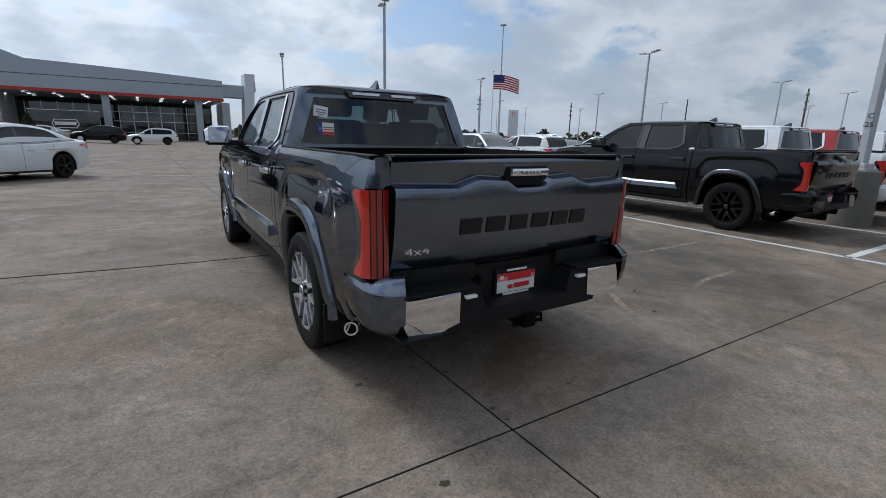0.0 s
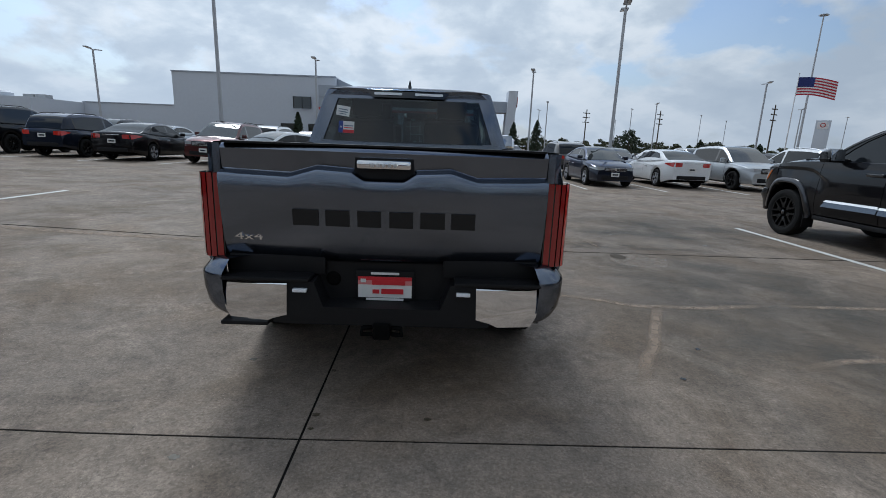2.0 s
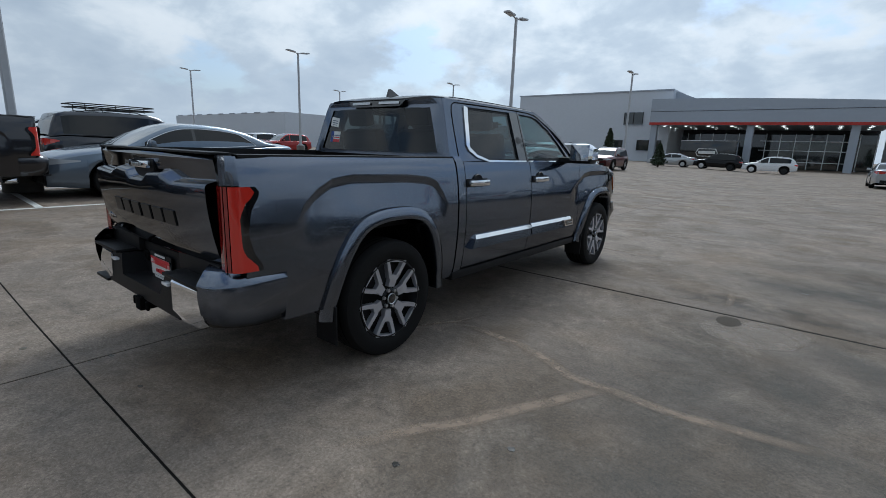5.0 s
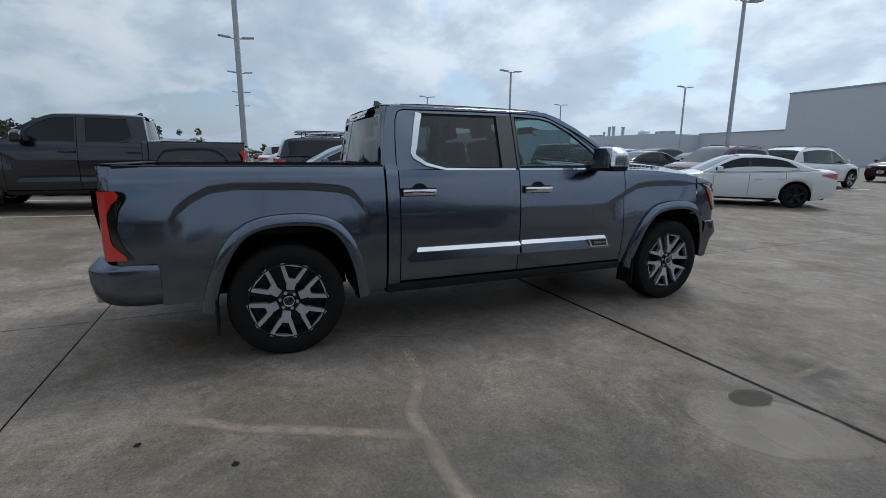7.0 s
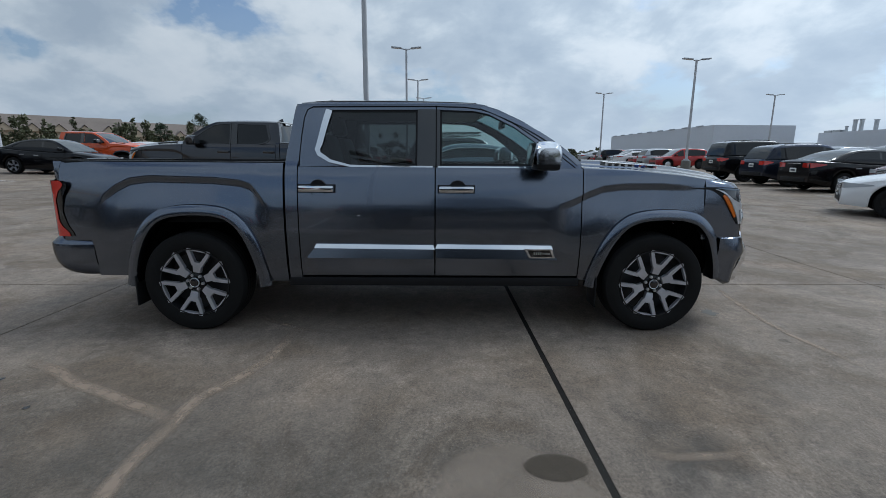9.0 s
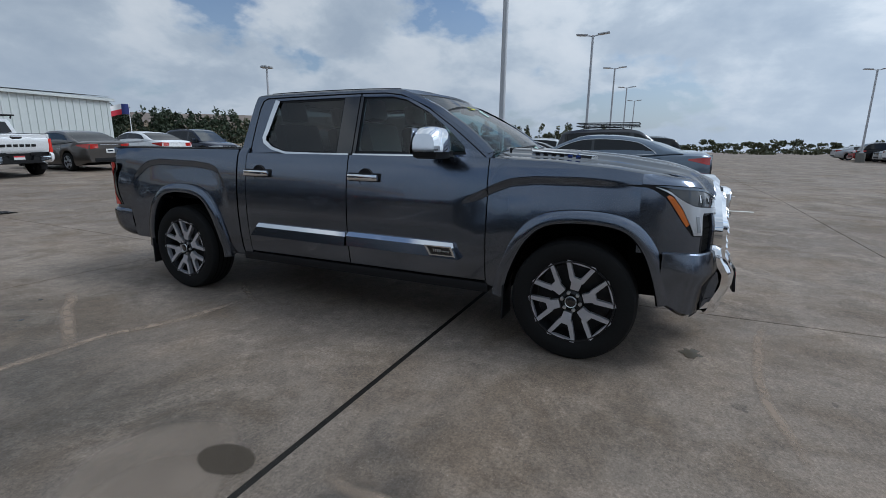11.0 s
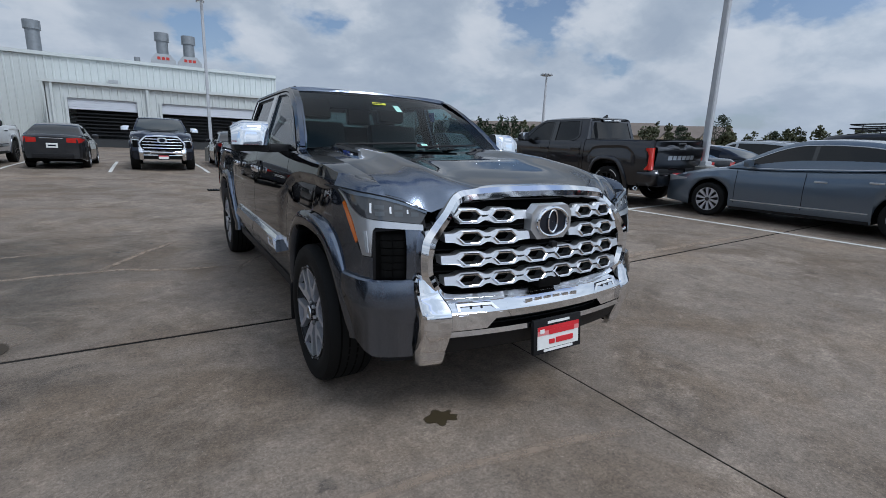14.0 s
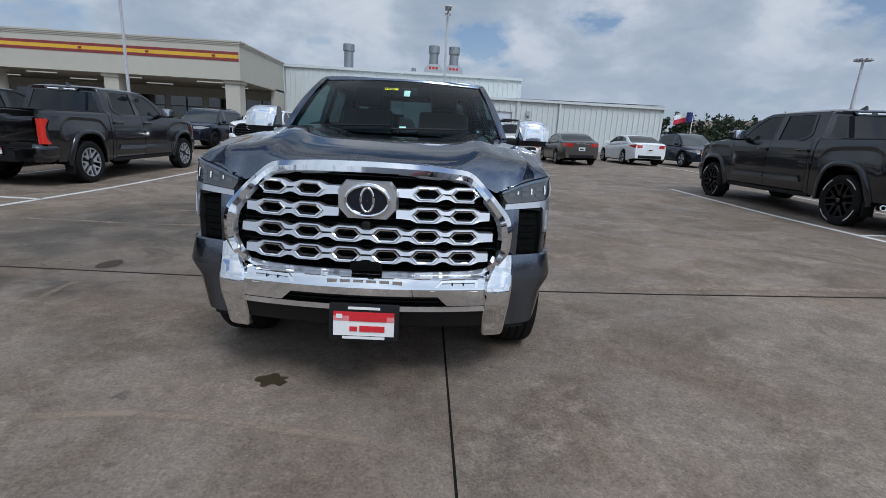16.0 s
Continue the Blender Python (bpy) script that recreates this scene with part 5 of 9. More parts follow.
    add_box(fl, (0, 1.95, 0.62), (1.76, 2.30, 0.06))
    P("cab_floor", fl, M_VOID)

    # ---- bonnet
    rows = []
    for q in range(33):
        x = -0.824 + 1.648 * q / 32
        y1 = front_y(x, 1.16) - 0.045 - 0.02 * abs(x) - 0.13 * smoothstep(0.38, 0.62, abs(x))
        rows.append([(x, 3.085 + (y1 - 3.085) * (k / 24), hood_top(x, 3.085 + (y1 - 3.085) * (k / 24))) for k in range(25)])
        yf, zf = bonnet_edge(x)
        p0 = Vector(rows[-1][-1])
        for k in range(1, 6):
            f = k / 5
            bulge = 0.008 * math.sin(math.pi * f) * smoothstep(0.3, 0.6, abs(x))
            rows[-1].append((x, p0.y + (yf - p0.y) * f ** 0.85 + bulge, p0.z + (zf - p0.z) * f ** 1.25 + bulge))
        rows[-1].append((x, yf - 0.03, zf - 0.012))
    P("bonnet", edge_return([[Vector(p) for p in c] for c in rows], 0.0), paint_m)
    for s in (1, -1):
        vt = bmesh.new()
        add_sheet(vt, [[(3.30, 0.655), (3.74, 0.680), (3.76, 0.705), (3.72, 0.722), (3.32, 0.715)]], lambda a, b: (s * b, a, hood_top(b, a) + 0.020), 0, lambda a, b: (s * b, a, hood_top(b, a) - 0.005))
        P("bonnet_badge", vt, M_CHROME if chrome else M_BLACK, None, "chrome badge strip on the bonnet side" if chrome else "", 20)
        if hero:
            for k in range(6):
                P("badge_bar", box_bm((s * 0.7225, 3.36 + 0.055 * k, hood_top(0.72, 3.4 + 0.05 * k) + 0.008), (0.006, 0.030, 0.012)), M_BLUE if k > 3 else M_GLOSSBLK)

    # ---- front
    fy = front_y
    ring_o = [(0, 1.212), (0.25, 1.208), (0.47, 1.190), (0.515, 1.165), (0.615, 1.064), (0.692, 0.975), (0.708, 0.90), (0.702, 0.80), (0.66, 0.72), (0.575, 0.672), (0.30, 0.668), (0, 0.668)]
    ring_i = [(0, 1.138), (0.25, 1.136), (0.455, 1.124), (0.495, 1.102), (0.572, 1.012), (0.620, 0.945), (0.634, 0.885), (0.632, 0.82), (0.60, 0.755), (0.555, 0.712), (0.30, 0.705), (0, 0.705)]
    gr = new("grille")
    gr.parent = T
    G = lambda nm, bm, m, lab="", sm=30: part(nm, bm, m, gr, lab, sm)
    gmat = {"chrome": M_CHROME, "black": M_GLOSSBLK, "body": paint_m}[grille]
    bm = bmesh.new()
    full_o = ring_o + [(-a, b) for a, b in reversed(ring_o[1:-1])]
    full_i = ring_i + [(-a, b) for a, b in reversed(ring_i[1:-1])]
    for cut in (0.16, 0.22) if hero else ():
        full_o, full_i = [[(p[0] + (q[0] - p[0]) * f, p[1] + (q[1] - p[1]) * f) for p, q in zip(r, r[1:] + r[:1]) for f in (cut, 1 - cut)] for r in (full_o, full_i)]
    rows = []
    for f, out in ((0.0, -0.05), (0.03, 0.030), (0.35, 0.048), (0.72, 0.038), (0.96, 0.010), (1.0, -0.06)):
        rows.append([(o[0] + (i[0] - o[0]) * f, fy(o[0] + (i[0] - o[0]) * f, o[1] + (i[1] - o[1]) * f) + out - 0.02 * smoothstep(1.08, 1.17, o[1]) - 0.05 * (1 - smoothstep(0.665, 0.735, o[1])), o[1] + (i[1] - o[1]) * f) for o, i in zip(full_o, full_i)])
    add_grid(bm, rows, True)
    G("grille_frame", bm, gmat, "broad chrome grille frame" if grille == "chrome" else "", 28)
    bk = bmesh.new()
    add_sheet(bk, [full_i], lambda a, b: (a, fy(a, b) - 0.055, b))
    G("grille_back", bk, M_VOID, sm=0)
    for z in [0.735 + 0.035 * k for k in range(11 if hero else 0)]:
        hw = lerp(z, [0.705, 0.76, 0.82, 0.96, 1.06, 1.13], [0.55, 0.60, 0.63, 0.61, 0.54, 0.43])
        G("mesh_bar", tube_bm([(hw * (q - 6) / 6, fy(hw * (q - 6) / 6, z) - 0.045, z) for q in range(13)], 0.004, 4), M_BLACK)
    HX = [-0.46, -0.28, -0.095, 0.095, 0.28, 0.46]
    for rno, z in enumerate((1.073, 0.975, 0.875, 0.775)):
        hw = lerp(z, [0.705, 0.76, 0.82, 0.96, 1.06, 1.13], [0.545, 0.585, 0.618, 0.600, 0.530, 0.43]) - 0.004
        cen = [x for x in HX if rno > 1 or abs(x) > 0.2]

        def put(a, b, out=0.0):
            return (a, fy(a, z) + 0.022 + out - 0.30 * (b - z), b)
        if grille == "chrome" and hero:
            hole = [[(x + 0.058 * math.cos(t) * (1.0 if abs(math.cos(t)) > 0.9 else 1.16), z + q) for t, q in ((math.pi, 0), (2.1, 0.021), (1.04, 0.021), (0, 0), (-1.04, -0.021), (-2.1, -0.021))] for x in cen]
            for half in ([(-hw, -0.135), (0.135, hw)] if rno < 2 else [(-hw, hw)]):
                a0, a1 = half
                xs = []
                for x in cen:
                    if a0 < x < a1:
                        for dx, hh in ((-0.080, 0.021), (-0.046, 0.035), (0.046, 0.035), (0.080, 0.021)):
                            if a0 < x + dx < a1:
                                xs.append((x + dx, hh))
                outl = [(a0, z + 0.020)] + [(x, z + hh) for x, hh in xs] + [(a1, z + 0.020), (a1, z - 0.018)] + [(x, z - hh) for x, hh in reversed(xs)] + [(a0, z - 0.018)]
                holes = [hl for hl, x in zip(hole, cen) if a0 < x < a1]
                bm = bmesh.new()
                add_sheet(bm, [outl] + holes, lambda a, b: put(a, b), 0, lambda a, b: put(a, b, -0.05))
                G("grille_bar", bm, M_SATIN, "satin chrome bar with six-sided openings", 20)
                for x in cen:
                    if a0 < x < a1:
                        # raised rim round each opening
                        bm = bmesh.new()
                        big = [(x + (p[0] - x) * 1.28, z + (p[1] - z) * 1.42) for p in hole[cen.index(x)]]
                        sm_ = hole[cen.index(x)]
                        rws = [[put(*p, 0.0) for p in big], [put(x + (p[0] - x) * 0.88, z + (p[1] - z) * 0.86, 0.010) for p in big], [put(*p, 0.007) for p in sm_], [put(*p, -0.02) for p in sm_]]
                        add_grid(bm, rws, True)
                        G("opening_rim", bm, M_CHROME, sm=20)
                pairs = [(cen[k] + 0.082, cen[k + 1] - 0.082) for k in range(len(cen) - 1) if a0 < cen[k] and cen[k + 1] < a1]
                for pa, pb in pairs:
                    G("bar_slot", box_bm(((pa + pb) / 2, fy((pa + pb) / 2, z) + 0.0205, z), (max(0.02, pb - pa + 0.03), 0.006, 0.009), 0.002), M_DARKALLOY)
        else:
            bm = bmesh.new()
            add_grid(bm, [[put(hw * (q - 8) / 8, z - 0.016), put(hw * (q - 8) / 8, z - 0.010, 0.01), put(hw * (q - 8) / 8, z + 0.010, 0.01), put(hw * (q - 8) / 8, z + 0.016)] for q in range(17)])
            G("grille_bar", bm, M_CHROME if grille == "chrome" else M_BLACK if grille == "black" else M_GLOSSBLK)
    em = new("emblem")
    em.parent = T
    EZ, EY = 1.035, fy(0, 1.035) + 0.030
    octo = [(-0.135, 0.045), (-0.100, 0.085), (0.100, 0.085), (0.135, 0.045), (0.135, -0.035), (0.090, -0.085), (-0.090, -0.085), (-0.135, -0.035)]
    bm = bmesh.new()
    add_sheet(bm, [octo], lambda a, b: (a, EY + 0.014, EZ + b), 0, lambda a, b: (a * 1.06, EY - 0.03, EZ + b * 1.06))
    part("emblem_plate", bm, M_SATIN if chrome else M_BLACK, em, smooth=20)
    el = lathe_bm([(0.0, 0.001), (0.0, 0.074), (-0.01, 0.080)], 32, (0, 0, 0), 'y')
    for v in el.verts:
        v.co = Vector((v.co.x * 1.30, EY + 0.0175 + v.co.y, EZ + v.co.z * 0.92))
    part("emblem_disc", el, M_DARKBLUE, em)
    for rx, rz, dz in ((0.100, 0.071, 0.0),):
        part("emblem_ring", tube_bm([(rx * math.cos(2 * math.pi * k / 36), EY + 0.022, EZ + dz + rz * math.sin(2 * math.pi * k / 36)) for k in range(36)], 0.009, 8, True), M_CHROME, em, "plain chrome oval ring")

    if hero:
        part("emblem_mark", tube_bm([(0.030 * math.cos(2 * math.pi * k / 24), EY + 0.022, EZ + 0.004 + 0.056 * math.sin(2 * math.pi * k / 24)) for k in range(24)], 0.006, 6, True), M_CHROME, em, "plain chrome oval")
        part("sensor_block", box_bm((0, fy(0, 0.73) + 0.012, 0.724), (0.15, 0.05, 0.050), 0.012), M_VOID, gr)
        part("camera_block", box_bm((0, fy(0, 0.93) + 0.035, 0.925), (0.036, 0.03, 0.030), 0.006), M_BLACK, gr)

    fb = new("front_bumper")
    fb.parent = T
    B = lambda nm, bm, m, lab="", sm=28: part(nm, bm, m, fb, lab, sm)
    brm = M_CHROME if grille == "chrome" else paint_m

    def skin(xs, zs, out=0.0, back=None):
        bm = bmesh.new()
        add_grid(bm, [[(x, fy(x, z) + out, z) for x in xs] for z in zs])
        return bm
    # upper bright beam, with its sloping top
    xs = [-0.60 + 1.20 * k / 24 for k in range(25)]
    bm = bmesh.new()
    add_grid(bm, [[(x, fy(x, 0.67) - 0.03, 0.690) for x in xs], [(x, fy(x, 0.66) + 0.010, 0.672) for x in xs], [(x, fy(x, 0.62) + 0.028, 0.628) for x in xs], [(x, fy(x, 0.60) + 0.026, 0.592 if abs(x) < 0.36 else 0.545) for x in xs], [(x, fy(x, 0.60) - 0.02, 0.586 if abs(x) < 0.36 else 0.540) for x in xs]])
    B("bumper_beam", bm, brm, "bright chrome bumper beam" if chrome else "")
    if hero:
        for k in range(6):
            B("relief_block", box_bm((-0.155 + 0.062 * k, fy(0, 0.65) + 0.0225, 0.648), (0.046, 0.006, 0.026), 0.001), M_CHROME, "plain chrome block raised on the beam")
    for s in (1, -1):
        fo = [(0.545, 0.670), (0.365, 0.668), (0.315, 0.622), (0.545, 0.618)]
        bm = bmesh.new()
        add_sheet(bm, [fo, [(0.530, 0.658), (0.37, 0.656), (0.345, 0.630), (0.530, 0.630)]], lambda a, b: (s * a, fy(a, b) + 0.030, b), 0, lambda a, b: (s * a, fy(a, b) - 0.01, b))
        B("fog_lamp_frame", bm, brm, "", 20)
        bm = bmesh.new()
        add_sheet(bm, [[(0.530, 0.658), (0.37, 0.656), (0.345, 0.630), (0.530, 0.630)]], lambda a, b: (s * a, fy(a, b) + 0.020, b))
        B("fog_lamp", bm, M_CLEAR, "", 0)
        for x in (0.42, 0.475) if hero else ():
            B("fog_lamp_rib", box_bm((s * x, fy(x, 0.644) + 0.024, 0.644), (0.006, 0.006, 0.030)), M_DARKALLOY)
    bm = bmesh.new()
    add_grid(bm, [[(x, fy(x, z) - 0.03, z) for x in [-0.40 + 0.1 * k for k in range(9)]] for z in (0.535, 0.60)])
    B("lower_intake", bm, M_VOID, "", 0)
    for z in (0.553, 0.570) if hero else ():
        B("intake_bar", tube_bm([(-0.38 + 0.095 * q, fy(-0.38 + 0.095 * q, z) - 0.02, z) for q in range(9)], 0.004, 5), M_BLACK)
    bm = bmesh.new()
    add_grid(bm, [[(x, fy(x, 0.54) + 0.030, 0.545) for x in xs], [(x, fy(x, 0.54) + 0.034, 0.520) for x in xs]])
    B("beam_lip", bm, brm if chrome else M_BLACK)
    bm = bmesh.new()
    add_grid(bm, [[(x, fy(x, 0.52) + 0.026, 0.520) for x in xs], [(x, fy(x, 0.46) + 0.020, 0.46) for x in xs], [(x, fy(x, 0.42) + 0.0, 0.415) for x in xs], [(x, fy(x, 0.38) - 0.08, 0.385) for x in xs]])
    B("lower_valance", bm, M_BLACK)
    for s in (1, -1):
        # bright fang beside the beam
        col = []
        for z, xi, xo, out in ((0.806, 0.662, 0.712, 0.000), (0.798, 0.655, 0.717, 0.030), (0.775, 0.642, 0.722, 0.036), (0.72, 0.612, 0.726, 0.050), (0.645, 0.577, 0.724, 0.060), (0.625, 0.577, 0.720, 0.056), (0.50, 0.577, 0.712, 0.040), (0.42, 0.580, 0.708, 0.030), (0.372, 0.586, 0.702, 0.018), (0.356, 0.592, 0.696, -0.01), (0.345, 0.60, 0.68, -0.06)):
            col.append((z, xi, xo, out))
        fz = [c[0] for c in reversed(col)]
        xin, xout, bulge = [[(c[0], c[i]) for c in reversed(col)] for i in (1, 2, 3)]
        col = []
        for z in [fz[0] + (fz[-1] - fz[0]) * k / 26 for k in range(27)]:
            a, b, o = interp(z, xin), interp(z, xout), interp(z, bulge)
            col.append([(s * (a + (b - a) * k), fy(a + (b - a) * k, max(0.44, z)) + o - d, z) for k, d in ((0, 0.045), (0.03, 0.012), (0.09, 0.002), (0.35, 0), (0.62, 0), (0.88, 0.004), (0.96, 0.014), (1, 0.05))])
        B("bumper_fang", grid_bm(col), brm, "chrome upright of the bumper" if chrome else "")
        # painted bumper end: a bright-edged shelf, a sloping facet and a steep one
        us = [0.875, 0.78, 0.68, 0.58, 0.52, 0.46, 0.42, 0.38, 0.34, 0.30]
        rows = []
        for kind in range(8):
            row = []
            for u in us:
                fl = smoothstep(0.20, 0.55, u)
                z, out = [(0.782, -0.05), (0.780, 0.012), (0.772, 0.024), (0.712 - 0.050 * fl, 0.018 + 0.032 * fl), (0.700 - 0.056 * fl, 0.018 + 0.031 * fl), (0.585 - 0.02 * fl, 0.002 + 0.008 * fl), (0.500 - 0.115 * fl, -0.012 - 0.008 * fl), (0.475 - 0.115 * fl, -0.060)][kind]
                row.append(corner_pos(u, z, s, out))
            rows.append([(s * 0.709, front_y(0.709, max(z, 0.44)) - (0.012 if 0 < kind < 7 else 0.05), z)] + row)
        B("bumper_end", grid_bm(rows), paint_m)
        rows = [[corner_pos(u, z, s, -0.035) for u in (0.60, 0.66, 0.72, 0.78, 0.84, 0.88)] for z in (0.36, 0.50, 0.64, 0.79)]
        B("bumper_inner", grid_bm(rows), M_BLACK)
        # wing nose under and above the lamp
        us = [0.15 + 0.41 * k / 20 for k in range(21)]
        rows = [[corner_pos(u, 0.765 + (lamp_low(u) + 0.012 - 0.765) * q / 6, s) for q in range(7)] for u in us]
        P("wing_nose", grid_bm(rows), paint_m)
        rows = []
        for k in range(15):
            u = 0.15 + 0.51 * k / 14
            a, b = Vector(corner_pos(u, lamp_top(u), s, 0.002)), Vector(wing_crown(WING_END + (BONNET_END - WING_END) * k / 14, k / 14, s))
            row = [a + Vector((-s * 0.03, -0.02, -0.004)), a]
            for q in range(1, 7):
                f = q / 6
                p = a.lerp(b, f)
                bulge = 0.016 * math.sin(math.pi * f) * (k / 14)
                row.append(p + Vector((s * bulge * 0.6, bulge, bulge)))
            rows.append(row)
        P("wing_brow", grid_bm(rows), paint_m)
        # fold between the brow and the fall of the bonnet
        side, xb = rows[-1][1:], 0.806
        yb = front_y(xb, 1.16) - 0.175 - 0.02 * xb
        low = Vector((s * xb, *bonnet_edge(xb)))
        high = Vector((s * xb, yb, hood_top(xb, yb)))
        fold = []
        for q, p in enumerate(side):
            f = 1 - q / (len(side) - 1)
            far = Vector((s * xb, high.y + (low.y - high.y) * f ** 0.85, high.z + (low.z - high.z) * f ** 1.25))
            fold.append([p + Vector((s * 0.004, 0, -0.002)), p.lerp(far, 0.5) + Vector((0, 0.003, 0.004)), far + Vector((-s * 0.004, 0, 0.001))])
        P("wing_fold", grid_bm(fold), paint_m)
        rows = []
        for k in range(13):
            u = 0.60 + 0.40 * k / 12
            a = Vector(corner_pos(u, lamp_top(u), s, 0.002))
            xb = min(abs(a.x), 0.822)
            yb, zb = bonnet_edge(xb)
            b = Vector((s * xb, yb - 0.012, zb + 0.003))
            row = [a + Vector((-s * 0.01, -0.03, -0.006)), a]
            for q in range(1, 5):
                f = q / 4
                row.append(a.lerp(b, f) + Vector((0, 0.004, 0.008)) * math.sin(math.pi * f))
            rows.append(row)
        P("lamp_sill", grid_bm(rows), paint_m)
        HL = new("headlamp")
        HL.parent = T

        def sheet(nm, poly, m, out, back=-0.03, lab=""):
            """A patch of the corner, cut finely so that it bends round it."""
            bm = bmesh.new()
            amin, amax = min(p[0] for p in poly), max(p[0] for p in poly)
            cols = []
            kk = max(6, int((amax - amin) / 0.02))
            for q in range(kk + 1):
                a = min(max(amin + (amax - amin) * q / kk, amin + 1e-5), amax - 1e-5)
                zz = [p0[1] + (p1[1] - p0[1]) * (a - p0[0]) / (p1[0] - p0[0]) for p0, p1 in zip(poly, poly[1:] + poly[:1]) if (p0[0] - a) * (p1[0] - a) < 0]
                if len(zz) >= 2:
                    z0, z1 = min(zz), max(zz)
                    cols.append([corner_pos(a, z0, s, back), corner_pos(a, z0, s, out)] + [corner_pos(a, z0 + (z1 - z0) * w / 4, s, out) for w in (1, 2, 3)] + [corner_pos(a, z1, s, out), corner_pos(a, z1, s, back)])
            if len(cols) > 1:
                add_grid(bm, cols)
            part(nm, bm, m, HL, lab, smooth=30)
        tops = [(u, lamp_top(u) - 0.004) for u in (0.02, 0.15, 0.35, 0.54, 0.66, 0.80, 0.90, 0.97)]
        lows = [(u, lamp_low(u)) for u in (0.56, 0.483, 0.445, 0.385, 0.30, 0.20, 0.02)]
        sheet("lamp_back", tops + [(0.98, 1.02), (0.565, 1.0)] + lows, M_BLACK, 0.004)
        sheet("lamp_lens", [(0.29, 1.160), (0.31, 1.148), (0.41, 1.096), (0.49, 1.064), (0.56, 1.056), (0.93, 1.036), (0.985, 1.078), (0.80, 1.122), (0.66, 1.143), (0.54, 1.153), (0.40, 1.159)], M_LAMPDK, 0.008)
        sheet("lamp_brow", [(0.22, 1.174), (0.35, 1.173), (0.54, 1.165), (0.66, 1.153), (0.80, 1.131), (0.90, 1.108), (0.99, 1.094), (0.99, 1.083), (0.80, 1.119), (0.66, 1.141), (0.54, 1.152), (0.35, 1.158)], M_BLUEGREY if chrome else M_BLACK, 0.013)
        for a in (0.555, 0.69, 0.82) if hero else (0.60,):
            top = 1.128 - 0.10 * max(0.0, a - 0.54)
            sheet("lamp_element", [(a, top), (a, 1.082), (a + 0.014, 1.082), (a + 0.014, top)], M_DRL, 0.0125)
            if hero:
                for z0 in (1.070, 1.100):
                    sheet("projector", [(a + 0.034, z0 + 0.020), (a + 0.034, z0), (a + 0.098, z0), (a + 0.098, z0 + 0.018)], M_PROJ, 0.0105)
        sheet("lamp_bracket", [(0.22, 1.168), (0.345, 1.116), (0.412, 1.045), (0.455, 0.955), (0.482, 0.888), (0.545, 0.888), (0.552, 0.980), (0.575, 1.020), (0.95, 1.008), (0.95, 1.033), (0.57, 1.052), (0.49, 1.061), (0.41, 1.092), (0.31, 1.145), (0.25, 1.162)], M_SATIN, 0.012, -0.03, "satin silver bracket round the lamp")
        sheet("daytime_lamp", [(0.505, 1.000), (0.508, 0.905), (0.532, 0.905), (0.530, 1.000)], M_CLEAR, 0.0155)
        sheet("side_marker", [(0.29, 1.112), (0.325, 1.078), (0.38, 1.012), (0.432, 0.938), (0.452, 0.955), (0.408, 1.040), (0.345, 1.108), (0.30, 1.126)], M_AMBER, 0.0115)
        # slotted vent beside the grille
        sheet("vent_back", [(0.56, 1.012), (0.56, 0.770), (0.86, 0.770), (0.86, 1.016)], M_VOID, -0.022, -0.06)
        if hero:
            for k in range(6):
                for u0 in (0.60, 0.70):
                    sheet("vent_slot", [(u0, 0.792 + 0.034 * k), (u0, 0.821 + 0.034 * k), (u0 + 0.092, 0.818 + 0.034 * k), (u0 + 0.092, 0.789 + 0.034 * k)], M_VOID, -0.016, -0.03)
        if hero:
            sheet("vent_side", [(0.552, 0.99), (0.555, 0.768), (0.572, 0.768), (0.572, 1.002)], M_BLACK, 0.003)
        rows = [[corner_pos(u, z, s, o) for u, o in ((0.795, -0.05), (0.80, 0.002), (0.84, 0.006), (0.90, 0.006), (0.96, -0.01))] for z in (0.765, 0.85, 0.93, 1.0, 1.03)]
        P("grille_cheek", grid_bm(rows), paint_m)
        inn = bmesh.new()
        add_sheet(inn, [[(4.0, 0.42), (4.42, 0.42), (4.40, 1.09), (4.0, 1.17)]], lambda a, b: (s * 0.66, a, b))
        P("inner_wing", inn, M_VOID, sm=0)
    pt = new("number_plate")
    pt.parent = T
    plate_parts(pt, Matrix.Translation((-0.008, 4.712, 0.470)) @ Matrix.Rotation(radians(180), 4, 'Z') @ Matrix.Rotation(radians(84), 4, 'X'), True, hero)

    # ---- cabin inside
    if hero:
        for x in (-0.38, 0.38):
            for y in (1.35, 2.25):
                st = new("seat")
                st.parent = T
                bm = bmesh.new()
                add_box(bm, (x, y, 0.96), (0.52, 0.52, 0.16), 0.05)
                part("seat_base", bm, M_SEAT, st)
                bm = bmesh.new()
                add_box(bm, (0, 0, 0.30), (0.50, 0.14, 0.62), 0.05, pose(x, y - 0.26, 0.98, 14))
                part("backrest", bm, M_SEAT, st)
                bm = bmesh.new()
                add_box(bm, (0, 0, 0.73), (0.27, 0.11, 0.19), 0.04, pose(x, y - 0.28, 0.98, 12))
                part("headrest", bm, M_SEAT, st)
        bm = bmesh.new()
        add_grid(bm, [[(x, 3.12 - 0.2 * (x / 0.8) ** 2, 1.335), (x, 2.86, 1.330), (x, 2.78, 1.28), (x, 2.80, 0.80)] for x in [-0.80 + 0.1 * k for k in range(17)]])
        P("dashboard", bm, M_TRIM)
        sw = new("steering_wheel")
        sw.parent = T
        mm = pose(-0.38, 2.66, 1.18, 68)
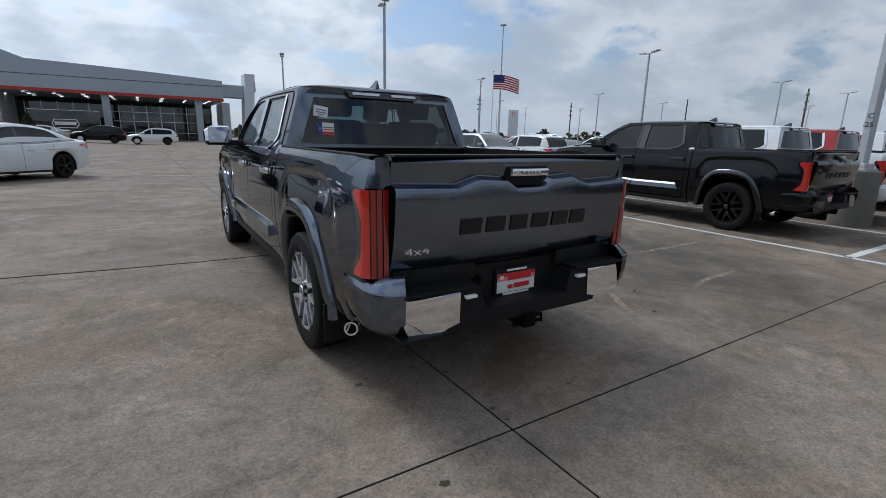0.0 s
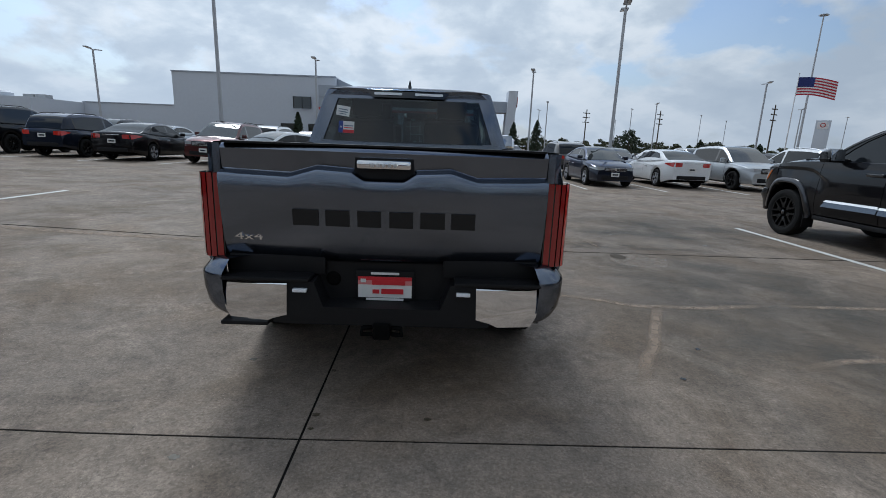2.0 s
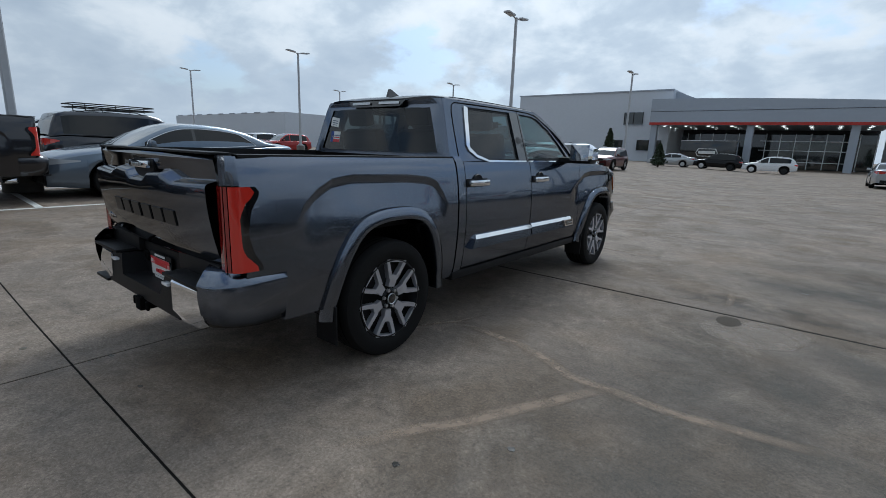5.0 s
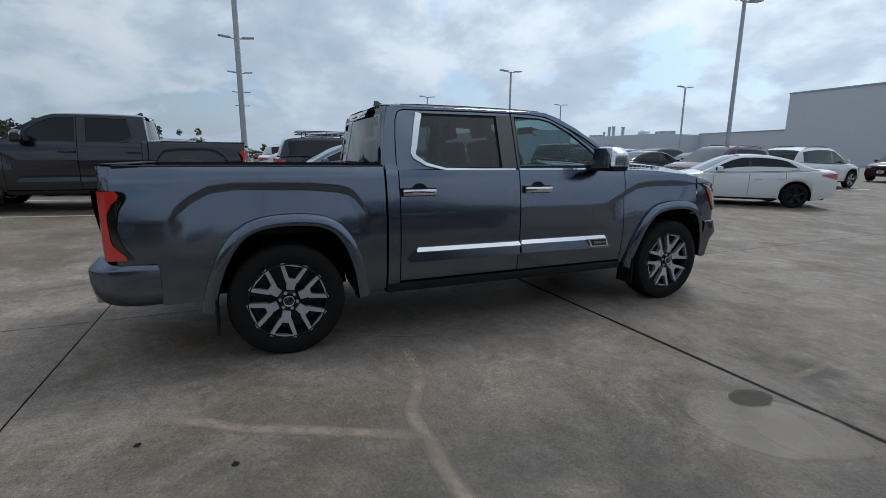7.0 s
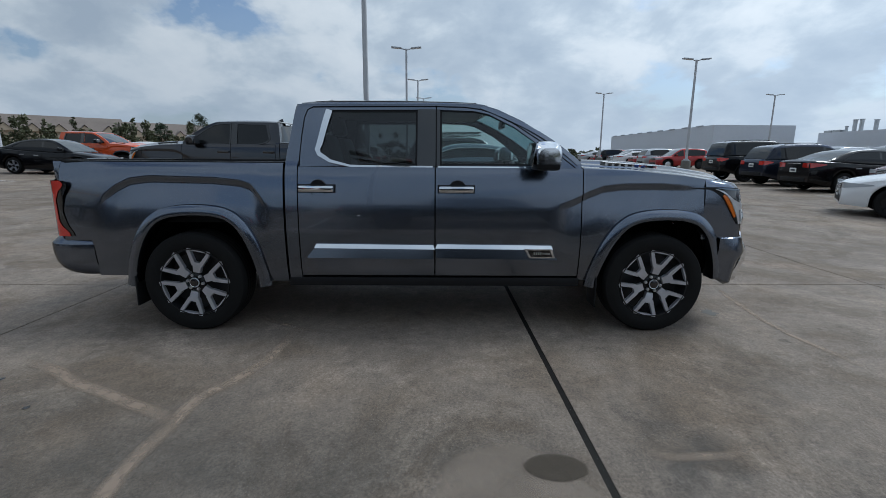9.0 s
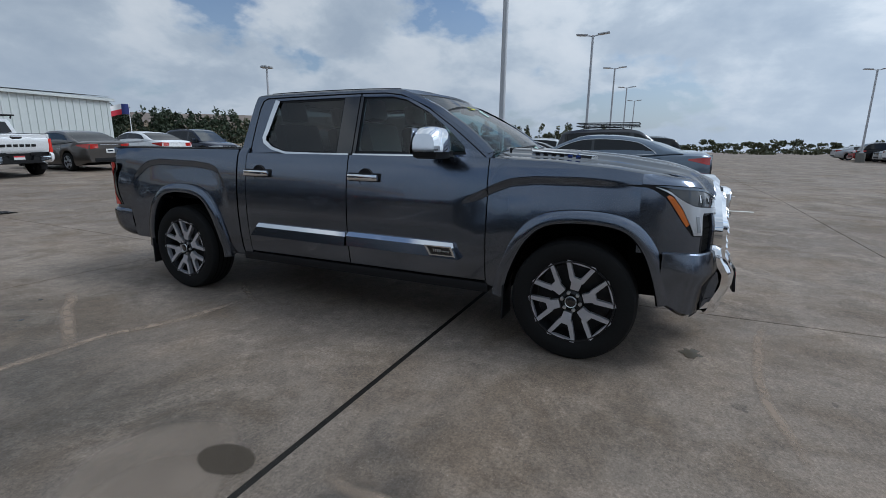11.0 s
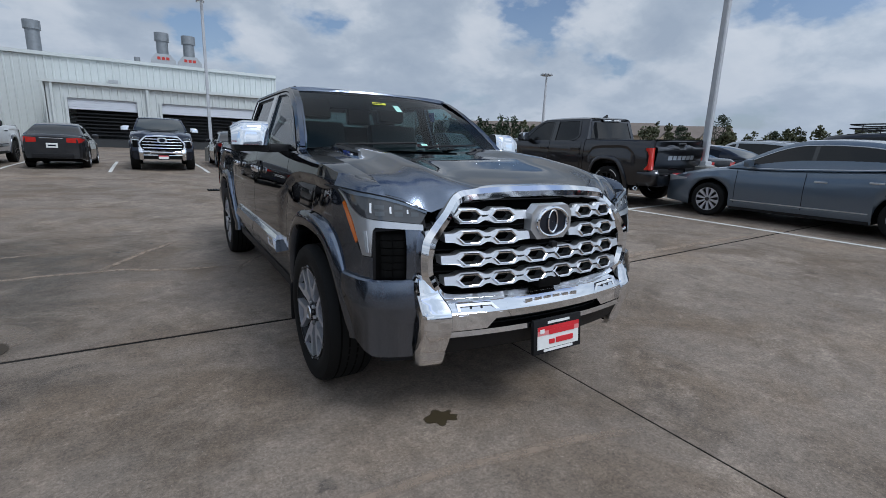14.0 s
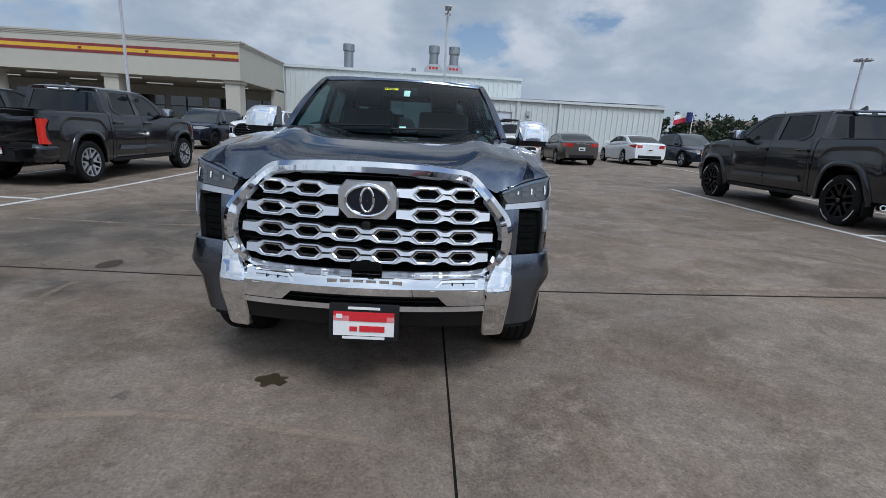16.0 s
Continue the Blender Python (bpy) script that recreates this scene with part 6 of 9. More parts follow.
        part("wheel_rim", tube_bm([mm @ Vector((0.185 * math.cos(2 * math.pi * k / 28), 0.185 * math.sin(2 * math.pi * k / 28), 0)) for k in range(28)], 0.015, 8, True), M_TRIM, sw)
        part("wheel_boss", box_bm((0, 0, 0), (0.20, 0.12, 0.04), 0.02, mm), M_TRIM, sw)
        P("rear_view_mirror", box_bm((0, 2.55, 1.70), (0.26, 0.03, 0.07), 0.01), M_TRIM)
        P("centre_console", box_bm((0, 2.35, 0.96), (0.24, 0.9, 0.20), 0.03), M_TRIM)
    return T


def plate_parts(pt, m, frame_on=False, near=True):
    """A dealer's plate: plain bars in place of all writing."""
    def flat(nm, x, z, w, h, d, mat):
        part(nm, box_bm((x, z, d), (w, h, 0.004), 0.0, m), mat, pt, smooth=0)
    if frame_on:
        part("plate_frame", box_bm((0, 0, -0.008), (0.330, 0.180, 0.022), 0.006, m), M_BLACK, pt)
    else:
        part("plate_frame", box_bm((0, 0, -0.004), (0.310, 0.165, 0.008), 0.003, m), M_BLACK, pt)
    flat("plate_field", 0, -0.006, 0.286, 0.115, 0.004, M_WHITE)
    flat("plate_band", 0, 0.042, 0.286, 0.020, 0.0062, M_PLRED)
    flat("plate_tint", 0, 0.020, 0.286, 0.024, 0.0062, M_PINK)
    if not near:
        return
    flat("plate_bar", 0.02, 0.020, 0.176, 0.024, 0.0084, M_PLRED)
    flat("plate_bar", -0.048, -0.030, 0.036, 0.022, 0.0084, M_PLRED)
    flat("plate_bar", 0.040, -0.028, 0.118, 0.028, 0.0084, M_PLRED)
    flat("plate_bar", -0.115, 0.030, 0.028, 0.020, 0.0090, M_WHITE)
    flat("plate_bar", 0, 0.070, 0.150, 0.012, 0.006, M_WHITE)
    flat("plate_bar", 0, -0.073, 0.200, 0.012, 0.006, M_WHITE)

# ---------------------------------------------------------------- other vehicles
# Built facing +y, the middle of the wheelbase at y = 0, wheels on z = 0.
KINDS = {
    # length, width, height, wheelbase, front overhang, tyre radius
    "sedan": dict(L=4.85, W=1.84, wb=2.80, fo=0.95, r=0.335, sill=0.20,
                  top=[(-2.5, 1.00), (-2.44, 1.055), (-2.30, 1.075), (-1.9, 1.075), (-1.5, 1.045), (-0.6, 0.985), (0.6, 0.945), (1.0, 0.955), (1.5, 0.905), (2.0, 0.81), (2.25, 0.72), (2.36, 0.62)],
                  roof=[(-1.98, 1.075), (-1.70, 1.175), (-1.35, 1.315), (-1.05, 1.395), (-0.70, 1.445), (-0.3, 1.462), (0.0, 1.452), (0.25, 1.405), (0.55, 1.285), (0.85, 1.13), (1.15, 0.965)],
                  rear=-1.02, front=0.10, pil=[-0.17, -0.11], cp=-1.12),
    "suv": dict(L=4.65, W=1.88, wb=2.70, fo=0.93, r=0.365, sill=0.27,
                top=[(-2.38, 0.90), (-2.3, 1.05), (-2.0, 1.10), (-0.6, 1.06), (0.7, 1.04), (1.1, 1.06), (1.6, 1.00), (2.0, 0.92), (2.2, 0.82), (2.28, 0.70)],
                roof=[(-2.26, 1.08), (-2.12, 1.35), (-1.95, 1.54), (-1.6, 1.63), (-0.8, 1.68), (-0.2, 1.68), (0.15, 1.64), (0.5, 1.48), (0.85, 1.25), (1.12, 1.07)],
                rear=-1.93, front=0.12, pil=[-0.06, 0.04], cp=-1.72, racks=True),
    "offroad": dict(L=4.83, W=1.92, wb=2.79, fo=0.93, r=0.39, sill=0.36,
                    top=[(-2.45, 0.95), (-2.4, 1.08), (-2.0, 1.14), (-0.6, 1.12), (0.7, 1.10), (1.1, 1.12), (1.7, 1.08), (2.1, 1.02), (2.28, 0.92), (2.33, 0.75)],
                    roof=[(-2.38, 1.12), (-2.28, 1.45), (-2.18, 1.66), (-1.9, 1.73), (-0.8, 1.77), (-0.1, 1.76), (0.2, 1.71), (0.5, 1.52), (0.75, 1.31), (0.95, 1.13)],
                    rear=-2.17, front=0.16, pil=[-0.06, 0.06], cp=-1.5, racks=True),
}


def interp(y, pts):
    """A smooth line through the points of a profile."""
    n = len(pts)
    if y <= pts[0][0]:
        return pts[0][1]
    if y >= pts[-1][0]:
        return pts[-1][1]
    k = max(i for i in range(n - 1) if pts[i][0] <= y)
    (x0, z0), (x1, z1) = pts[k], pts[k + 1]
    d = (z1 - z0) / (x1 - x0)

    def slope(i):
        if i in (0, n - 1):
            return d
        a = (pts[i][1] - pts[i - 1][1]) / (pts[i][0] - pts[i - 1][0])
        b = (pts[i + 1][1] - pts[i][1]) / (pts[i + 1][0] - pts[i][0])
        return 0.0 if a * b <= 0 else 2 * a * b / (a + b)
    h, t = x1 - x0, (y - x0) / (x1 - x0)
    return (z0 * (1 + 2 * t) * (1 - t) ** 2 + z1 * t * t * (3 - 2 * t) + h * (slope(k) * t * (1 - t) ** 2 - slope(k + 1) * t * t * (1 - t)))


def simple_wheel(parent, r, width, rim, mat, s):
    w = width / 2
    part("tyre", lathe_bm([(-w * s, rim), (-w * s, r * 0.92), (-w * 0.7 * s, r), (w * 0.7 * s, r), (w * s, r * 0.92), (w * s, rim), (w * 0.8 * s, rim - 0.005)], 28), M_RUBBER, parent)
    bm = lathe_bm([(w * 0.85 * s, rim), (w * 0.35 * s, rim * 0.90), (w * 0.30 * s, 0.03), (w * 0.30 * s, 0.001)], 24)
    for f in bm.faces:
        f.material_index = 1
    for k in range(5):
        a = 2 * math.pi * k / 5 + 0.3
        add_box(bm, (w * 0.72 * s, 0, rim * 0.52), (0.03, rim * 0.30, rim * 0.92), 0.0, Matrix.Rotation(a, 4, 'X'))
    part("rim", bm, [mat, M_DARKALLOY if mat is not M_BLKALLOY else M_BLKALLOY], parent, smooth=0)


def build_car(name, label, paint_m, kind, wheel="five", wheel_mat=None, scale=(1, 1, 1), category="car", lod=0, group="", glass_m=None, plate=True, rack=False, grille="dark"):
    K = KINDS[kind]
    T = thing(name, label, category, group)
    sx, sy, sz = scale
    L, W, wb, r = K["L"] * sy, K["W"] * sx, K["wb"] * sy, K["r"]
    yf = wb / 2 + K["fo"] * sy
    yr = yf - L
    top = [(p[0] * sy, p[1] * sz) for p in K["top"]]
    roof = [(p[0] * sy, p[1] * sz) for p in K["roof"]]
    P = lambda nm, bm, m, lab="", sm=32: part(nm, bm, m, T, lab, sm)
    ARC = r + 0.075
    sill = K["sill"]
    gm = glass_m or M_PRIV

    def plan(y):
        e = min((y - yr) / 0.75, 1.0)
        f = min((yf - y) / 0.95, 1.0)
        return (0.80 + 0.20 * math.sin(max(0, e) * math.pi / 2) ** 0.8) * (0.76 + 0.24 * math.sin(max(0, f) * math.pi / 2) ** 0.8)

    def bottom(y):
        b = sill + 0.10 * smoothstep(yf - 0.7, yf, y) * 0.3 + 0.14 * smoothstep(yr + 0.7, yr, y)
        for c in (-wb / 2, wb / 2):
            d = abs(y - c)
            if d < ARC:
                b = max(b, r + math.sqrt(ARC * ARC - d * d))
        return b

    FR = [(0.0, 0.945), (0.12, 0.975), (0.32, 0.992), (0.58, 1.0), (0.80, 0.992), (1.0, 0.972)]

    def station(y):
        w, zt, zb = W / 2 * plan(y), interp(y, top), bottom(y)
        zs = zt - 0.13
        zb = min(zb, zs - 0.03)
        out = [(w * q, zb + (zs - zb) * f) for f, q in FR]
        out += [(w * 0.945, zt - 0.055), (w * 0.88, zt - 0.015), (w * 0.6, zt + 0.010), (w * 0.25, zt + 0.020)]
        return out

    ys = sorted(set([yr, yr + 0.03, yr + 0.09, yr + 0.2, yr + 0.35, yf - 0.35, yf - 0.2, yf - 0.09, yf - 0.03, yf] + [yr + L * k / 26 for k in range(27)] +
                    [c + ARC * t for c in (-wb / 2, wb / 2) for t in (-1.001, -0.999, -0.97, -0.9, -0.8, -0.65, -0.45, -0.2, 0, 0.2, 0.45, 0.65, 0.8, 0.9, 0.97, 0.999, 1.001)]))
    bm = bmesh.new()
    rows = []
    for y in ys:
        st = station(y)
        rows.append([(x, y, z) for x, z in st] + [(-x, y, z) for x, z in reversed(st)])
    vs = add_grid(bm, rows)
    bm.faces.new(vs[0])
    bm.faces.new(list(reversed(vs[-1])))
    P("body", bm, paint_m)
    un = bmesh.new()
    add_box(un, (0, (yf + yr) / 2, sill + 0.16), (W * 0.80, L - 0.5, 0.26), 0.03)
    if lod == 2:
        add_box(un, (0, 0, r + 0.22), (W * 0.82, wb + 2 * ARC, 0.42), 0.0)
    P("underside", un, M_VOID)

    def side_x(y, z):
        w, zt, zb = W / 2 * plan(y), interp(y, top), min(bottom(y), interp(y, top) - 0.16)
        zs = zt - 0.13
        return w * lerp((z - zb) / max(0.05, zs - zb), [p[0] for p in FR] + [1.4], [p[1] for p in FR] + [0.945])

    # wheel wells, arches, wheels
    for s in (1, -1):
        for c in (-wb / 2, wb / 2):
            well = bmesh.new()
            arc = [(c + ARC * math.cos(a), r + ARC * math.sin(a)) for a in [math.pi * k / 12 for k in range(13)]]
            arc = [(arc[0][0], sill)] + arc + [(arc[-1][0], sill)]
            add_grid(well, [[(s * W * 0.47, a, b), (s * W * 0.28, a, b)] for a, b in arc])
            add_sheet(well, [arc], lambda p, q: (s * W * 0.285, p, q))
            if lod < 2:
                P("wheel_well", well, M_VOID)
            if kind != "sedan":
                lip = bmesh.new()
                rws = []
                for k in range(15):
                    a = math.pi * (k / 14) * 1.10 - 0.157
                    ca, sa = math.cos(a), math.sin(a)
                    rws.append([(s * (side_x(c + q * ca, r + q * sa) + o), c + q * ca, r + q * sa) for q, o in ((ARC + 0.055, -0.004), (ARC + 0.05, 0.014), (ARC + 0.0, 0.014), (ARC - 0.005, -0.04))])
                add_grid(lip, rws)
                P("wheel_arch", lip, M_BLACK)
            if lod == 2:
                w2 = bmesh.new()
                add_lathe(w2, [(-0.1 * s, r * 0.6), (-0.1 * s, r * 0.93), (-0.07 * s, r), (0.07 * s, r), (0.1 * s, r * 0.93), (0.1 * s, r * 0.66)], 20)
                wh = part("wheel", w2, M_RUBBER, T)
                wh.location = (s * (W / 2 - 0.115), c, r)
                w3 = bmesh.new()
                add_lathe(w3, [(0.085 * s, r * 0.66), (0.04 * s, r * 0.60), (0.06 * s, r * 0.15), (0.06 * s, 0.001)], 15)
                part("rim", w3, M_SATIN if c > 0 or kind == "sedan" else M_DARKALLOY, wh)
                continue
            wh = new("wheel")
            wh.parent = T
            wh.location = (s * (W / 2 - 0.115), c, r)
            if lod:
                simple_wheel(wh, r, 0.215, r * 0.66, wheel_mat or M_SATIN, s)
            else:
                wheel_parts(wh, r, 0.22, r * 0.68, wheel_mat or M_MACH, M_DARKALLOY, wheel, s, False, False)
        if lod < 2:
            P("sill_trim", box_bm((s * (W / 2 * 0.935), 0, sill + 0.03), (0.05, wb - 2 * ARC - 0.04, 0.08), 0.015), M_BLACK)

    # cabin
    ya = [p[0] for p in roof]
    y0, y1 = ya[0], ya[-1]
    rear, front = K["rear"] * sy, K["front"] * sy
    pil = [p * sy for p in K["pil"]]
    cpil = K["cp"] * sy
    cy = sorted(set(ya + [rear, front, cpil] + pil + [y0 + (y1 - y0) * k / (34 if lod < 2 else 22) for k in range(35 if lod < 2 else 23)]))

    def cab(y):
        zt, zr = interp(y, top) - 0.012, interp(y, roof)
        zr = max(zr, zt + 0.012)
        hgt = zr - zt
        wbm = W / 2 * plan(y) * 0.90
        lean = 0.40 if kind == "sedan" else 0.27
        xs = lambda z: wbm - (z - zt) * lean
        zc = zr - min(0.055, hgt * 0.35)
        zp = zr - min(0.105, hgt * 0.55)
        return [(wbm, zt), (xs(zt + 0.01), zt + min(0.03, hgt * 0.2)), (xs(zp), zp), (xs(zc) - 0.012, zc), (xs(zc) - 0.07, zr - min(0.012, hgt * 0.1)), (xs(zc) * 0.55, zr + 0.006), (0.0, zr + 0.012)]

    groups = {}

    def quad(key, pts):
        groups.setdefault(key, bmesh.new())
        b = groups[key]
        b.faces.new([b.verts.new(p) for p in pts])

    for ya_, yb_ in zip(cy, cy[1:]):
        A, B = cab(ya_), cab(yb_)
        m = (ya_ + yb_) / 2
        for s in (1, -1):
            for i in range(6):
                pts = [(s * A[i][0], ya_, A[i][1]), (s * A[i + 1][0], ya_, A[i + 1][1]), (s * B[i + 1][0], yb_, B[i + 1][1]), (s * B[i][0], yb_, B[i][1])]
                if i == 1:
                    if kind == "sedan" and lod < 2:
                        key = ("pillar", 0)
                    elif m > pil[1]:
                        key = ("front_side_window", s) if m < y1 - 0.28 * sy else ("pillar", 0)
                    elif m > pil[0]:
                        key = ("door_pillar", s) if lod < 2 else ("pillar", 0)
                    elif m > cpil:
                        key = ("rear_side_window", s)
                    else:
                        key = ("pillar", 0) if kind == "sedan" or m < rear + 0.12 else ("quarter_window", s)
                elif i in (0, 2, 3):
                    key = ("pillar", 0)
                else:
                    key = ("windscreen", 0) if m > front else ("rear_window", 0) if m < rear else ("roof", 0)
                quad(key, pts)
    for (nm, s), b in groups.items():
        bmesh.ops.remove_doubles(b, verts=b.verts, dist=1e-5)
        mt = {"windscreen": M_WSFAR, "pillar": paint_m, "roof": paint_m, "door_pillar": M_GLOSSBLK}.get(nm, gm)
        P(nm, b, mt, sm=40)
    if kind == "sedan" and lod < 2:
        # side glass that follows the roof and comes to a rounded end behind, in a bright surround
        ye, yn = cpil - 0.34 * sy, y1 - 0.34 * sy

        def glass_z(y):
            lo = interp(y, top) + 0.012
            hi = max(lo, interp(y, roof) - 0.088 * sz)
            if y < cpil:
                hi = lo + (hi - lo) * math.sqrt(max(0.0, (y - ye) / (cpil - ye)))
            return lo, hi

        def on_cab(y, z, out):
            zt = interp(y, top) - 0.012
            return W / 2 * plan(y) * 0.90 - (z - zt) * 0.40 + out
        for s in (1, -1):
            for nm, ya_, yb_, mt in (("rear_side_window", ye, pil[0], gm), ("door_pillar", pil[0], pil[1], M_GLOSSBLK), ("front_side_window", pil[1], yn, gm)):
                rws = []
                for k in range(15):
                    y = ya_ + (yb_ - ya_) * k / 14
                    lo, hi = glass_z(y)
                    rws.append([(s * on_cab(y, lo + (hi - lo) * q / 5, 0.005), y, lo + (hi - lo) * q / 5) for q in range(6)])
                P(nm, grid_bm(rws), mt)
            yy = [ye + (yn - ye) * k / 30 for k in range(31)]
            loop = [(s * on_cab(y, glass_z(y)[0], 0.007), y, glass_z(y)[0]) for y in yy] + [(s * on_cab(y, glass_z(y)[1], 0.007), y, glass_z(y)[1]) for y in reversed(yy[1:-1])]
            P("window_surround", tube_bm(loop, 0.010 if paint_m is M_BLUEGREY else 0.006, 5, True), M_SATIN if paint_m is M_BLUEGREY else M_BLACK, "", 60)
            if paint_m is M_BLUEGREY:
                P("lower_strip", tube_bm([(s * (side_x(y, sill + 0.17) + 0.003), y, sill + 0.17) for y in [-wb / 2 + ARC + 0.05 + (wb - 2 * ARC - 0.1) * k / 10 for k in range(11)]], 0.011, 5), M_SATIN, "bright strip along the sill")
                P("bumper_strip", tube_bm([(s * (side_x(y, 0.66) + 0.004), y, 0.66) for y in [yr + 0.06 + 0.60 * k / 8 for k in range(9)]], 0.010, 5), M_SATIN, "bright strip on the bumper")
                P("filler_flap", lathe_bm([(side_x(-wb / 2 - 0.12, 0.93) * s + 0.004 * s, 0.001), (side_x(-wb / 2 - 0.12, 0.93) * s + 0.004 * s, 0.085), (side_x(-wb / 2 - 0.12, 0.93) * s - 0.006 * s, 0.088)], 24, (0, -wb / 2 - 0.12, 0.93)), paint_m)
    # bright or black line under the glass
    for s in (1, -1):
        pts = [(s * (cab(y)[0][0] + 0.004), y, cab(y)[0][1] + 0.016) for y in cy if cpil - 0.2 < y < y1 - 0.15]
        if lod < 2 and kind != "sedan":
            P("window_strip", tube_bm(pts, 0.009, 5), M_SATIN if kind == "sedan" else M_BLACK)
        # door cuts
        for yy in (K["pil"][0] * sy + 0.05, -wb / 2 + ARC * 0.72, wb / 2 - ARC - 0.10) if not lod else ():
            zt = interp(yy, top) - 0.04
            zz = [sill + 0.12 + (zt - sill - 0.12) * k / 8 for k in range(9)]
            zz = [z for z in zz if z > bottom(yy) + 0.02]
            if len(zz) > 2:
                rws = [[(s * (side_x(yy, z) + 0.002), yy - 0.005, z), (s * (side_x(yy, z) + 0.002), yy + 0.005, z)] for z in zz]
                P("door_gap", grid_bm(rws), M_VOID, sm=0)
        for yy in (K["pil"][0] * sy - 0.18, -wb / 2 + ARC * 0.9 + 0.05) if not lod else ():
            zt = interp(yy, top) - 0.19
            P("door_handle", box_bm((s * (side_x(yy, zt) + 0.012), yy, zt), (0.026, 0.19, 0.030), 0.008), M_SATIN if kind == "sedan" else paint_m)
        my = y1 - 0.42 * sy
        mir = bmesh.new()
        add_box(mir, (s * (W / 2 * 0.97 + 0.06), my, interp(my, top) + 0.10), (0.20, 0.11, 0.14), 0.04)
        P("wing_mirror", mir, paint_m)
        # lamps, wrapping round the corners
        zf = interp(yf - 0.35, top) - 0.10

        def lamp(nm, ya_, yb_, za, zb_, mat, face_y, xin):
            b = bmesh.new()
            rws = []
            for k in range(9):
                y = ya_ + (yb_ - ya_) * k / 8
                h = 1 - k / 8
                z0, z1 = za + (zb_ - za) * 0.60 * h, zb_ - (zb_ - za) * 0.22 * h
                rws.append([(s * (side_x(y, z) + 0.006), y, z) for z in (z0, (z0 + z1) / 2, z1)])
            xe = side_x(yb_, (za + zb_) / 2)
            sg = 1 if face_y > 0 else -1
            for k in range(1, 5):
                x = xe + (xin - xe) * k / 4
                rws.append([(s * x, face_y + sg * 0.006, z) for z in (za + 0.02 * k / 4, (za + zb_) / 2, zb_ - 0.02 * k / 4)])
            add_grid(b, rws)
            P(nm, b, mat)
        lamp("headlamp", yf - 0.52, yf - 0.015, zf - 0.10, zf + 0.03, M_CLEAR, yf, W * 0.24)
        zr_ = interp(yr + 0.25, top) - 0.10
        if kind == "sedan":
            lamp("tail_lamp", yr + 0.46, yr + 0.015, zr_ - 0.155, zr_ + 0.02, M_TAIL, yr, W * 0.22)
        else:
            lamp("tail_lamp", yr + 0.30, yr + 0.015, zr_ - 0.16, zr_ + 0.02, M_RED, yr, W * 0.24)
    # front and rear faces
    gz = interp(yf - 0.3, top) - 0.14
    if grille != "none":
        P("grille", box_bm((0, yf + 0.002, gz - 0.01), (W * 0.46, 0.02, 0.13 if kind == "sedan" else 0.20), 0.01), M_GLOSSBLK)
        for k in range(3 if not lod else 0):
            P("grille_bar", box_bm((0, yf + 0.012, gz - 0.05 + 0.045 * k), (W * 0.44, 0.012, 0.010), 0.003), M_SATIN)
        if lod < 2:
            P("emblem", lathe_bm([(yf + 0.01, 0.045), (yf + 0.022, 0.04), (yf + 0.022, 0.001)], 16, (0, 0, gz), 'y'), M_CHROME)
    P("lower_intake", box_bm((0, yf - 0.002, sill + 0.16), (W * 0.56, 0.02, 0.15), 0.01), M_BLACK)
    P("rear_valance", box_bm((0, yr + 0.0, sill + 0.22), (W * 0.62, 0.03, 0.14), 0.01), M_BLACK)
    if plate:
        for yy, zz, sg in ((yf + 0.014, sill + 0.27, 1), (yr - 0.010, interp(yr + 0.2, top) - (0.34 if kind == "sedan" else 0.26), -1)):
            P("number_plate", box_bm((0, yy, zz), (0.30, 0.008, 0.15), 0.002), M_WHITE, "pale plate with plain dark bars")
            P("plate_bar", box_bm((0, yy + sg * 0.005, zz), (0.20, 0.004, 0.05)), M_DARKBLUE)
    if kind == "sedan" and not lod:
        P("boot_strip", box_bm((0, yr + 0.004, interp(yr + 0.2, top) - 0.11), (W * 0.34, 0.014, 0.018), 0.004), M_CHROME)
    if K.get("racks"):
        for s in (1, -1):
            pts = [(s * (cab(y)[4][0] - 0.01), y, cab(y)[4][1] + (0.045 if -1.6 * sy < y < -0.25 * sy else 0.0)) for y in [(-1.75 + 0.13 * k) * sy for k in range(14)]]
            P("roof_rail", tube_bm(pts, 0.014, 6), M_BLACK if not lod else M_SATIN)
    if rack:
        rk = new("roof_basket")
        rk.parent = T
        zr = interp(-0.9, roof) + 0.10
        for zz in (zr, zr + 0.09):
            pts = [(x, y, zz + (0.0)) for x, y in ((-0.52, -1.75), (0.52, -1.75), (0.58, -1.6), (0.58, 0.0), (0.5, 0.18), (-0.5, 0.18), (-0.58, 0.0), (-0.58, -1.6))]
            part("basket_rail", tube_bm(pts, 0.017, 6, True), M_BLACK, rk)
        for k in range(9):
            y = -1.6 + 0.2 * k
            part("basket_slat", tube_bm([(-0.57, y, zr), (0.57, y, zr)], 0.012, 5), M_BLACK, rk)
        for x in (-0.57, 0.57):
            for y in (-1.5, -0.8, -0.1):
                part("basket_post", tube_bm([(x, y, zr + 0.09), (x, y, zr - 0.08)], 0.012, 5), M_BLACK, rk)
    return T


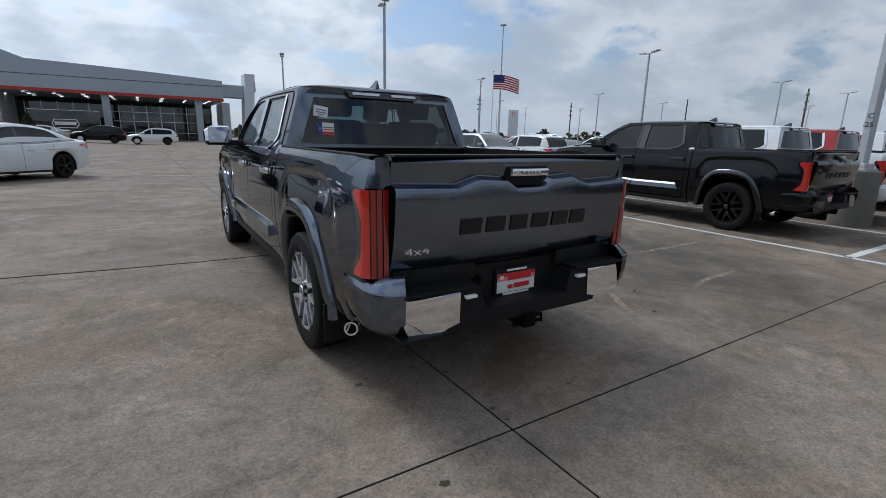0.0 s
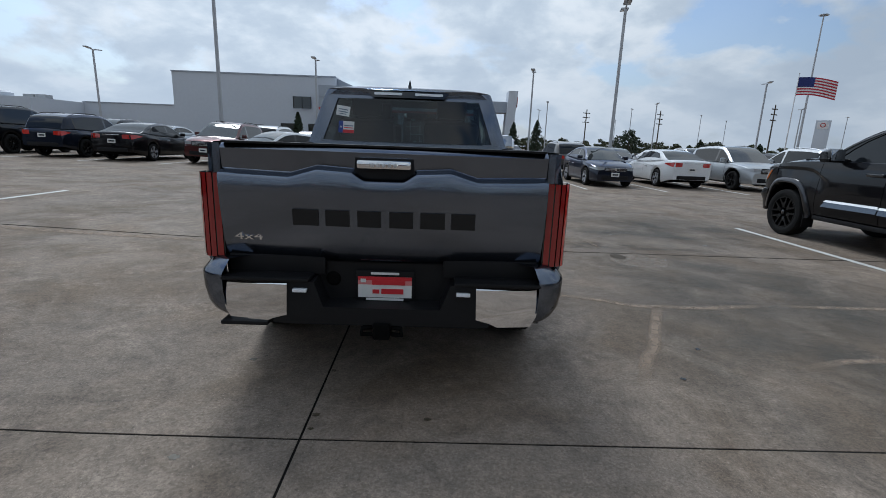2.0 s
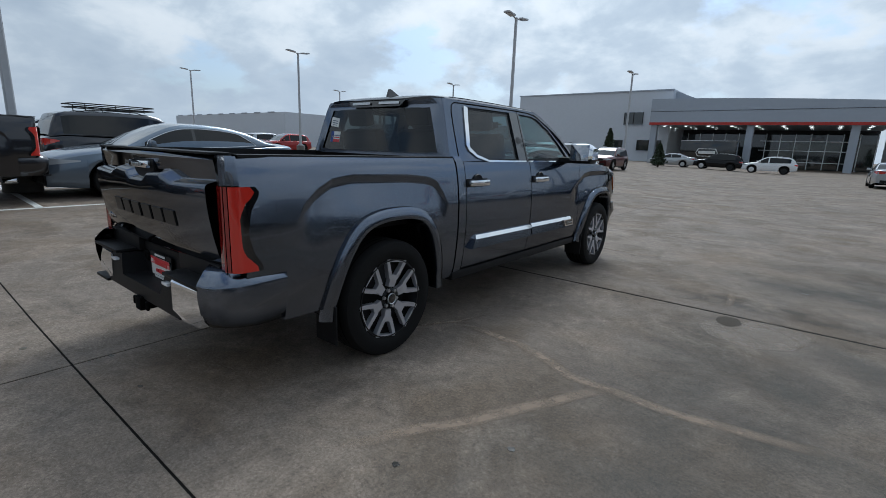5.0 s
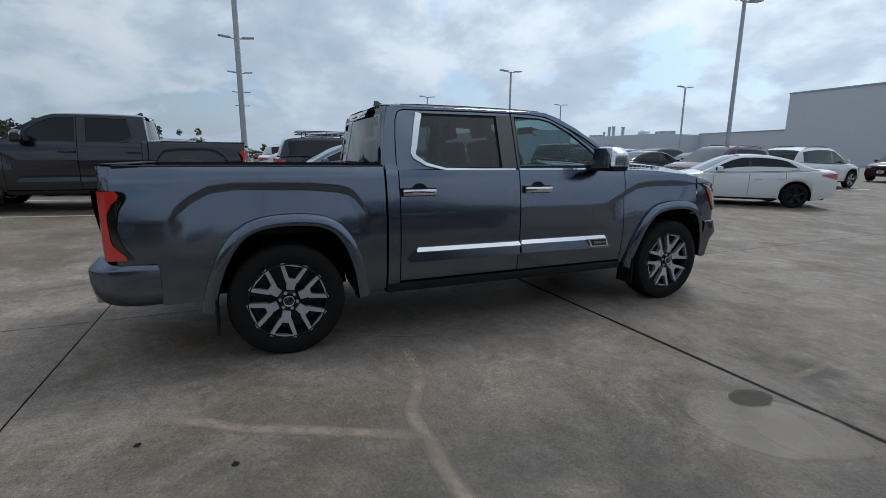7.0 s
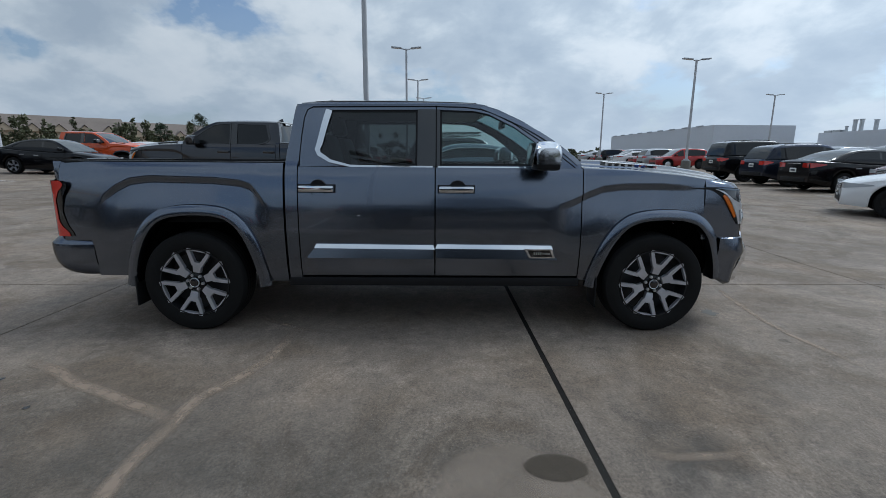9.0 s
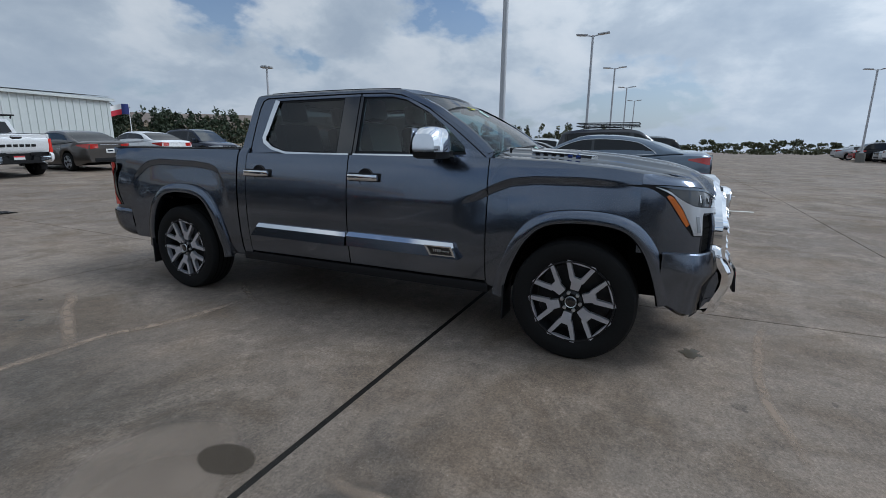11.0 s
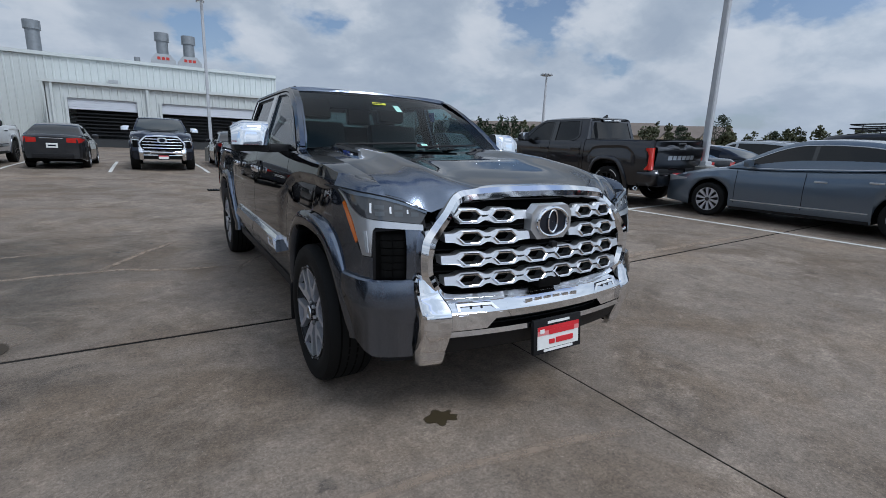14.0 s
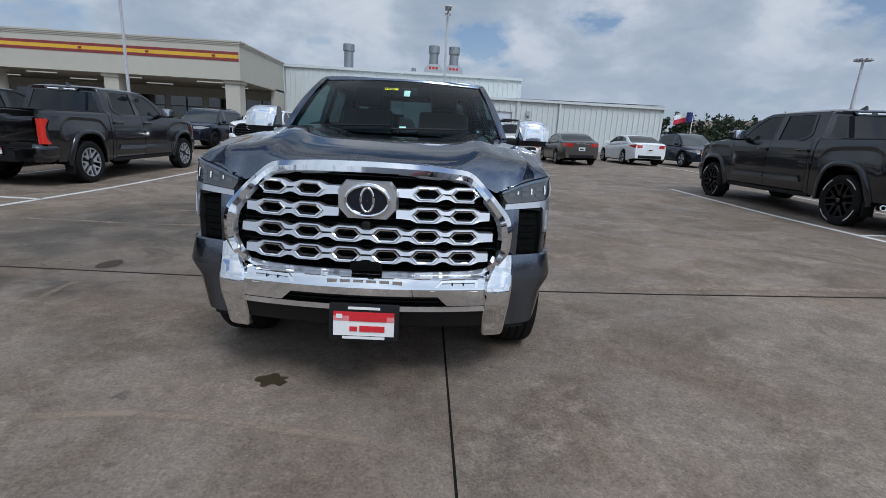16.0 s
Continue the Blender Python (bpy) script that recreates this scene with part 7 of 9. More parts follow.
def stand(ob, x, y, heading):
    """Set a vehicle on the ground; heading 0 faces +y, 180 faces -y."""
    e = 1.3
    a = radians(heading)
    f = Vector((-math.sin(a), math.cos(a)))
    r = Vector((math.cos(a), math.sin(a)))
    z = lie(x, y)
    gf = (lie(x + f.x * e, y + f.y * e) - lie(x - f.x * e, y - f.y * e)) / (2 * e)
    gr = (lie(x + r.x * 0.8, y + r.y * 0.8) - lie(x - r.x * 0.8, y - r.y * 0.8)) / 1.6
    ob.matrix_world = Matrix.Translation((x, y, z + 0.002)) @ Matrix.Rotation(a, 4, 'Z') @ Matrix.Rotation(math.atan(gf), 4, 'X') @ Matrix.Rotation(-math.atan(gr), 4, 'Y')
    return ob

# ---------------------------------------------------------------- buildings
M_WALLW = plain("white_panel", (0.60, 0.63, 0.68), 0.6, var=0.05, scale=3)
M_WALLG = plain("grey_panel", (0.37, 0.405, 0.46), 0.5, 0.1, var=0.05, scale=3)
M_METAL = plain("ribbed_white_metal", (0.55, 0.58, 0.57), 0.5, 0.1, var=0.06, scale=5)
M_STUCCO = plain("tan_stucco", (0.44, 0.42, 0.36), 0.85, var=0.06, scale=25, bump=0.3)
M_STACK = plain("weathered_zinc", (0.25, 0.265, 0.28), 0.45, 0.6, var=0.2, scale=6)
# shade of the rooms put into a wall colour; also a dark pylon mark
M_DARKRM = plain("room_shade_and_dark_mark", (0.03, 0.032, 0.034), 0.7)
M_SHOP = lens("shop_glass", (0.02, 0.028, 0.03), 0.05)
M_STRRED = plain("red_stripe", (0.42, 0.03, 0.02), 0.5)
M_STRMAR = plain("dark_red_stripe", (0.20, 0.03, 0.03), 0.6)
M_STRYEL = plain("yellow_stripe", (0.62, 0.38, 0.03), 0.6)
M_LIGHT = plain("lamp_glow", (0.9, 0.9, 0.85), 0.5, emit=(1.0, 0.95, 0.85, 4.0))
M_DIML = plain("dim_lamp_glow", (0.8, 0.8, 0.78), 0.5, emit=(1.0, 0.96, 0.9, 0.22))
M_ROOFB = plain("brown_shingle", (0.17, 0.14, 0.12), 0.9, var=0.25, scale=4)
M_HOUSE = plain("house_wall", (0.42, 0.34, 0.25), 0.9, var=0.1)
M_LEAF = plain("dark_green_leaf", (0.030, 0.046, 0.022), 0.75, var=0.45, scale=2.0)
M_LEAF2 = plain("olive_leaf", (0.070, 0.075, 0.035), 0.8, var=0.45, scale=2.0)
M_BARK = plain("bark", (0.07, 0.055, 0.04), 0.9)
M_WOODP = plain("weathered_wood", (0.10, 0.085, 0.07), 0.9)
M_FLAGW = plain("white_cloth", (0.75, 0.74, 0.74), 0.9)
M_FLAGR = plain("red_cloth", (0.45, 0.03, 0.05), 0.9)
M_FLAGB = plain("blue_cloth", (0.03, 0.04, 0.16), 0.9)


def dealership():
    b = tagged(new("dealership_building"), "white flat-roofed showroom with a grey canopy and a red edge", "building", kind="structure")
    Q = lambda nm, c, s, m, lab="", bv=0.0: part(nm, box_bm(c, s, bv), m, b, lab, 0)
    Q("wall", (-21.0, 60.0, 4.3), (19.2, 10.0, 8.6), M_WALLW)
    Q("parapet", (-21.0, 54.97, 8.55), (19.3, 0.12, 0.14), M_WALLG)
    Q("low_wall", (-36.0, 60.0, 2.4), (10.8, 10.0, 4.6), M_WALLW)
    Q("parapet", (-36.0, 54.97, 4.68), (10.8, 0.12, 0.1), M_WALLG)
    for x, z, w, h in ((-15.4, 5.5, 2.1, 1.4), (-13.4, 2.5, 2.6, 1.2), (-17.2, 2.5, 1.6, 1.1)):
        wn = Q("window", (x, 54.98, z), (w, 0.06, h), M_SHOP)
        for dx in (-0.5, 0.0, 0.5):
            part("mullion", box_bm((x + dx * w, 54.93, z), (0.06, 0.06, h)), M_DARKALLOY, wn, smooth=0)
        part("sill", box_bm((x, 54.93, z - h / 2), (w + 0.1, 0.1, 0.06)), M_WALLG, wn, smooth=0)
    # upper sloped shoulder where the roofs meet
    sh = bmesh.new()
    add_sheet(sh, [[(-11.8, 7.5), (-11.8, 8.5), (-11.2, 8.4), (-9.2, 7.6), (-8.8, 7.5)]], lambda a, c: (a, 56.0, c), 0, lambda a, c: (a, 62.0, c))
    part("roof_shoulder", sh, M_WALLG, b, smooth=0)
    # canopy
    fas = bmesh.new()
    n = 20
    rows = []
    for k in range(n + 1):
        x = -12.6 + 19.2 * k / n
        zt = 7.25 - 0.75 * (k / n) ** 1.6
        rows.append([(x, 51.6, 4.85 - 0.10 * k / n), (x, 51.6, 5.9), (x, 51.65, zt), (x, 60.0, zt + 0.02)])
    add_grid(fas, rows)
    part("canopy_fascia", fas, M_WALLG, b, "pale grey metal canopy")
    side = bmesh.new()
    add_sheet(side, [[(51.6, 4.75), (51.6, 6.5), (60, 6.5), (60, 4.75)]], lambda a, c: (6.6, a, c))
    add_sheet(side, [[(51.6, 4.85), (51.6, 7.25), (60, 7.25), (60, 4.85)]], lambda a, c: (-12.6, a, c))
    part("canopy_side", side, M_WALLG, b, smooth=0)
    Q("canopy_joint", (-3.0, 51.585, 5.95), (19.2, 0.03, 0.03), M_DARKALLOY)
    rr = bmesh.new()
    add_grid(rr, [[(-12.62, 51.55, 4.60), (-12.62, 51.55, 4.86)], [(6.62, 51.55, 4.50), (6.62, 51.55, 4.76)], [(6.65, 59, 4.50), (6.65, 59, 4.76)]])
    part("red_edge", rr, M_STRRED, b, "red edge of the canopy", 0)
    sf = bmesh.new()
    add_grid(sf, [[(-12.6, 51.6, 4.62), (6.6, 51.6, 4.52)], [(-12.6, 62, 4.62), (6.6, 62, 4.52)]])
    part("soffit", sf, M_WALLG, b, smooth=0)
    for i in range(9):
        for j in range(3):
            x, y = -11.4 + 2.1 * i, 53.0 + 2.4 * j
            part("downlight", lathe_bm([(4.50, 0.16), (4.49, 0.001)], 12, (x, y, 0.0), 'z'), M_LIGHT, b, smooth=0)
    for x in (-12.2, -3.4, 4.3):
        Q("column", (x, 52.2, 2.3), (0.62, 0.62, 4.6), M_WALLG, "", 0.04)
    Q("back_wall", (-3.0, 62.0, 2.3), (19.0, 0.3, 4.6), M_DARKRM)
    for k in range(14):
        gx = -11.4 + 1.32 * k
        gl = Q("shop_window", (gx, 61.6, 2.1), (1.24, 0.05, 4.0), M_SHOP)
        part("frame", box_bm((gx + 0.66, 61.55, 2.1), (0.08, 0.12, 4.2)), M_SATIN, gl, smooth=0)
    for z in (1.2, 2.4, 3.4):
        Q("window_rail", (0.6, 61.55, z), (8.0, 0.08, 0.07), M_SATIN)
    Q("entrance_wall", (7.3, 58.0, 2.3), (0.8, 5.0, 4.6), M_WALLW)
    # end pylon
    py = bmesh.new()
    add_sheet(py, [[(8.35, 0.2), (9.25, 0.2), (9.75, 7.35), (8.75, 7.35)]], lambda a, c: (a, 51.2, c), 0, lambda a, c: (a, 53.2, c))
    part("end_pylon", py, M_WALLW, b, "tall white end pylon", 0)
    Q("pylon_mark", (9.78, 52.2, 6.2), (0.06, 1.3, 1.1), M_STRRED)
    Q("pylon_mark", (9.62, 52.2, 4.6), (0.06, 0.8, 0.8), M_DARKRM)
    Q("canopy_link", (7.6, 53.0, 5.6), (2.2, 2.4, 1.2), M_WALLG)
    Q("kerb_island", (-5.0, 50.2, 0.10), (15.0, 1.2, 0.2), M_CONCD)
    # the long service wing behind
    Q("service_block", (-71.0, 39.0, 2.9), (34.0, 10.0, 5.0), M_WALLW)
    Q("service_block", (-48.0, 52.5, 2.4), (13.5, 10.0, 4.3), M_WALLW)
    for k in range(9):
        Q("parapet_step", (-86.0 + 3.6 * k, 33.97, 5.42), (1.6, 0.12, 0.14), M_WALLG)
    for x, z, h, rr_ in ((-53.2, 4.6, 1.4, 0.22), (-52.3, 4.6, 1.4, 0.22), (-50.4, 4.6, 1.2, 0.22), (-54.3, 4.6, 0.7, 0.16)):
        part("roof_stack", lathe_bm([(z, rr_), (z + h, rr_), (z + h, rr_ * 1.25), (z + h + 0.1, rr_ * 1.25), (z + h + 0.1, 0.001)], 12, (x, 50.5, 0), 'z'), M_STEEL, b)
    part("roof_vent", lathe_bm([(4.55, 0.7), (4.75, 0.75), (5.0, 0.75), (5.2, 0.45), (5.22, 0.001)], 16, (-45.5, 49.5, 0), 'z'), M_WALLW, b)
    for x in (-56.5, -55.2, -43.5, -42.2):
        Q("roof_unit", (x, 50.5, 4.75), (1.1, 1.0, 0.45), M_STEEL)
    return b


def stand_off(b, c, k):
    """Set a building at its true size and distance, k times as far from c as it was drawn."""
    b.scale = (k, k, k)
    b.location = [v * (1 - k) for v in c]


stand_off(dealership(), (2.0, -2.5, 1.4), 1.5)


def ribbed(x0, x1, y, z0, z1, pitch=0.30):
    """A wall of ribbed metal sheet facing +y; z0 and z1 may slope."""
    bm = bmesh.new()
    n = int((x1 - x0) / pitch)
    cols = []
    for k in range(n + 1):
        x = x0 + (x1 - x0) * k / n
        t = k / n
        a, c = z0, z1[0] + (z1[1] - z1[0]) * t
        for dx, dy in ((0.0, 0.0), (0.09, 0.0), (0.11, 0.035), (0.16, 0.035), (0.18, 0.0)):
            if x + dx * pitch / 0.3 <= x1:
                cols.append([(x + dx * pitch / 0.3, y + dy, a), (x + dx * pitch / 0.3, y + dy, c)])
    add_grid(bm, cols)
    return bm


def workshop():
    b = tagged(new("workshop_building"), "white ribbed-metal workshop with roller doors and roof stacks", "building", kind="structure")
    g = 0.25
    Y1, Y2 = -20.6, -24.0
    Q = lambda nm, c, s, m, lab="", bv=0.0: part(nm, box_bm(c, s, bv), m, b, lab, 0)
    # tall back range
    part("tall_wall", ribbed(-5.2, 9.6, Y2, g, (5.15, 5.0)), M_METAL, b, smooth=0)
    Q("eave", (2.2, Y2 + 0.06, 5.12), (15.0, 0.16, 0.16), M_METAL)
    Q("tall_body", (2.2, Y2 - 6.1, 2.6), (14.8, 12.0, 5.0), M_METAL)
    Q("gable_return", (-5.25, Y2 - 6.0, 2.6), (0.08, 12.0, 5.0), M_METAL)
    # low front range with the roller doors
    doors = [(0.85, -4.35), (4.45, 1.75)]
    edges = [5.15, 4.45, 1.75, 0.85, -4.35, -13.0]
    top = 3.55
    for a, c in ((5.15, 4.45), (1.75, 0.85), (-4.35, -13.0)):
        part("low_wall", ribbed(c, a, Y1, g, (3.72 if c < -5 else top, top)), M_METAL, b, smooth=0)
    for a, c in doors:
        part("lintel", ribbed(c, a, Y1, 2.95, (top, top)), M_METAL, b, smooth=0)
        dr = Q("roller_door", ((a + c) / 2, Y1 - 0.12, 2.72), (a - c, 0.05, 0.52), M_WALLW)
        for k in range(5):
            part("door_slat", box_bm(((a + c) / 2, Y1 - 0.09, 2.52 + 0.1 * k), (a - c, 0.03, 0.085)), M_WALLW, dr, smooth=0)
        Q("door_frame", (a, Y1 + 0.03, 1.6), (0.10, 0.08, 2.8), M_METAL)
        Q("door_frame", (c, Y1 + 0.03, 1.6), (0.10, 0.08, 2.8), M_METAL)
        # back and shelf nearly black: the shade inside the bay is in their colour
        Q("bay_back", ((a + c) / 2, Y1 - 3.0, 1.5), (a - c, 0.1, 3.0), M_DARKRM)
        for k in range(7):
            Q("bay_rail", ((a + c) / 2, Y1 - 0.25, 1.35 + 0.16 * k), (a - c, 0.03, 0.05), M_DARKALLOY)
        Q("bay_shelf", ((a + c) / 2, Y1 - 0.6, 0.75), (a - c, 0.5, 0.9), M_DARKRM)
    roof = bmesh.new()
    add_grid(roof, [[(5.3, Y1 + 0.12, top + 0.05), (5.3, Y2 - 0.4, top + 0.35)], [(-13.15, Y1 + 0.12, top + 0.22), (-13.15, Y2 - 0.4, top + 0.50)]])
    part("low_roof", roof, M_METAL, b, smooth=0)
    Q("eave", (-3.9, Y1 + 0.10, top + 0.06), (18.5, 0.14, 0.13), M_METAL)
    Q("side_wall", (5.15, (Y1 + Y2) / 2, 1.9), (0.08, Y1 - Y2, 3.3), M_METAL)
    Q("side_wall", (-13.0, (Y1 + Y2) / 2 - 5, 1.9), (0.08, 13.0, 3.6), M_METAL)
    Q("low_body", (-9.2, Y2 - 5.0, 1.9), (7.6, 10.0, 3.4), M_METAL)
    for x in (4.9, 1.35, -4.6, -7.0):
        Q("downpipe", (x, Y1 + 0.09, 1.9), (0.10, 0.10, 3.3), M_METAL)
    Q("junction_box", (-5.2, Y1 + 0.10, 2.9), (0.22, 0.14, 0.26), M_STEEL)
    Q("wall_light", (2.8, Y2 + 0.15, 4.05), (0.4, 0.25, 0.16), M_STEEL)
    # roof stacks
    for x, y, z0, z1, r, cowl in ((7.05, -32.3, 4.9, 7.95, 0.36, True), (0.36, -29.7, 4.9, 7.75, 0.33, False), (-1.12, -29.7, 4.9, 7.75, 0.33, False), (1.75, -28.5, 5.0, 6.0, 0.13, False)):
        st = part("roof_stack", lathe_bm([(z0, r), (z1 - 0.5, r), (z1 - 0.5, r * 1.22), (z1, r * 1.22), (z1, r * 1.05), (z1 - 0.3, 0.01)], 20, (x, y, 0), 'z'), M_STACK, b, "galvanised roof stack")
        if r > 0.2 and not cowl:
            hood = bmesh.new()
            add_sheet(hood, [[(x - 0.68, z0 + 0.98), (x + 0.68, z0 + 0.98), (x + 0.68, z0 + 1.20), (x + 0.40, z0 + 1.56), (x - 0.40, z0 + 1.56), (x - 0.68, z0 + 1.20)]], lambda a, c: (a, y + 0.45, c), 0, lambda a, c: (a, y - 0.45, c))
            part("stack_hood", hood, M_STEEL, st, smooth=0)
            for k in range(3):
                part("hood_bar", box_bm((x - 0.24 + 0.24 * k, y + 0.462, z0 + 1.30), (0.17, 0.02, 0.17)), M_STRRED, st, "plain red bar on the hood", 0)
    # kerb before the doors
    Q("kerb", (-3.0, Y1 + 0.8, g + 0.05), (20.0, 0.2, 0.16), M_CONCD)
    return b


stand_off(workshop(), (0.5, 6.75, 1.36), 1.75)


def drive_through():
    b = tagged(new("drive_through_building"), "tan stucco service canopy with red and yellow stripes", "building", kind="structure")
    g = 0.25
    Q = lambda nm, c, s, m, lab="", bv=0.0: part(nm, box_bm(c, s, bv), m, b, lab, 0)
    X0, X1, YF, YB = 9.75, 40.0, -17.7, -24.9
    Q("fascia", ((X0 + X1) / 2, YF - 0.2, 4.34), (X1 - X0, 0.4, 1.69), M_STUCCO)
    Q("fascia", (X0 + 0.2, (YF + YB) / 2, 4.34), (0.4, YF - YB - 0.8, 1.69), M_STUCCO)
    for k, (z, e) in enumerate(((5.14, 0.03), (5.21, 0.06), (5.28, 0.09))):
        Q("cornice", ((X0 + X1) / 2, YF - 0.2, z), (X1 - X0 + 2 * e, 0.4 + 2 * e, 0.075), M_STUCCO)
        Q("cornice", (X0 + 0.2, (YF + YB) / 2, z), (0.4 + 2 * e, YF - YB - 0.8, 0.075), M_STUCCO)
    for z, m, h in ((4.74, M_STRMAR, 0.13), (4.59, M_STRYEL, 0.17), (4.44, M_STRMAR, 0.13)):
        Q("stripe", ((X0 + 0.05 + X1) / 2, YF + 0.012, z), (X1 - X0 - 0.05, 0.02, h), m)
    for x in (11.0, 14.2, 17.4):
        Q("stripe_mark", (x, YF + 0.03, 4.59), (0.16, 0.03, 0.10), M_STRMAR)
    sf = bmesh.new()
    add_grid(sf, [[(X0, YF, 3.52), (X1, YF, 3.52)], [(X0, YB, 3.52), (X1, YB, 3.52)]])
    part("soffit", sf, M_STUCCO, b, smooth=0)
    rf = bmesh.new()
    add_grid(rf, [[(X0 + 0.3, YF - 0.3, 5.05), (X1, YF - 0.3, 5.05)], [(X0 + 0.3, YB, 5.05), (X1, YB, 5.05)]])
    part("roof", rf, M_STUCCO, b, smooth=0)
    for x in (10.25, 16.2, 22.2, 28.2):
        c = Q("column", (x, YF - 0.55, 1.9), (0.72, 0.72, 3.3), M_STUCCO, "", 0.02)
        part("capital", box_bm((x, YF - 0.55, 3.42), (0.86, 0.86, 0.16)), M_STUCCO, c, smooth=0)
    Q("back_wall", ((X0 + X1) / 2, YB, 1.9), (X1 - X0, 0.3, 3.4), M_STUCCO)
    Q("end_wall", (X0 + 0.15, YB + 1.0, 1.9), (0.3, 2.0, 3.4), M_STUCCO)
    for k in range(9):
        w = Q("window", (11.2 + 2.4 * k, YB + 0.18, 2.35), (2.0, 0.06, 1.2), M_SHOP)
        part("mullion", box_bm((11.2 + 2.4 * k, YB + 0.23, 2.35), (0.06, 0.06, 1.2)), M_DARKALLOY, w, smooth=0)
        part("mullion", box_bm((11.2 + 2.4 * k, YB + 0.23, 2.35), (2.0, 0.06, 0.05)), M_DARKALLOY, w, smooth=0)
    for i in range(5):
        for j in range(2):
            Q("strip_lamp", (12.0 + 4.4 * i, -19.5 - 3.0 * j, 3.49), (1.5, 0.10, 0.05), M_DIML)
    for x in (11.6,):
        Q("bollard", (x, YF + 0.6, 0.8), (0.12, 0.12, 1.2), M_FLAGW)
    return b


stand_off(drive_through(), (0.5, 6.75, 1.36), 1.72)


# ---------------------------------------------------------------- lamp posts
def lamp_post(x, y, h=7.55, base=0.0, double=True, turn=90, code=""):
    T = thing("street_lamp", "tall pale grey parking lot lamp post with two flat heads" if double else "tall pale grey lamp post with one flat head", "street lamp", "lamp posts")
    z = lie(x, y)
    T.matrix_world = Matrix.Translation((x, y, z - 0.02)) @ Matrix.Rotation(radians(turn), 4, 'Z')
    if base:
        bs = part("concrete_base", lathe_bm([(0.0, 0.33), (base - 0.02, 0.31), (base, 0.29), (base, 0.001)], 24, (0, 0, 0), 'z'), M_CONCD, T, "rough round concrete base")
        part("base_plate", box_bm((0, 0, base + 0.015), (0.36, 0.36, 0.03), 0.005), M_POLE, T)
        part("base_cover", box_bm((0, 0, base + 0.07), (0.27, 0.27, 0.10), 0.02), M_POLE, T)
    bm = bmesh.new()
    b0, b1 = 0.075, 0.060
    add_grid(bm, [[(sx * b, sy * b, zz) for sx, sy in ((-1, -0.7), (-0.7, -1), (0.7, -1), (1, -0.7), (1, 0.7), (0.7, 1), (-0.7, 1), (-1, 0.7))] for zz, b in ((base + 0.0, b0), (h, b1))], True)
    part("pole", bm, M_POLE, T, smooth=30)
    for s in ((1, -1) if double else (1,)):
        arm = bmesh.new()
        add_tube(arm, [(0, 0, h - 0.06), (s * 0.35, 0, h + 0.02)], 0.035, 8)
        part("arm", arm, M_POLE, T)
        hd = bmesh.new()
        add_box(hd, (0, 0, 0), (0.66, 0.33, 0.075), 0.02, pose(s * 0.62, 0, h + 0.06, 0, -s * 5, 0))
        head = part("lamp_head", hd, M_POLE, T)
        part("lamp_panel", box_bm((0, 0, -0.042), (0.42, 0.24, 0.01), 0, pose(s * 0.62, 0, h + 0.06, 0, -s * 5, 0)), M_CLEAR, head, smooth=0)
    if code:
        for k, t in enumerate(code):
            for rot in (0, 90, 180, 270):
                mt = Matrix.Rotation(radians(rot - turn), 4, 'Z') @ Matrix.Translation((0, -0.082, base + 0.95 - 0.15 * k)) @ Matrix.Rotation(radians(90), 4, 'X')
                if rot in (180, 270):
                    part("lettering", text_bm(t, 0.13, 0.002, mt), M_DARKALLOY, T, "dark bay code painted on the post", 0)
    return T


for x, y, b, c in ((-9.52, -0.15, 0.92, ""), (9.3, 0.2, 1.05, ("C", "25")), (-26.4, -0.07, 0.7, ""), (-39.5, 0.1, 0.7, ""), (-54.0, 0.2, 0.7, ""), (-70.0, 0.3, 0.7, ""),
                   (-29.0, 19.7, 0.8, ""), (-29.0, 38.8, 0.8, ""), (-10.2, 38.4, 0.8, ""), (-9.9, 19.3, 0.8, ""), (8.48, 19.0, 0.8, ""), (8.3, 38.3, 0.8, ""),
                   (29.3, 19.3, 0.8, ""), (29.6, 39.9, 0.8, ""), (53.2, 20.9, 0.8, ""), (51.5, 42.4, 0.8, ""), (69.4, 20.7, 0.8, ""), (-48.0, 20.0, 0.8, ""), (-48.0, 38.8, 0.8, ""), (-0.70, -20.4, 0.7, ""), (17.3, -21.5, 0.7, ""),
                   (70.0, 45.0, 0.8, ""), (50.0, 62.0, 0.8, ""), (30.0, 62.0, 0.8, ""), (74.0, 66.0, 0.8, ""), (16.0, 66.0, 0.8, "")):
    lamp_post(x, y, 7.6, b, True, 90 if x < 0 else 75, c)
for x, y, h in ((40.0, 95.0, 9.5), (60.0, 105.0, 9.5), (85.0, 95.0, 9.5), (100.0, 70.0, 9.5), (22.0, 100.0, 9.0), (110.0, 40.0, 9.0), (75.0, 120.0, 9.5), (48.0, 125.0, 9.0), (95.0, 120.0, 9.0)):
    lamp_post(x, y, h, 0.8, True, 60)


def tall_mast(x, y, h):
    T = thing("lamp_mast", "very tall thin mast with a ring of lamps", "lamp mast")
    T.location = (x, y, lie(x, y))
    part("pole", tube_bm([(0, 0, 0), (0, 0, h)], [0.24, 0.10], 10), M_POLE, T)
    for k in range(8):
        a = 2 * math.pi * k / 8
        part("lamp_head", box_bm((0.5 * math.cos(a), 0.5 * math.sin(a), h - 0.1), (0.42, 0.34, 0.22), 0.05), M_STEEL, T)
    part("ring", tube_bm([(0.4 * math.cos(2 * math.pi * k / 20), 0.4 * math.sin(2 * math.pi * k / 20), h - 0.1) for k in range(20)], 0.05, 6, True), M_STEEL, T)


tall_mast(66.7, 83.2, 25.5)
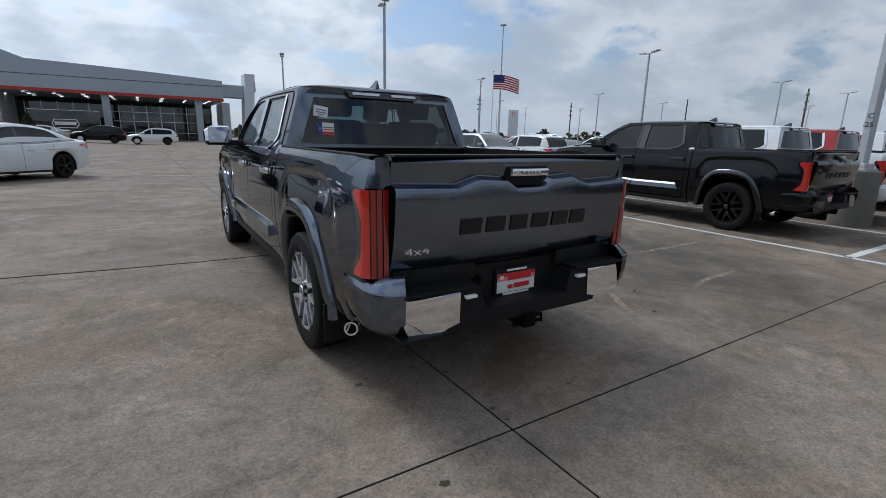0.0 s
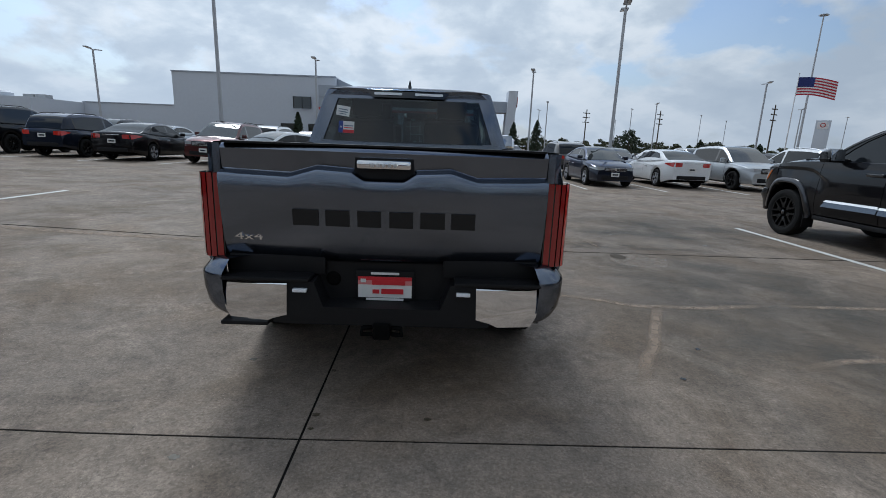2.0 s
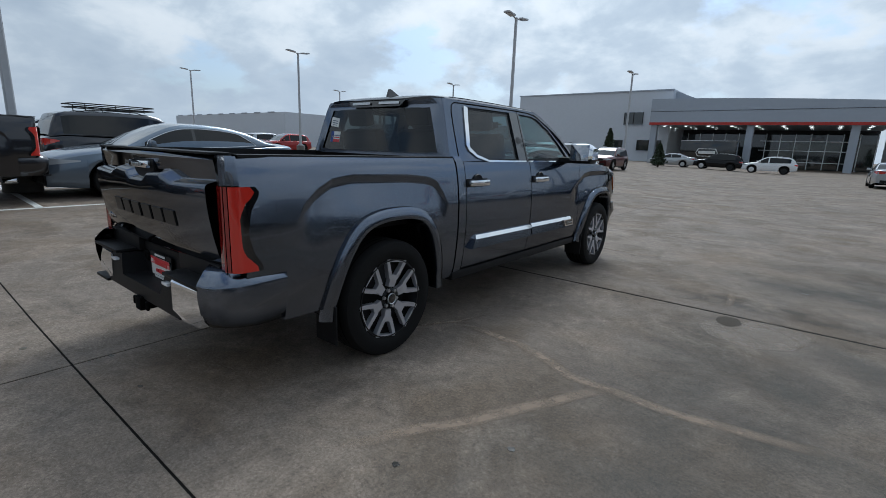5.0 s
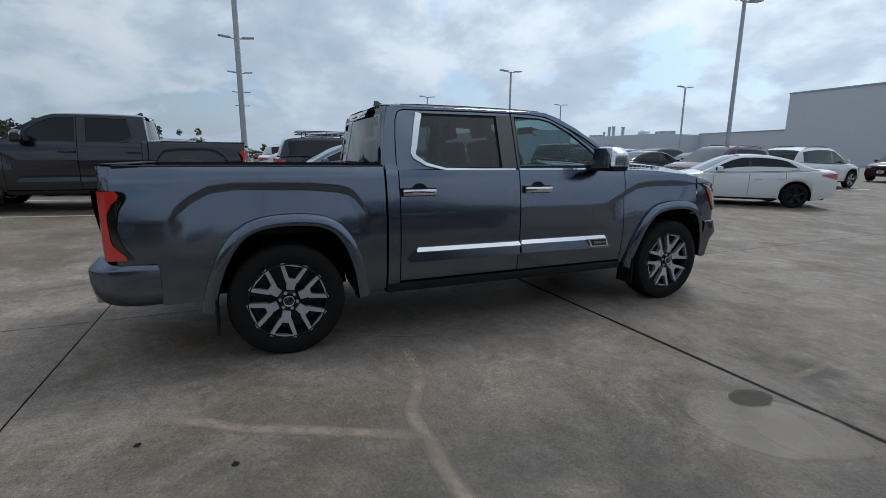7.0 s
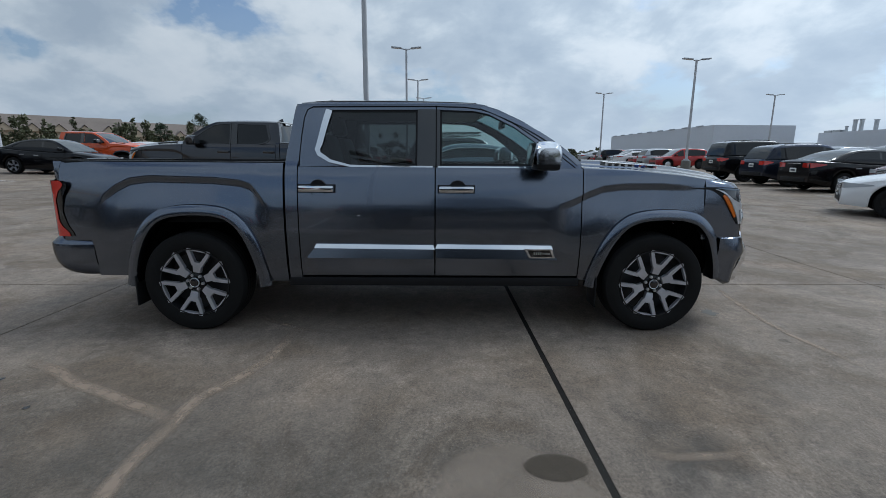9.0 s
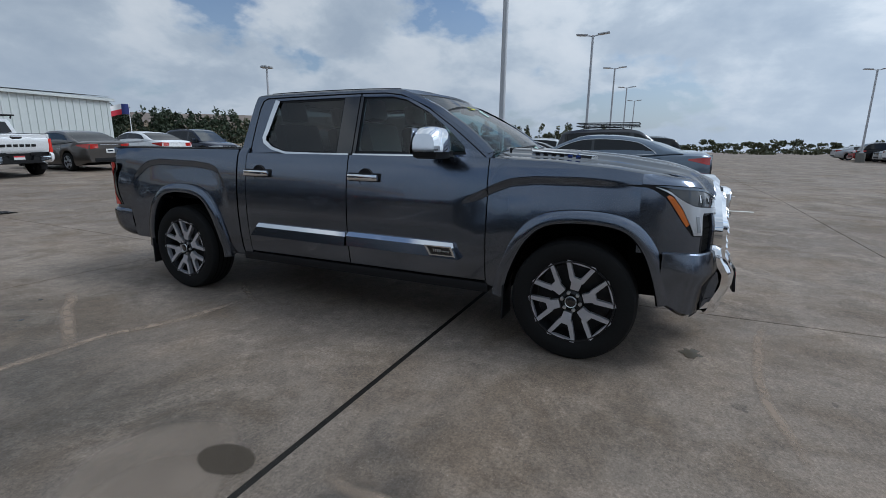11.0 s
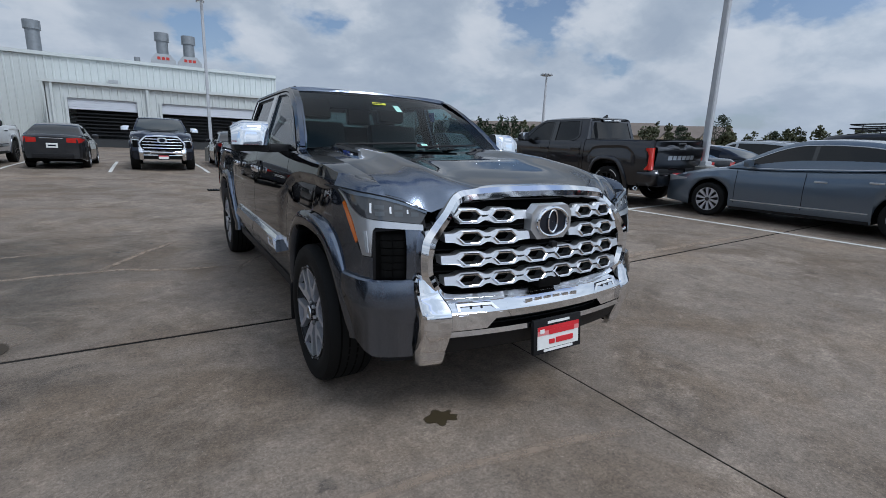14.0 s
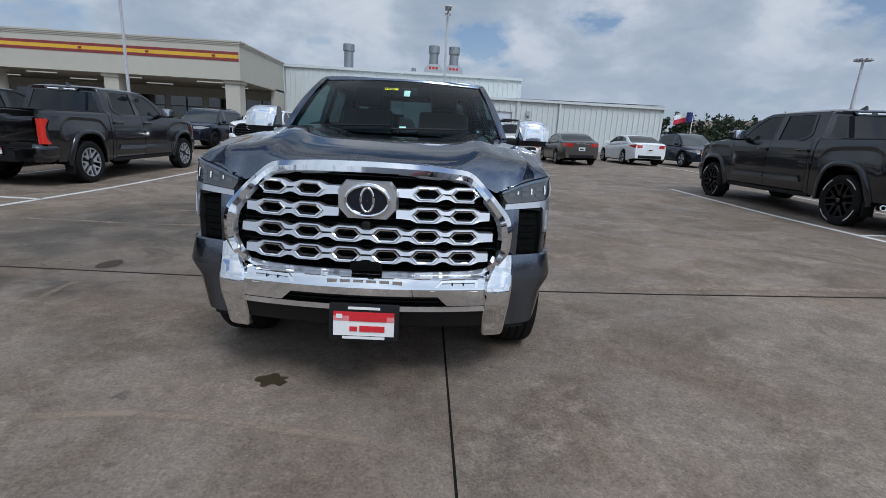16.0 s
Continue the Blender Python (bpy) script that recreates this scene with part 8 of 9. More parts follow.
tall_mast(-40.2, -39.0, 9.7)


def flag_cloth(name, x, y, z, w, h, dirx, rows_of, par):
    """A waving cloth out of bands."""
    def at(u, v):
        return (x + dirx[0] * u * w + 0.16 * math.sin(u * 7 + v) * -dirx[1], y + dirx[1] * u * w + 0.16 * math.sin(u * 7 + v) * dirx[0], z - v * h - 0.32 * h * u * u + 0.05 * math.sin(5 * u))
    for nm, u0, u1, v0, v1, m, lift in rows_of:
        bm = bmesh.new()
        add_grid(bm, [[tuple(Vector(at(u0 + (u1 - u0) * k / 12, v)) + Vector((dirx[1], -dirx[0], 0)) * lift) for v in (v0, v1)] for k in range(13)])
        part(nm, bm, m, par, smooth=60)


fp = thing("flagpole", "white flagpole with a waving striped flag of red, white and blue", "flagpole")
fp.location = (0, 0, 0)
part("pole", tube_bm([(59.3, 76.3, 0), (59.3, 76.3, 14.5)], [0.12, 0.06], 10), M_FLAGW, fp)
part("finial", lathe_bm([(14.5, 0.05), (14.6, 0.12), (14.7, 0.001)], 10, (59.3, 76.3, 0), 'z'), M_STEEL, fp)
bands = [("stripe", 0, 1, k / 13, (k + 1) / 13, M_FLAGR if k % 2 == 0 else M_FLAGW, 0) for k in range(13)] + [("canton", 0, 0.42, 0, 7 / 13, M_FLAGB, 0.03), ("canton", 0, 0.42, 0, 7 / 13, M_FLAGB, -0.03)]
flag_cloth("flag", 59.35, 76.3, 14.0, 5.2, 2.8, (0.78, -0.62), bands, fp)
fp2 = thing("flagpole", "white flagpole with a red, white and blue flag far off", "flagpole")
part("pole", tube_bm([(-33.6, -55.0, 0), (-33.6, -55.0, 6.3)], [0.07, 0.04], 8), M_FLAGW, fp2)
flag_cloth("flag", -33.6, -55.0, 6.2, 2.2, 1.2, (0.85, -0.5), [("stripe", 0, 0.35, 0, 1, M_FLAGB, 0), ("stripe", 0.35, 1, 0, 0.5, M_FLAGW, 0), ("stripe", 0.35, 1, 0.5, 1, M_FLAGR, 0)], fp2)

sg = thing("sign_pylon", "tall white roadside sign pylon with a red plain mark", "sign pylon")
sg.location = (62.8, 73.6, 0)
sg.rotation_euler = (0, 0, radians(-40))
part("pylon_body", box_bm((0, 0, 3.6), (2.0, 0.6, 7.2), 0.1), M_WALLW, sg)
part("sign_face", box_bm((0, -0.32, 6.35), (1.5, 0.06, 1.1), 0.02), M_FLAGW, sg)
part("sign_mark", lathe_bm([(-0.37, 0.36), (-0.37, 0.24)], 20, (0, 0, 6.4), 'y'), M_STRRED, sg)


def utility_pole(x, y, h):
    T = thing("utility_pole", "brown wooden utility pole with crossarms", "utility pole", "utility poles")
    T.location = (x, y, lie(x, y))
    T.rotation_euler = (0, 0, radians(30))
    part("pole", tube_bm([(0, 0, 0), (0, 0, h)], [0.17, 0.11], 8), M_WOODP, T)
    for z in (h - 0.9, h - 1.9, h - 3.0):
        a = part("crossarm", box_bm((0, 0, z), (2.3, 0.12, 0.14)), M_WOODP, T)
        for dx in (-1.0, -0.5, 0.5, 1.0):
            part("insulator", box_bm((dx, 0, z + 0.14), (0.08, 0.08, 0.16), 0.02), M_STEEL, a)


for x, y, h in ((82.0, 29.7, 9.6), (66.0, 90.0, 11.0), (98.0, 58.0, 10.5), (52.0, 108.0, 10.5), (36.0, 112.0, 10.5), (84.0, 78.0, 10.0)):
    utility_pole(x, y, h)


# ---------------------------------------------------------------- trees
def leaf_cloud(bm, c, r, n, rng, size):
    for _ in range(n):
        while True:
            p = Vector((rng.uniform(-1, 1), rng.uniform(-1, 1), rng.uniform(-1, 1)))
            if p.length < 1:
                break
        p = Vector((c[0] + p.x * r[0], c[1] + p.y * r[1], c[2] + p.z * r[2]))
        u = Vector((rng.gauss(0, 1), rng.gauss(0, 1), rng.gauss(0, 1))).normalized()
        v = u.cross(Vector((rng.gauss(0, 1), rng.gauss(0, 1), rng.gauss(0, 1)))).normalized()
        s = size * rng.uniform(0.5, 1.3)
        bm.faces.new([bm.verts.new(p + u * s), bm.verts.new(p + v * s * 0.6), bm.verts.new(p - u * s), bm.verts.new(p - v * s * 0.6)])


def conifer(x, y, h, w, seed, label="dark green young conifer standing by the lot"):
    rng = random.Random(seed)
    T = thing("tree", label, "tree", "trees")
    T.location = (x, y, lie(x, y))
    part("trunk", tube_bm([(0, 0, 0), (0.03, 0, h * 0.5), (0, 0.02, h * 0.95)], [0.10, 0.07, 0.02], 7), M_BARK, T)
    bm = bmesh.new()
    for k in range(26):
        t = k / 25
        z = h * (0.14 + 0.84 * t)
        rr = w * (1 - t) ** 0.8 * rng.uniform(0.75, 1.15) + 0.08
        for q in range(5):
            a = rng.uniform(0, 2 * math.pi)
            leaf_cloud(bm, (rr * 0.6 * math.cos(a), rr * 0.6 * math.sin(a), z), (rr * 0.5, rr * 0.5, h * 0.045), 16, rng, 0.11)
    part("crown", bm, M_LEAF, T, smooth=0)


def broadleaf(x, y, h, w, seed, label="leafy green tree beyond the lot"):
    rng = random.Random(seed)
    T = thing("tree", label, "tree", "trees")
    T.location = (x, y, lie(x, y))
    part("trunk", tube_bm([(0, 0, 0), (0.05, 0.04, h * 0.3), (0, 0, h * 0.6)], [0.16, 0.12, 0.05], 7), M_BARK, T)
    for q in range(5):
        a = 2 * math.pi * q / 5 + rng.uniform(-0.4, 0.4)
        part("limb", tube_bm([(0, 0, h * 0.28), (w * 0.35 * math.cos(a), w * 0.35 * math.sin(a), h * 0.5), (w * 0.6 * math.cos(a), w * 0.6 * math.sin(a), h * 0.72)], [0.07, 0.05, 0.015], 5), M_BARK, T)
    bm = bmesh.new()
    for k in range(34):
        a, t = rng.uniform(0, 2 * math.pi), rng.uniform(0.30, 1.0)
        rr = w * math.sin(math.pi * (0.15 + 0.80 * t)) * rng.uniform(0.3, 1.0)
        leaf_cloud(bm, (rr * math.cos(a), rr * math.sin(a), h * t * 0.95), (w * 0.26, w * 0.26, h * 0.09), 48, rng, 0.16)
    part("crown", bm, M_LEAF, T, smooth=0)


for k, (x, y, h, w) in enumerate(((-13.1, 42.8, 3.4, 0.75), (-9.8, 47.7, 2.3, 0.7), (11.5, 50.5, 4.2, 1.2), (9.9, 57.0, 4.2, 1.1), (34.6, 79.5, 4.0, 1.5), (44.0, 75.0, 3.4, 1.4), (52.0, 72.0, 3.0, 1.4))):
    conifer(x, y, h, w, 20 + k)
for k, (x, y, h, w) in enumerate(((30.5, 71.4, 4.6, 2.2), (-102.8, -51.4, 9.0, 3.4), (-96.0, -56.0, 6.5, 2.6), (-110.0, -44.0, 6.0, 2.6))):
    broadleaf(x, y, h, w, 50 + k)


def wood_belt(name, spots, label, mat, seed, size, per):
    rng = random.Random(seed)
    bm = bmesh.new()
    for x, y, h, w in spots:
        n = 9
        for k in range(n):
            t = rng.uniform(0.05, 1.0)
            rr = w * (1.05 - t * 0.8)
            a = rng.uniform(0, 2 * math.pi)
            leaf_cloud(bm, (x + rr * 0.6 * math.cos(a), y + rr * 0.6 * math.sin(a), lie(x, y) + h * t), (rr * 0.55 + 0.2, rr * 0.55 + 0.2, h * 0.13), per, rng, size)
    return tagged(finish(name, bm, mat, smooth=0), label, "woods", kind="stuff")


rngb = random.Random(5)
spots = []
for k in range(70):
    t = k / 69
    # the dense belt beyond the workshop
    spots.append((-24.0 - 22.0 * t + rngb.uniform(-1, 1), -66.0 + 16.0 * t + rngb.uniform(-2, 2), rngb.uniform(3.6, 5.2), rngb.uniform(1.1, 1.7)))
wood_belt("woods", spots, "dense belt of dark green trees beyond the workshop", M_LEAF, 3, 0.22, 20)
spots = []
for k in range(110):
    t = k / 109
    spots.append((-60.0 - 68.0 * t + rngb.uniform(-3, 3), -100.0 + 86.0 * t + rngb.uniform(-5, 5), rngb.uniform(3.5, 6.8), rngb.uniform(1.8, 3.2)))
wood_belt("woods", spots, "loose belt of green and olive trees far off", M_LEAF2, 4, 0.34, 28)
spots = []
for k in range(90):
    t = k / 89
    a = radians(-8 - 72 * t)
    d = 150 + rngb.uniform(-20, 25)
    spots.append((-d * math.sin(a), d * math.cos(a), rngb.uniform(2.2, 4.2), rngb.uniform(3.0, 5.0)))
for k in range(60):
    t = k / 59
    a = radians(62 + 60 * t)
    d = 160 + rngb.uniform(-15, 25)
    spots.append((-d * math.sin(a), d * math.cos(a), rngb.uniform(2.6, 4.6), rngb.uniform(3.4, 5.4)))
wood_belt("woods", spots, "low line of trees on the horizon", M_LEAF2, 6, 0.42, 34)


def house(x, y, turn, w, d, h, seed):
    T = thing("house", "far tan house with a brown shingled roof", "house", "houses")
    T.matrix_world = Matrix.Translation((x, y, lie(x, y) + 0.2)) @ Matrix.Rotation(radians(turn), 4, 'Z')
    part("wall", box_bm((0, 0, h / 2), (w, d, h)), M_HOUSE, T, smooth=0)
    bm = bmesh.new()
    add_sheet(bm, [[(-d / 2 - 0.5, h - 0.1), (d / 2 + 0.5, h - 0.1), (0, h + d * 0.30)]], lambda a, b: (-w / 2 - 0.5, a, b), 0, lambda a, b: (w / 2 + 0.5, a, b))
    part("roof", bm, M_ROOFB, T, smooth=0)
    for k in range(int(w / 5)):
        gx = -w / 2 + 2.5 + 5 * k
        bm = bmesh.new()
        add_sheet(bm, [[(gx - 1.7, h - 0.2), (gx + 1.7, h - 0.2), (gx, h + 1.5)]], lambda a, b: (a, -d / 2 - 0.7, b), 0, lambda a, b: (a, 0, b))
        g = part("gable", bm, M_HOUSE, T, smooth=0)
        rr = bmesh.new()
        add_grid(rr, [[(gx - 2.0, -d / 2 - 0.9, h - 0.35), (gx - 2.0, 0, h - 0.35)], [(gx, -d / 2 - 0.9, h + 1.7), (gx, 0, h + 1.7)], [(gx + 2.0, -d / 2 - 0.9, h - 0.35), (gx + 2.0, 0, h - 0.35)]])
        part("gable_roof", rr, M_ROOFB, T, smooth=0)
        wn = part("window", box_bm((gx, -d / 2 - 0.72, h * 0.55), (1.1, 0.08, 1.3)), M_SHOP, T, smooth=0)
        part("frame", box_bm((gx, -d / 2 - 0.74, h * 0.55), (0.08, 0.08, 1.3)), M_FLAGW, wn, smooth=0)


for k, (x, y, w, h) in enumerate(((-103.0, -112.0, 24, 5.2), (-119.0, -95.0, 26, 5.4), (-132.0, -76.0, 20, 4.6), (-86.0, -128.0, 24, 5.0))):
    house(x, y, 132, w, 13, h, k)

# ---------------------------------------------------------------- the truck in the middle of the lot
build_pickup("pickup_truck", "dark grey crew-cab pickup truck with chrome trim standing on the lot", M_GREY, "hero", True, True)


def sticker(name, u, v, w, h, m, label, tilt=0.0, bars=()):
    """A sticker inside the rear window."""
    T = thing(name, label, "sticker")
    rot = Matrix.Translation((u, cab_back_y(u, v) + 0.005, v)) @ Matrix.Rotation(radians(90 - 9.5), 4, 'X') @ Matrix.Rotation(radians(tilt), 4, 'Z')
    part("sheet", box_bm((0, 0, 0), (w, h, 0.001), 0, rot), m, T, smooth=0)
    for x, y, bw, bh, bmn in bars:
        part("printed_bar", box_bm((x, y, 0.0015), (bw, bh, 0.001), 0, rot), bmn, T, smooth=0)


sticker("price_sticker", -0.565, 1.628, 0.115, 0.085, M_WHITE, "white price sticker with plain bars on the rear window", -8,
        [(0, 0.012, 0.08, 0.008, M_BLUEGREY), (0, -0.008, 0.08, 0.008, M_BLUEGREY), (0, -0.026, 0.06, 0.006, M_BLUEGREY)])
sticker("flag_sticker", -0.535, 1.492, 0.135, 0.10, M_WHITE, "red, white and blue flag sticker on the rear window", -2,
        [(-0.048, 0, 0.038, 0.10, M_BLUE), (0.019, -0.036, 0.096, 0.028, M_PLRED), (0.02, 0.012, 0.08, 0.008, M_BLUEGREY), (0.02, -0.006, 0.08, 0.008, M_PLRED), (-0.048, 0, 0.016, 0.016, M_WHITE)])


def screen_tag(name, x, v, w, h, m, label, bars=()):
    T = thing(name, label, "sticker")
    u = x / (0.828 - 0.135 * v)
    yb, yt = 3.21 - 0.13 * u * u, 2.40 - 0.09 * u * u
    y = yb + (yt - yb) * v + 0.06 * u * u * math.sin(math.pi * v) + 0.006
    z = 1.352 + 0.463 * v + 0.020 * math.sin(math.pi * v) - 0.02 * u * u * v + 0.004
    rot = Matrix.Translation((x, y, z)) @ Matrix.Rotation(radians(180), 4, 'Z') @ Matrix.Rotation(radians(30), 4, 'X')
    part("sheet", box_bm((0, 0, 0), (w, h, 0.001), 0, rot), m, T, smooth=0)
    for bx, by, bw, bh, bmn in bars:
        part("printed_bar", box_bm((bx, by, 0.0015), (bw, bh, 0.001), 0, rot), bmn, T, smooth=0)


screen_tag("stock_label", 0.085, 0.74, 0.115, 0.036, M_YELLOW, "yellow stock label with plain dark bars on the windscreen", [(-0.02, 0, 0.022, 0.018, M_BLACK), (0.012, 0, 0.03, 0.018, M_BLACK), (-0.045, 0, 0.014, 0.018, M_BLACK)])
screen_tag("paper_tag", -0.052, 0.66, 0.050, 0.105, M_MINT, "pale green paper tag on the windscreen")
screen_tag("paper_tag", -0.055, 0.07, 0.050, 0.040, M_MINT, "small pale tag low on the windscreen")

# ---------------------------------------------------------------- parked pickups
black_a = build_pickup("pickup_truck", "gloss black crew-cab pickup truck with black wheels in a stall", M_BLACKP, "black", False, wheel_mat=M_BLKALLOY, grille="black", group="parked pickups")
stand(black_a, 7.48, 1.05, 0)
white_a = build_pickup("pickup_truck", "white crew-cab pickup truck parked beside a black one", M_WHITEP, "six", True, grille="chrome", group="parked pickups")
stand(white_a, 10.45, 1.0, 0)
red_a = build_pickup("pickup_truck", "red crew-cab pickup truck parked in the row", M_REDP, "six", True, grille="chrome", group="parked pickups")
stand(red_a, 13.4, 1.0, 0)
stand(copy_thing(white_a, Matrix()), 16.3, 0.9, 0)
grey_b = build_pickup("pickup_truck", "dark grey pickup truck with silver wheels in a stall", M_GUN, "six", False, wheel_mat=M_MACH, grille="black", group="parked pickups")
stand(grey_b, 7.72, -3.1, 180)
grey_b.scale = (1.0, 1.0, 1.05)
black_b = build_pickup("pickup_truck", "black pickup truck parked beside a grey one", M_BLACKP, "black", False, wheel_mat=M_BLKALLOY, grille="black", group="parked pickups")
stand(black_b, 10.6, -3.0, 180)
trd = build_pickup("pickup_truck", "matt dark grey pickup truck with black wheels and white-lettered tyres", M_GUN, "black", False, wheel_mat=M_BLKALLOY, grille="black", group="parked pickups", letters=True)
stand(trd, -8.55, -1.30, 180)
trd.scale = (1.05, 1.06, 1.11)
front_b = build_pickup("pickup_truck", "black pickup truck with a chrome grille frame facing the lot", M_DARKBLUE, "six", True, grille="chrome", group="parked pickups")
stand(front_b, 1.50, -13.80 - 3.70, 0)
white_b = build_pickup("pickup_truck", "white pickup truck with a black grille facing the lot", M_WHITEP, "black", False, wheel_mat=M_BLKALLOY, grille="black", group="parked pickups")
stand(white_b, 7.22, -13.75 - 3.70, 0)
stand(copy_thing(white_a, Matrix()), -4.0, -15.1, 180)
orange = build_pickup("pickup_truck", "bright orange-red pickup truck parked far off", M_ORANGE, "black", False, wheel_mat=M_BLKALLOY, grille="black", group="parked pickups")
stand(orange, -18.9, -16.7, 0)

# ---------------------------------------------------------------- parked cars
C = build_car
stand(C("sedan_car", "blue-grey saloon car with bright spoked wheels in a stall", M_BLUEGREY, "sedan", "multi", scale=(1.02, 1.08, 1.04)), -8.80, 2.50, 180)
stand(C("off_road_car", "dark green-grey off-road car with a black roof basket", M_GUN, "offroad", "six", M_BLKALLOY, rack=True), -13.0, 3.3, 0)
stand(C("saloon_car", "white saloon car with black wheels standing in the driving lane", M_WHITEP, "sedan", "five", M_BLKALLOY, scale=(0.96, 0.945, 0.99)), -5.32, 13.45, 144)
stand(C("sport_utility_car", "maroon sport utility car with silver wheels facing the lane", M_MAROON, "suv", "five", scale=(1, 1.0, 1.0)), -8.75, 17.2, 180)
stand(C("saloon_car", "black saloon car with its tail to the lane", M_BLACKP, "sedan", "five"), -11.9, 17.0, 0)
stand(C("sport_utility_car", "black sport utility car with its tail to the lane", M_DARKBLUE, "suv", "five", M_BLKALLOY), -14.8, 17.3, 0)
stand(C("off_road_car", "matt black boxy off-road car with a roof rack", M_BLACKP, "offroad", "six", M_BLKALLOY, scale=(1.02, 1.0, 1.06)), -18.0, 17.6, 0)
stand(C("sport_utility_car", "white sport utility car with dark glass", M_WHITEP, "suv", "five", scale=(1.03, 1.06, 1.02)), -8.6, 23.0, 0)
stand(C("saloon_car", "dark saloon car behind the row", M_DARKBLUE, "sedan", lod=1), -12.0, 24.0, 180)
stand(C("saloon_car", "silver saloon car behind the row", M_SILVER, "sedan", lod=1), -15.0, 23.6, 180)
stand(C("sport_utility_car", "dark red crossover car facing the lane", M_MAROON, "suv", lod=1, scale=(0.97, 0.95, 0.97)), -9.6, 33.2, 180)
stand(C("saloon_car", "dark blue saloon car facing the lane", M_DARKBLUE, "sedan", "five", scale=(0.95, 0.93, 1.0)), 6.85, 15.9, 180)
stand(C("saloon_car", "white saloon car with its tail to the lane", M_WHITEP, "sedan", "five", scale=(0.97, 0.95, 0.99)), 9.95, 16.6, 0)
stand(C("sport_utility_car", "silver sport utility car facing the lane", M_SILVER, "suv", "five", M_BLKALLOY), 12.75, 16.1, 180)
stand(C("sport_utility_car", "dark sport utility car with its tail to the lane", M_BROWN, "suv", "five"), 7.0, 22.2, 0)
stand(C("saloon_car", "dark saloon car in the second row", M_DARKBLUE, "sedan", lod=1), 9.9, 22.5, 180)
stand(C("saloon_car", "silver saloon car far along the lane", M_SILVER, "sedan", lod=1), 6.2, 36.0, 0)
stand(C("saloon_car", "black saloon car with its tail to the lot", M_BLACKP, "sedan", "five"), -1.30, -16.8, 180)
stand(C("saloon_car", "charcoal grey saloon car with its tail to the lot", M_DKGREY, "sedan", "five", scale=(0.95, 0.93, 1.02)), 4.58, -15.75, 180)
stand(C("off_road_car", "dark blue off-road car facing the lot", M_DARKBLUE, "offroad", "six", M_BLKALLOY), 10.35, -16.0, 0)
stand(C("saloon_car", "black saloon car with silver wheels facing the lane", M_BLACKP, "sedan", "five", scale=(0.97, 0.95, 0.99)), -15.97, -14.3, 0)
stand(C("saloon_car", "brown saloon car with its tail to the lot", M_BROWN, "sedan", "five"), -7.0, -17.0, 180)
stand(C("saloon_car", "white saloon car with its tail to the lot", M_WHITEP, "sedan", "five"), -10.75, -18.4, 180)
stand(C("sport_utility_car", "dark boxy small car facing the lot", M_DARKBLUE, "suv", "five", scale=(0.96, 0.90, 0.98)), -13.6, -17.9, 0)

FAR = [("saloon_car", "sedan", M_BLACKP, "black"), ("saloon_car", "sedan", M_WHITEP, "white"), ("sport_utility_car", "suv", M_SILVER, "silver"), ("saloon_car", "sedan", M_BROWN, "brown-grey"),
       ("sport_utility_car", "suv", M_BLACKP, "black"), ("sport_utility_car", "suv", M_WHITEP, "white"), ("sport_utility_car", "suv", M_REDP, "red"), ("saloon_car", "sedan", M_DARKBLUE, "dark blue"), ("saloon_car", "sedan", M_SILVER, "silver")]
stock = {}


def far_car(k, x, y, heading):
    nm, kind, m, col = FAR[k]
    if k not in stock:
        ob = build_car(nm, col + (" saloon car" if kind == "sedan" else " sport utility car") + " parked in a far row", m, kind, lod=2, group="far cars", plate=False)
        stock[k] = ob
    else:
        ob = copy_thing(stock[k], Matrix())
    return stand(ob, x, y, heading)


rngc = random.Random(9)
# rows beyond the near stalls, on the side with the lamp post
for j, (x0, y, hd) in enumerate(((-11.8, -3.6, 180),)):
    for k in range(3):
        far_car((0, 7, 2)[k], x0 - 3.1 * k - 0.3, y, hd)
for k in range(7):
    far_car((8, 1, 4, 5, 3, 0, 2)[k], -16.4 - 3.0 * k, 3.0 + rngc.uniform(-0.2, 0.2), 0 if k % 2 else 180)
for k in range(4):
    far_car((4, 3, 0, 5)[k], -21.0 - 3.0 * k, -4.0 + rngc.uniform(-0.2, 0.2), 180)
for k in range(6):
    far_car((1, 7, 3, 4, 0, 8)[k], -21.9 - 3.0 * k, -14.4 + rngc.uniform(-0.2, 0.2), 0 if k % 3 else 180)
for k in range(8):
    far_car((6, 2, 6, 1, 2, 4, 6, 8)[k], -36.0 - 2.9 * k, 23.0 + rngc.uniform(-0.3, 0.3), 0 if k % 2 else 180)
for k in range(3):
    far_car((4, 2, 0)[k], -18.0 - 3.0 * k, 23.6, 180)
for k in range(6):
    far_car((5, 1, 2, 0, 4, 8)[k], 15.7 + 3.0 * k, 16.4 + rngc.uniform(-0.2, 0.2), 180 if k % 2 else 0)
for k in range(7):
    far_car((1, 5, 0, 2, 7, 3, 6)[k], 12.9 + 3.0 * k, 22.6, 0 if k % 3 else 180)
for k in range(9):
    far_car((3, 1, 8, 5, 4, 0, 6, 2, 7)[k], 12.5 + 3.1 * k, 36.5 + rngc.uniform(-0.4, 0.4), 180 if k % 2 else 0)
for k in range(3):
    far_car((8, 4, 5)[k], -10.5 + 4.6 * k, 55.6, 90)


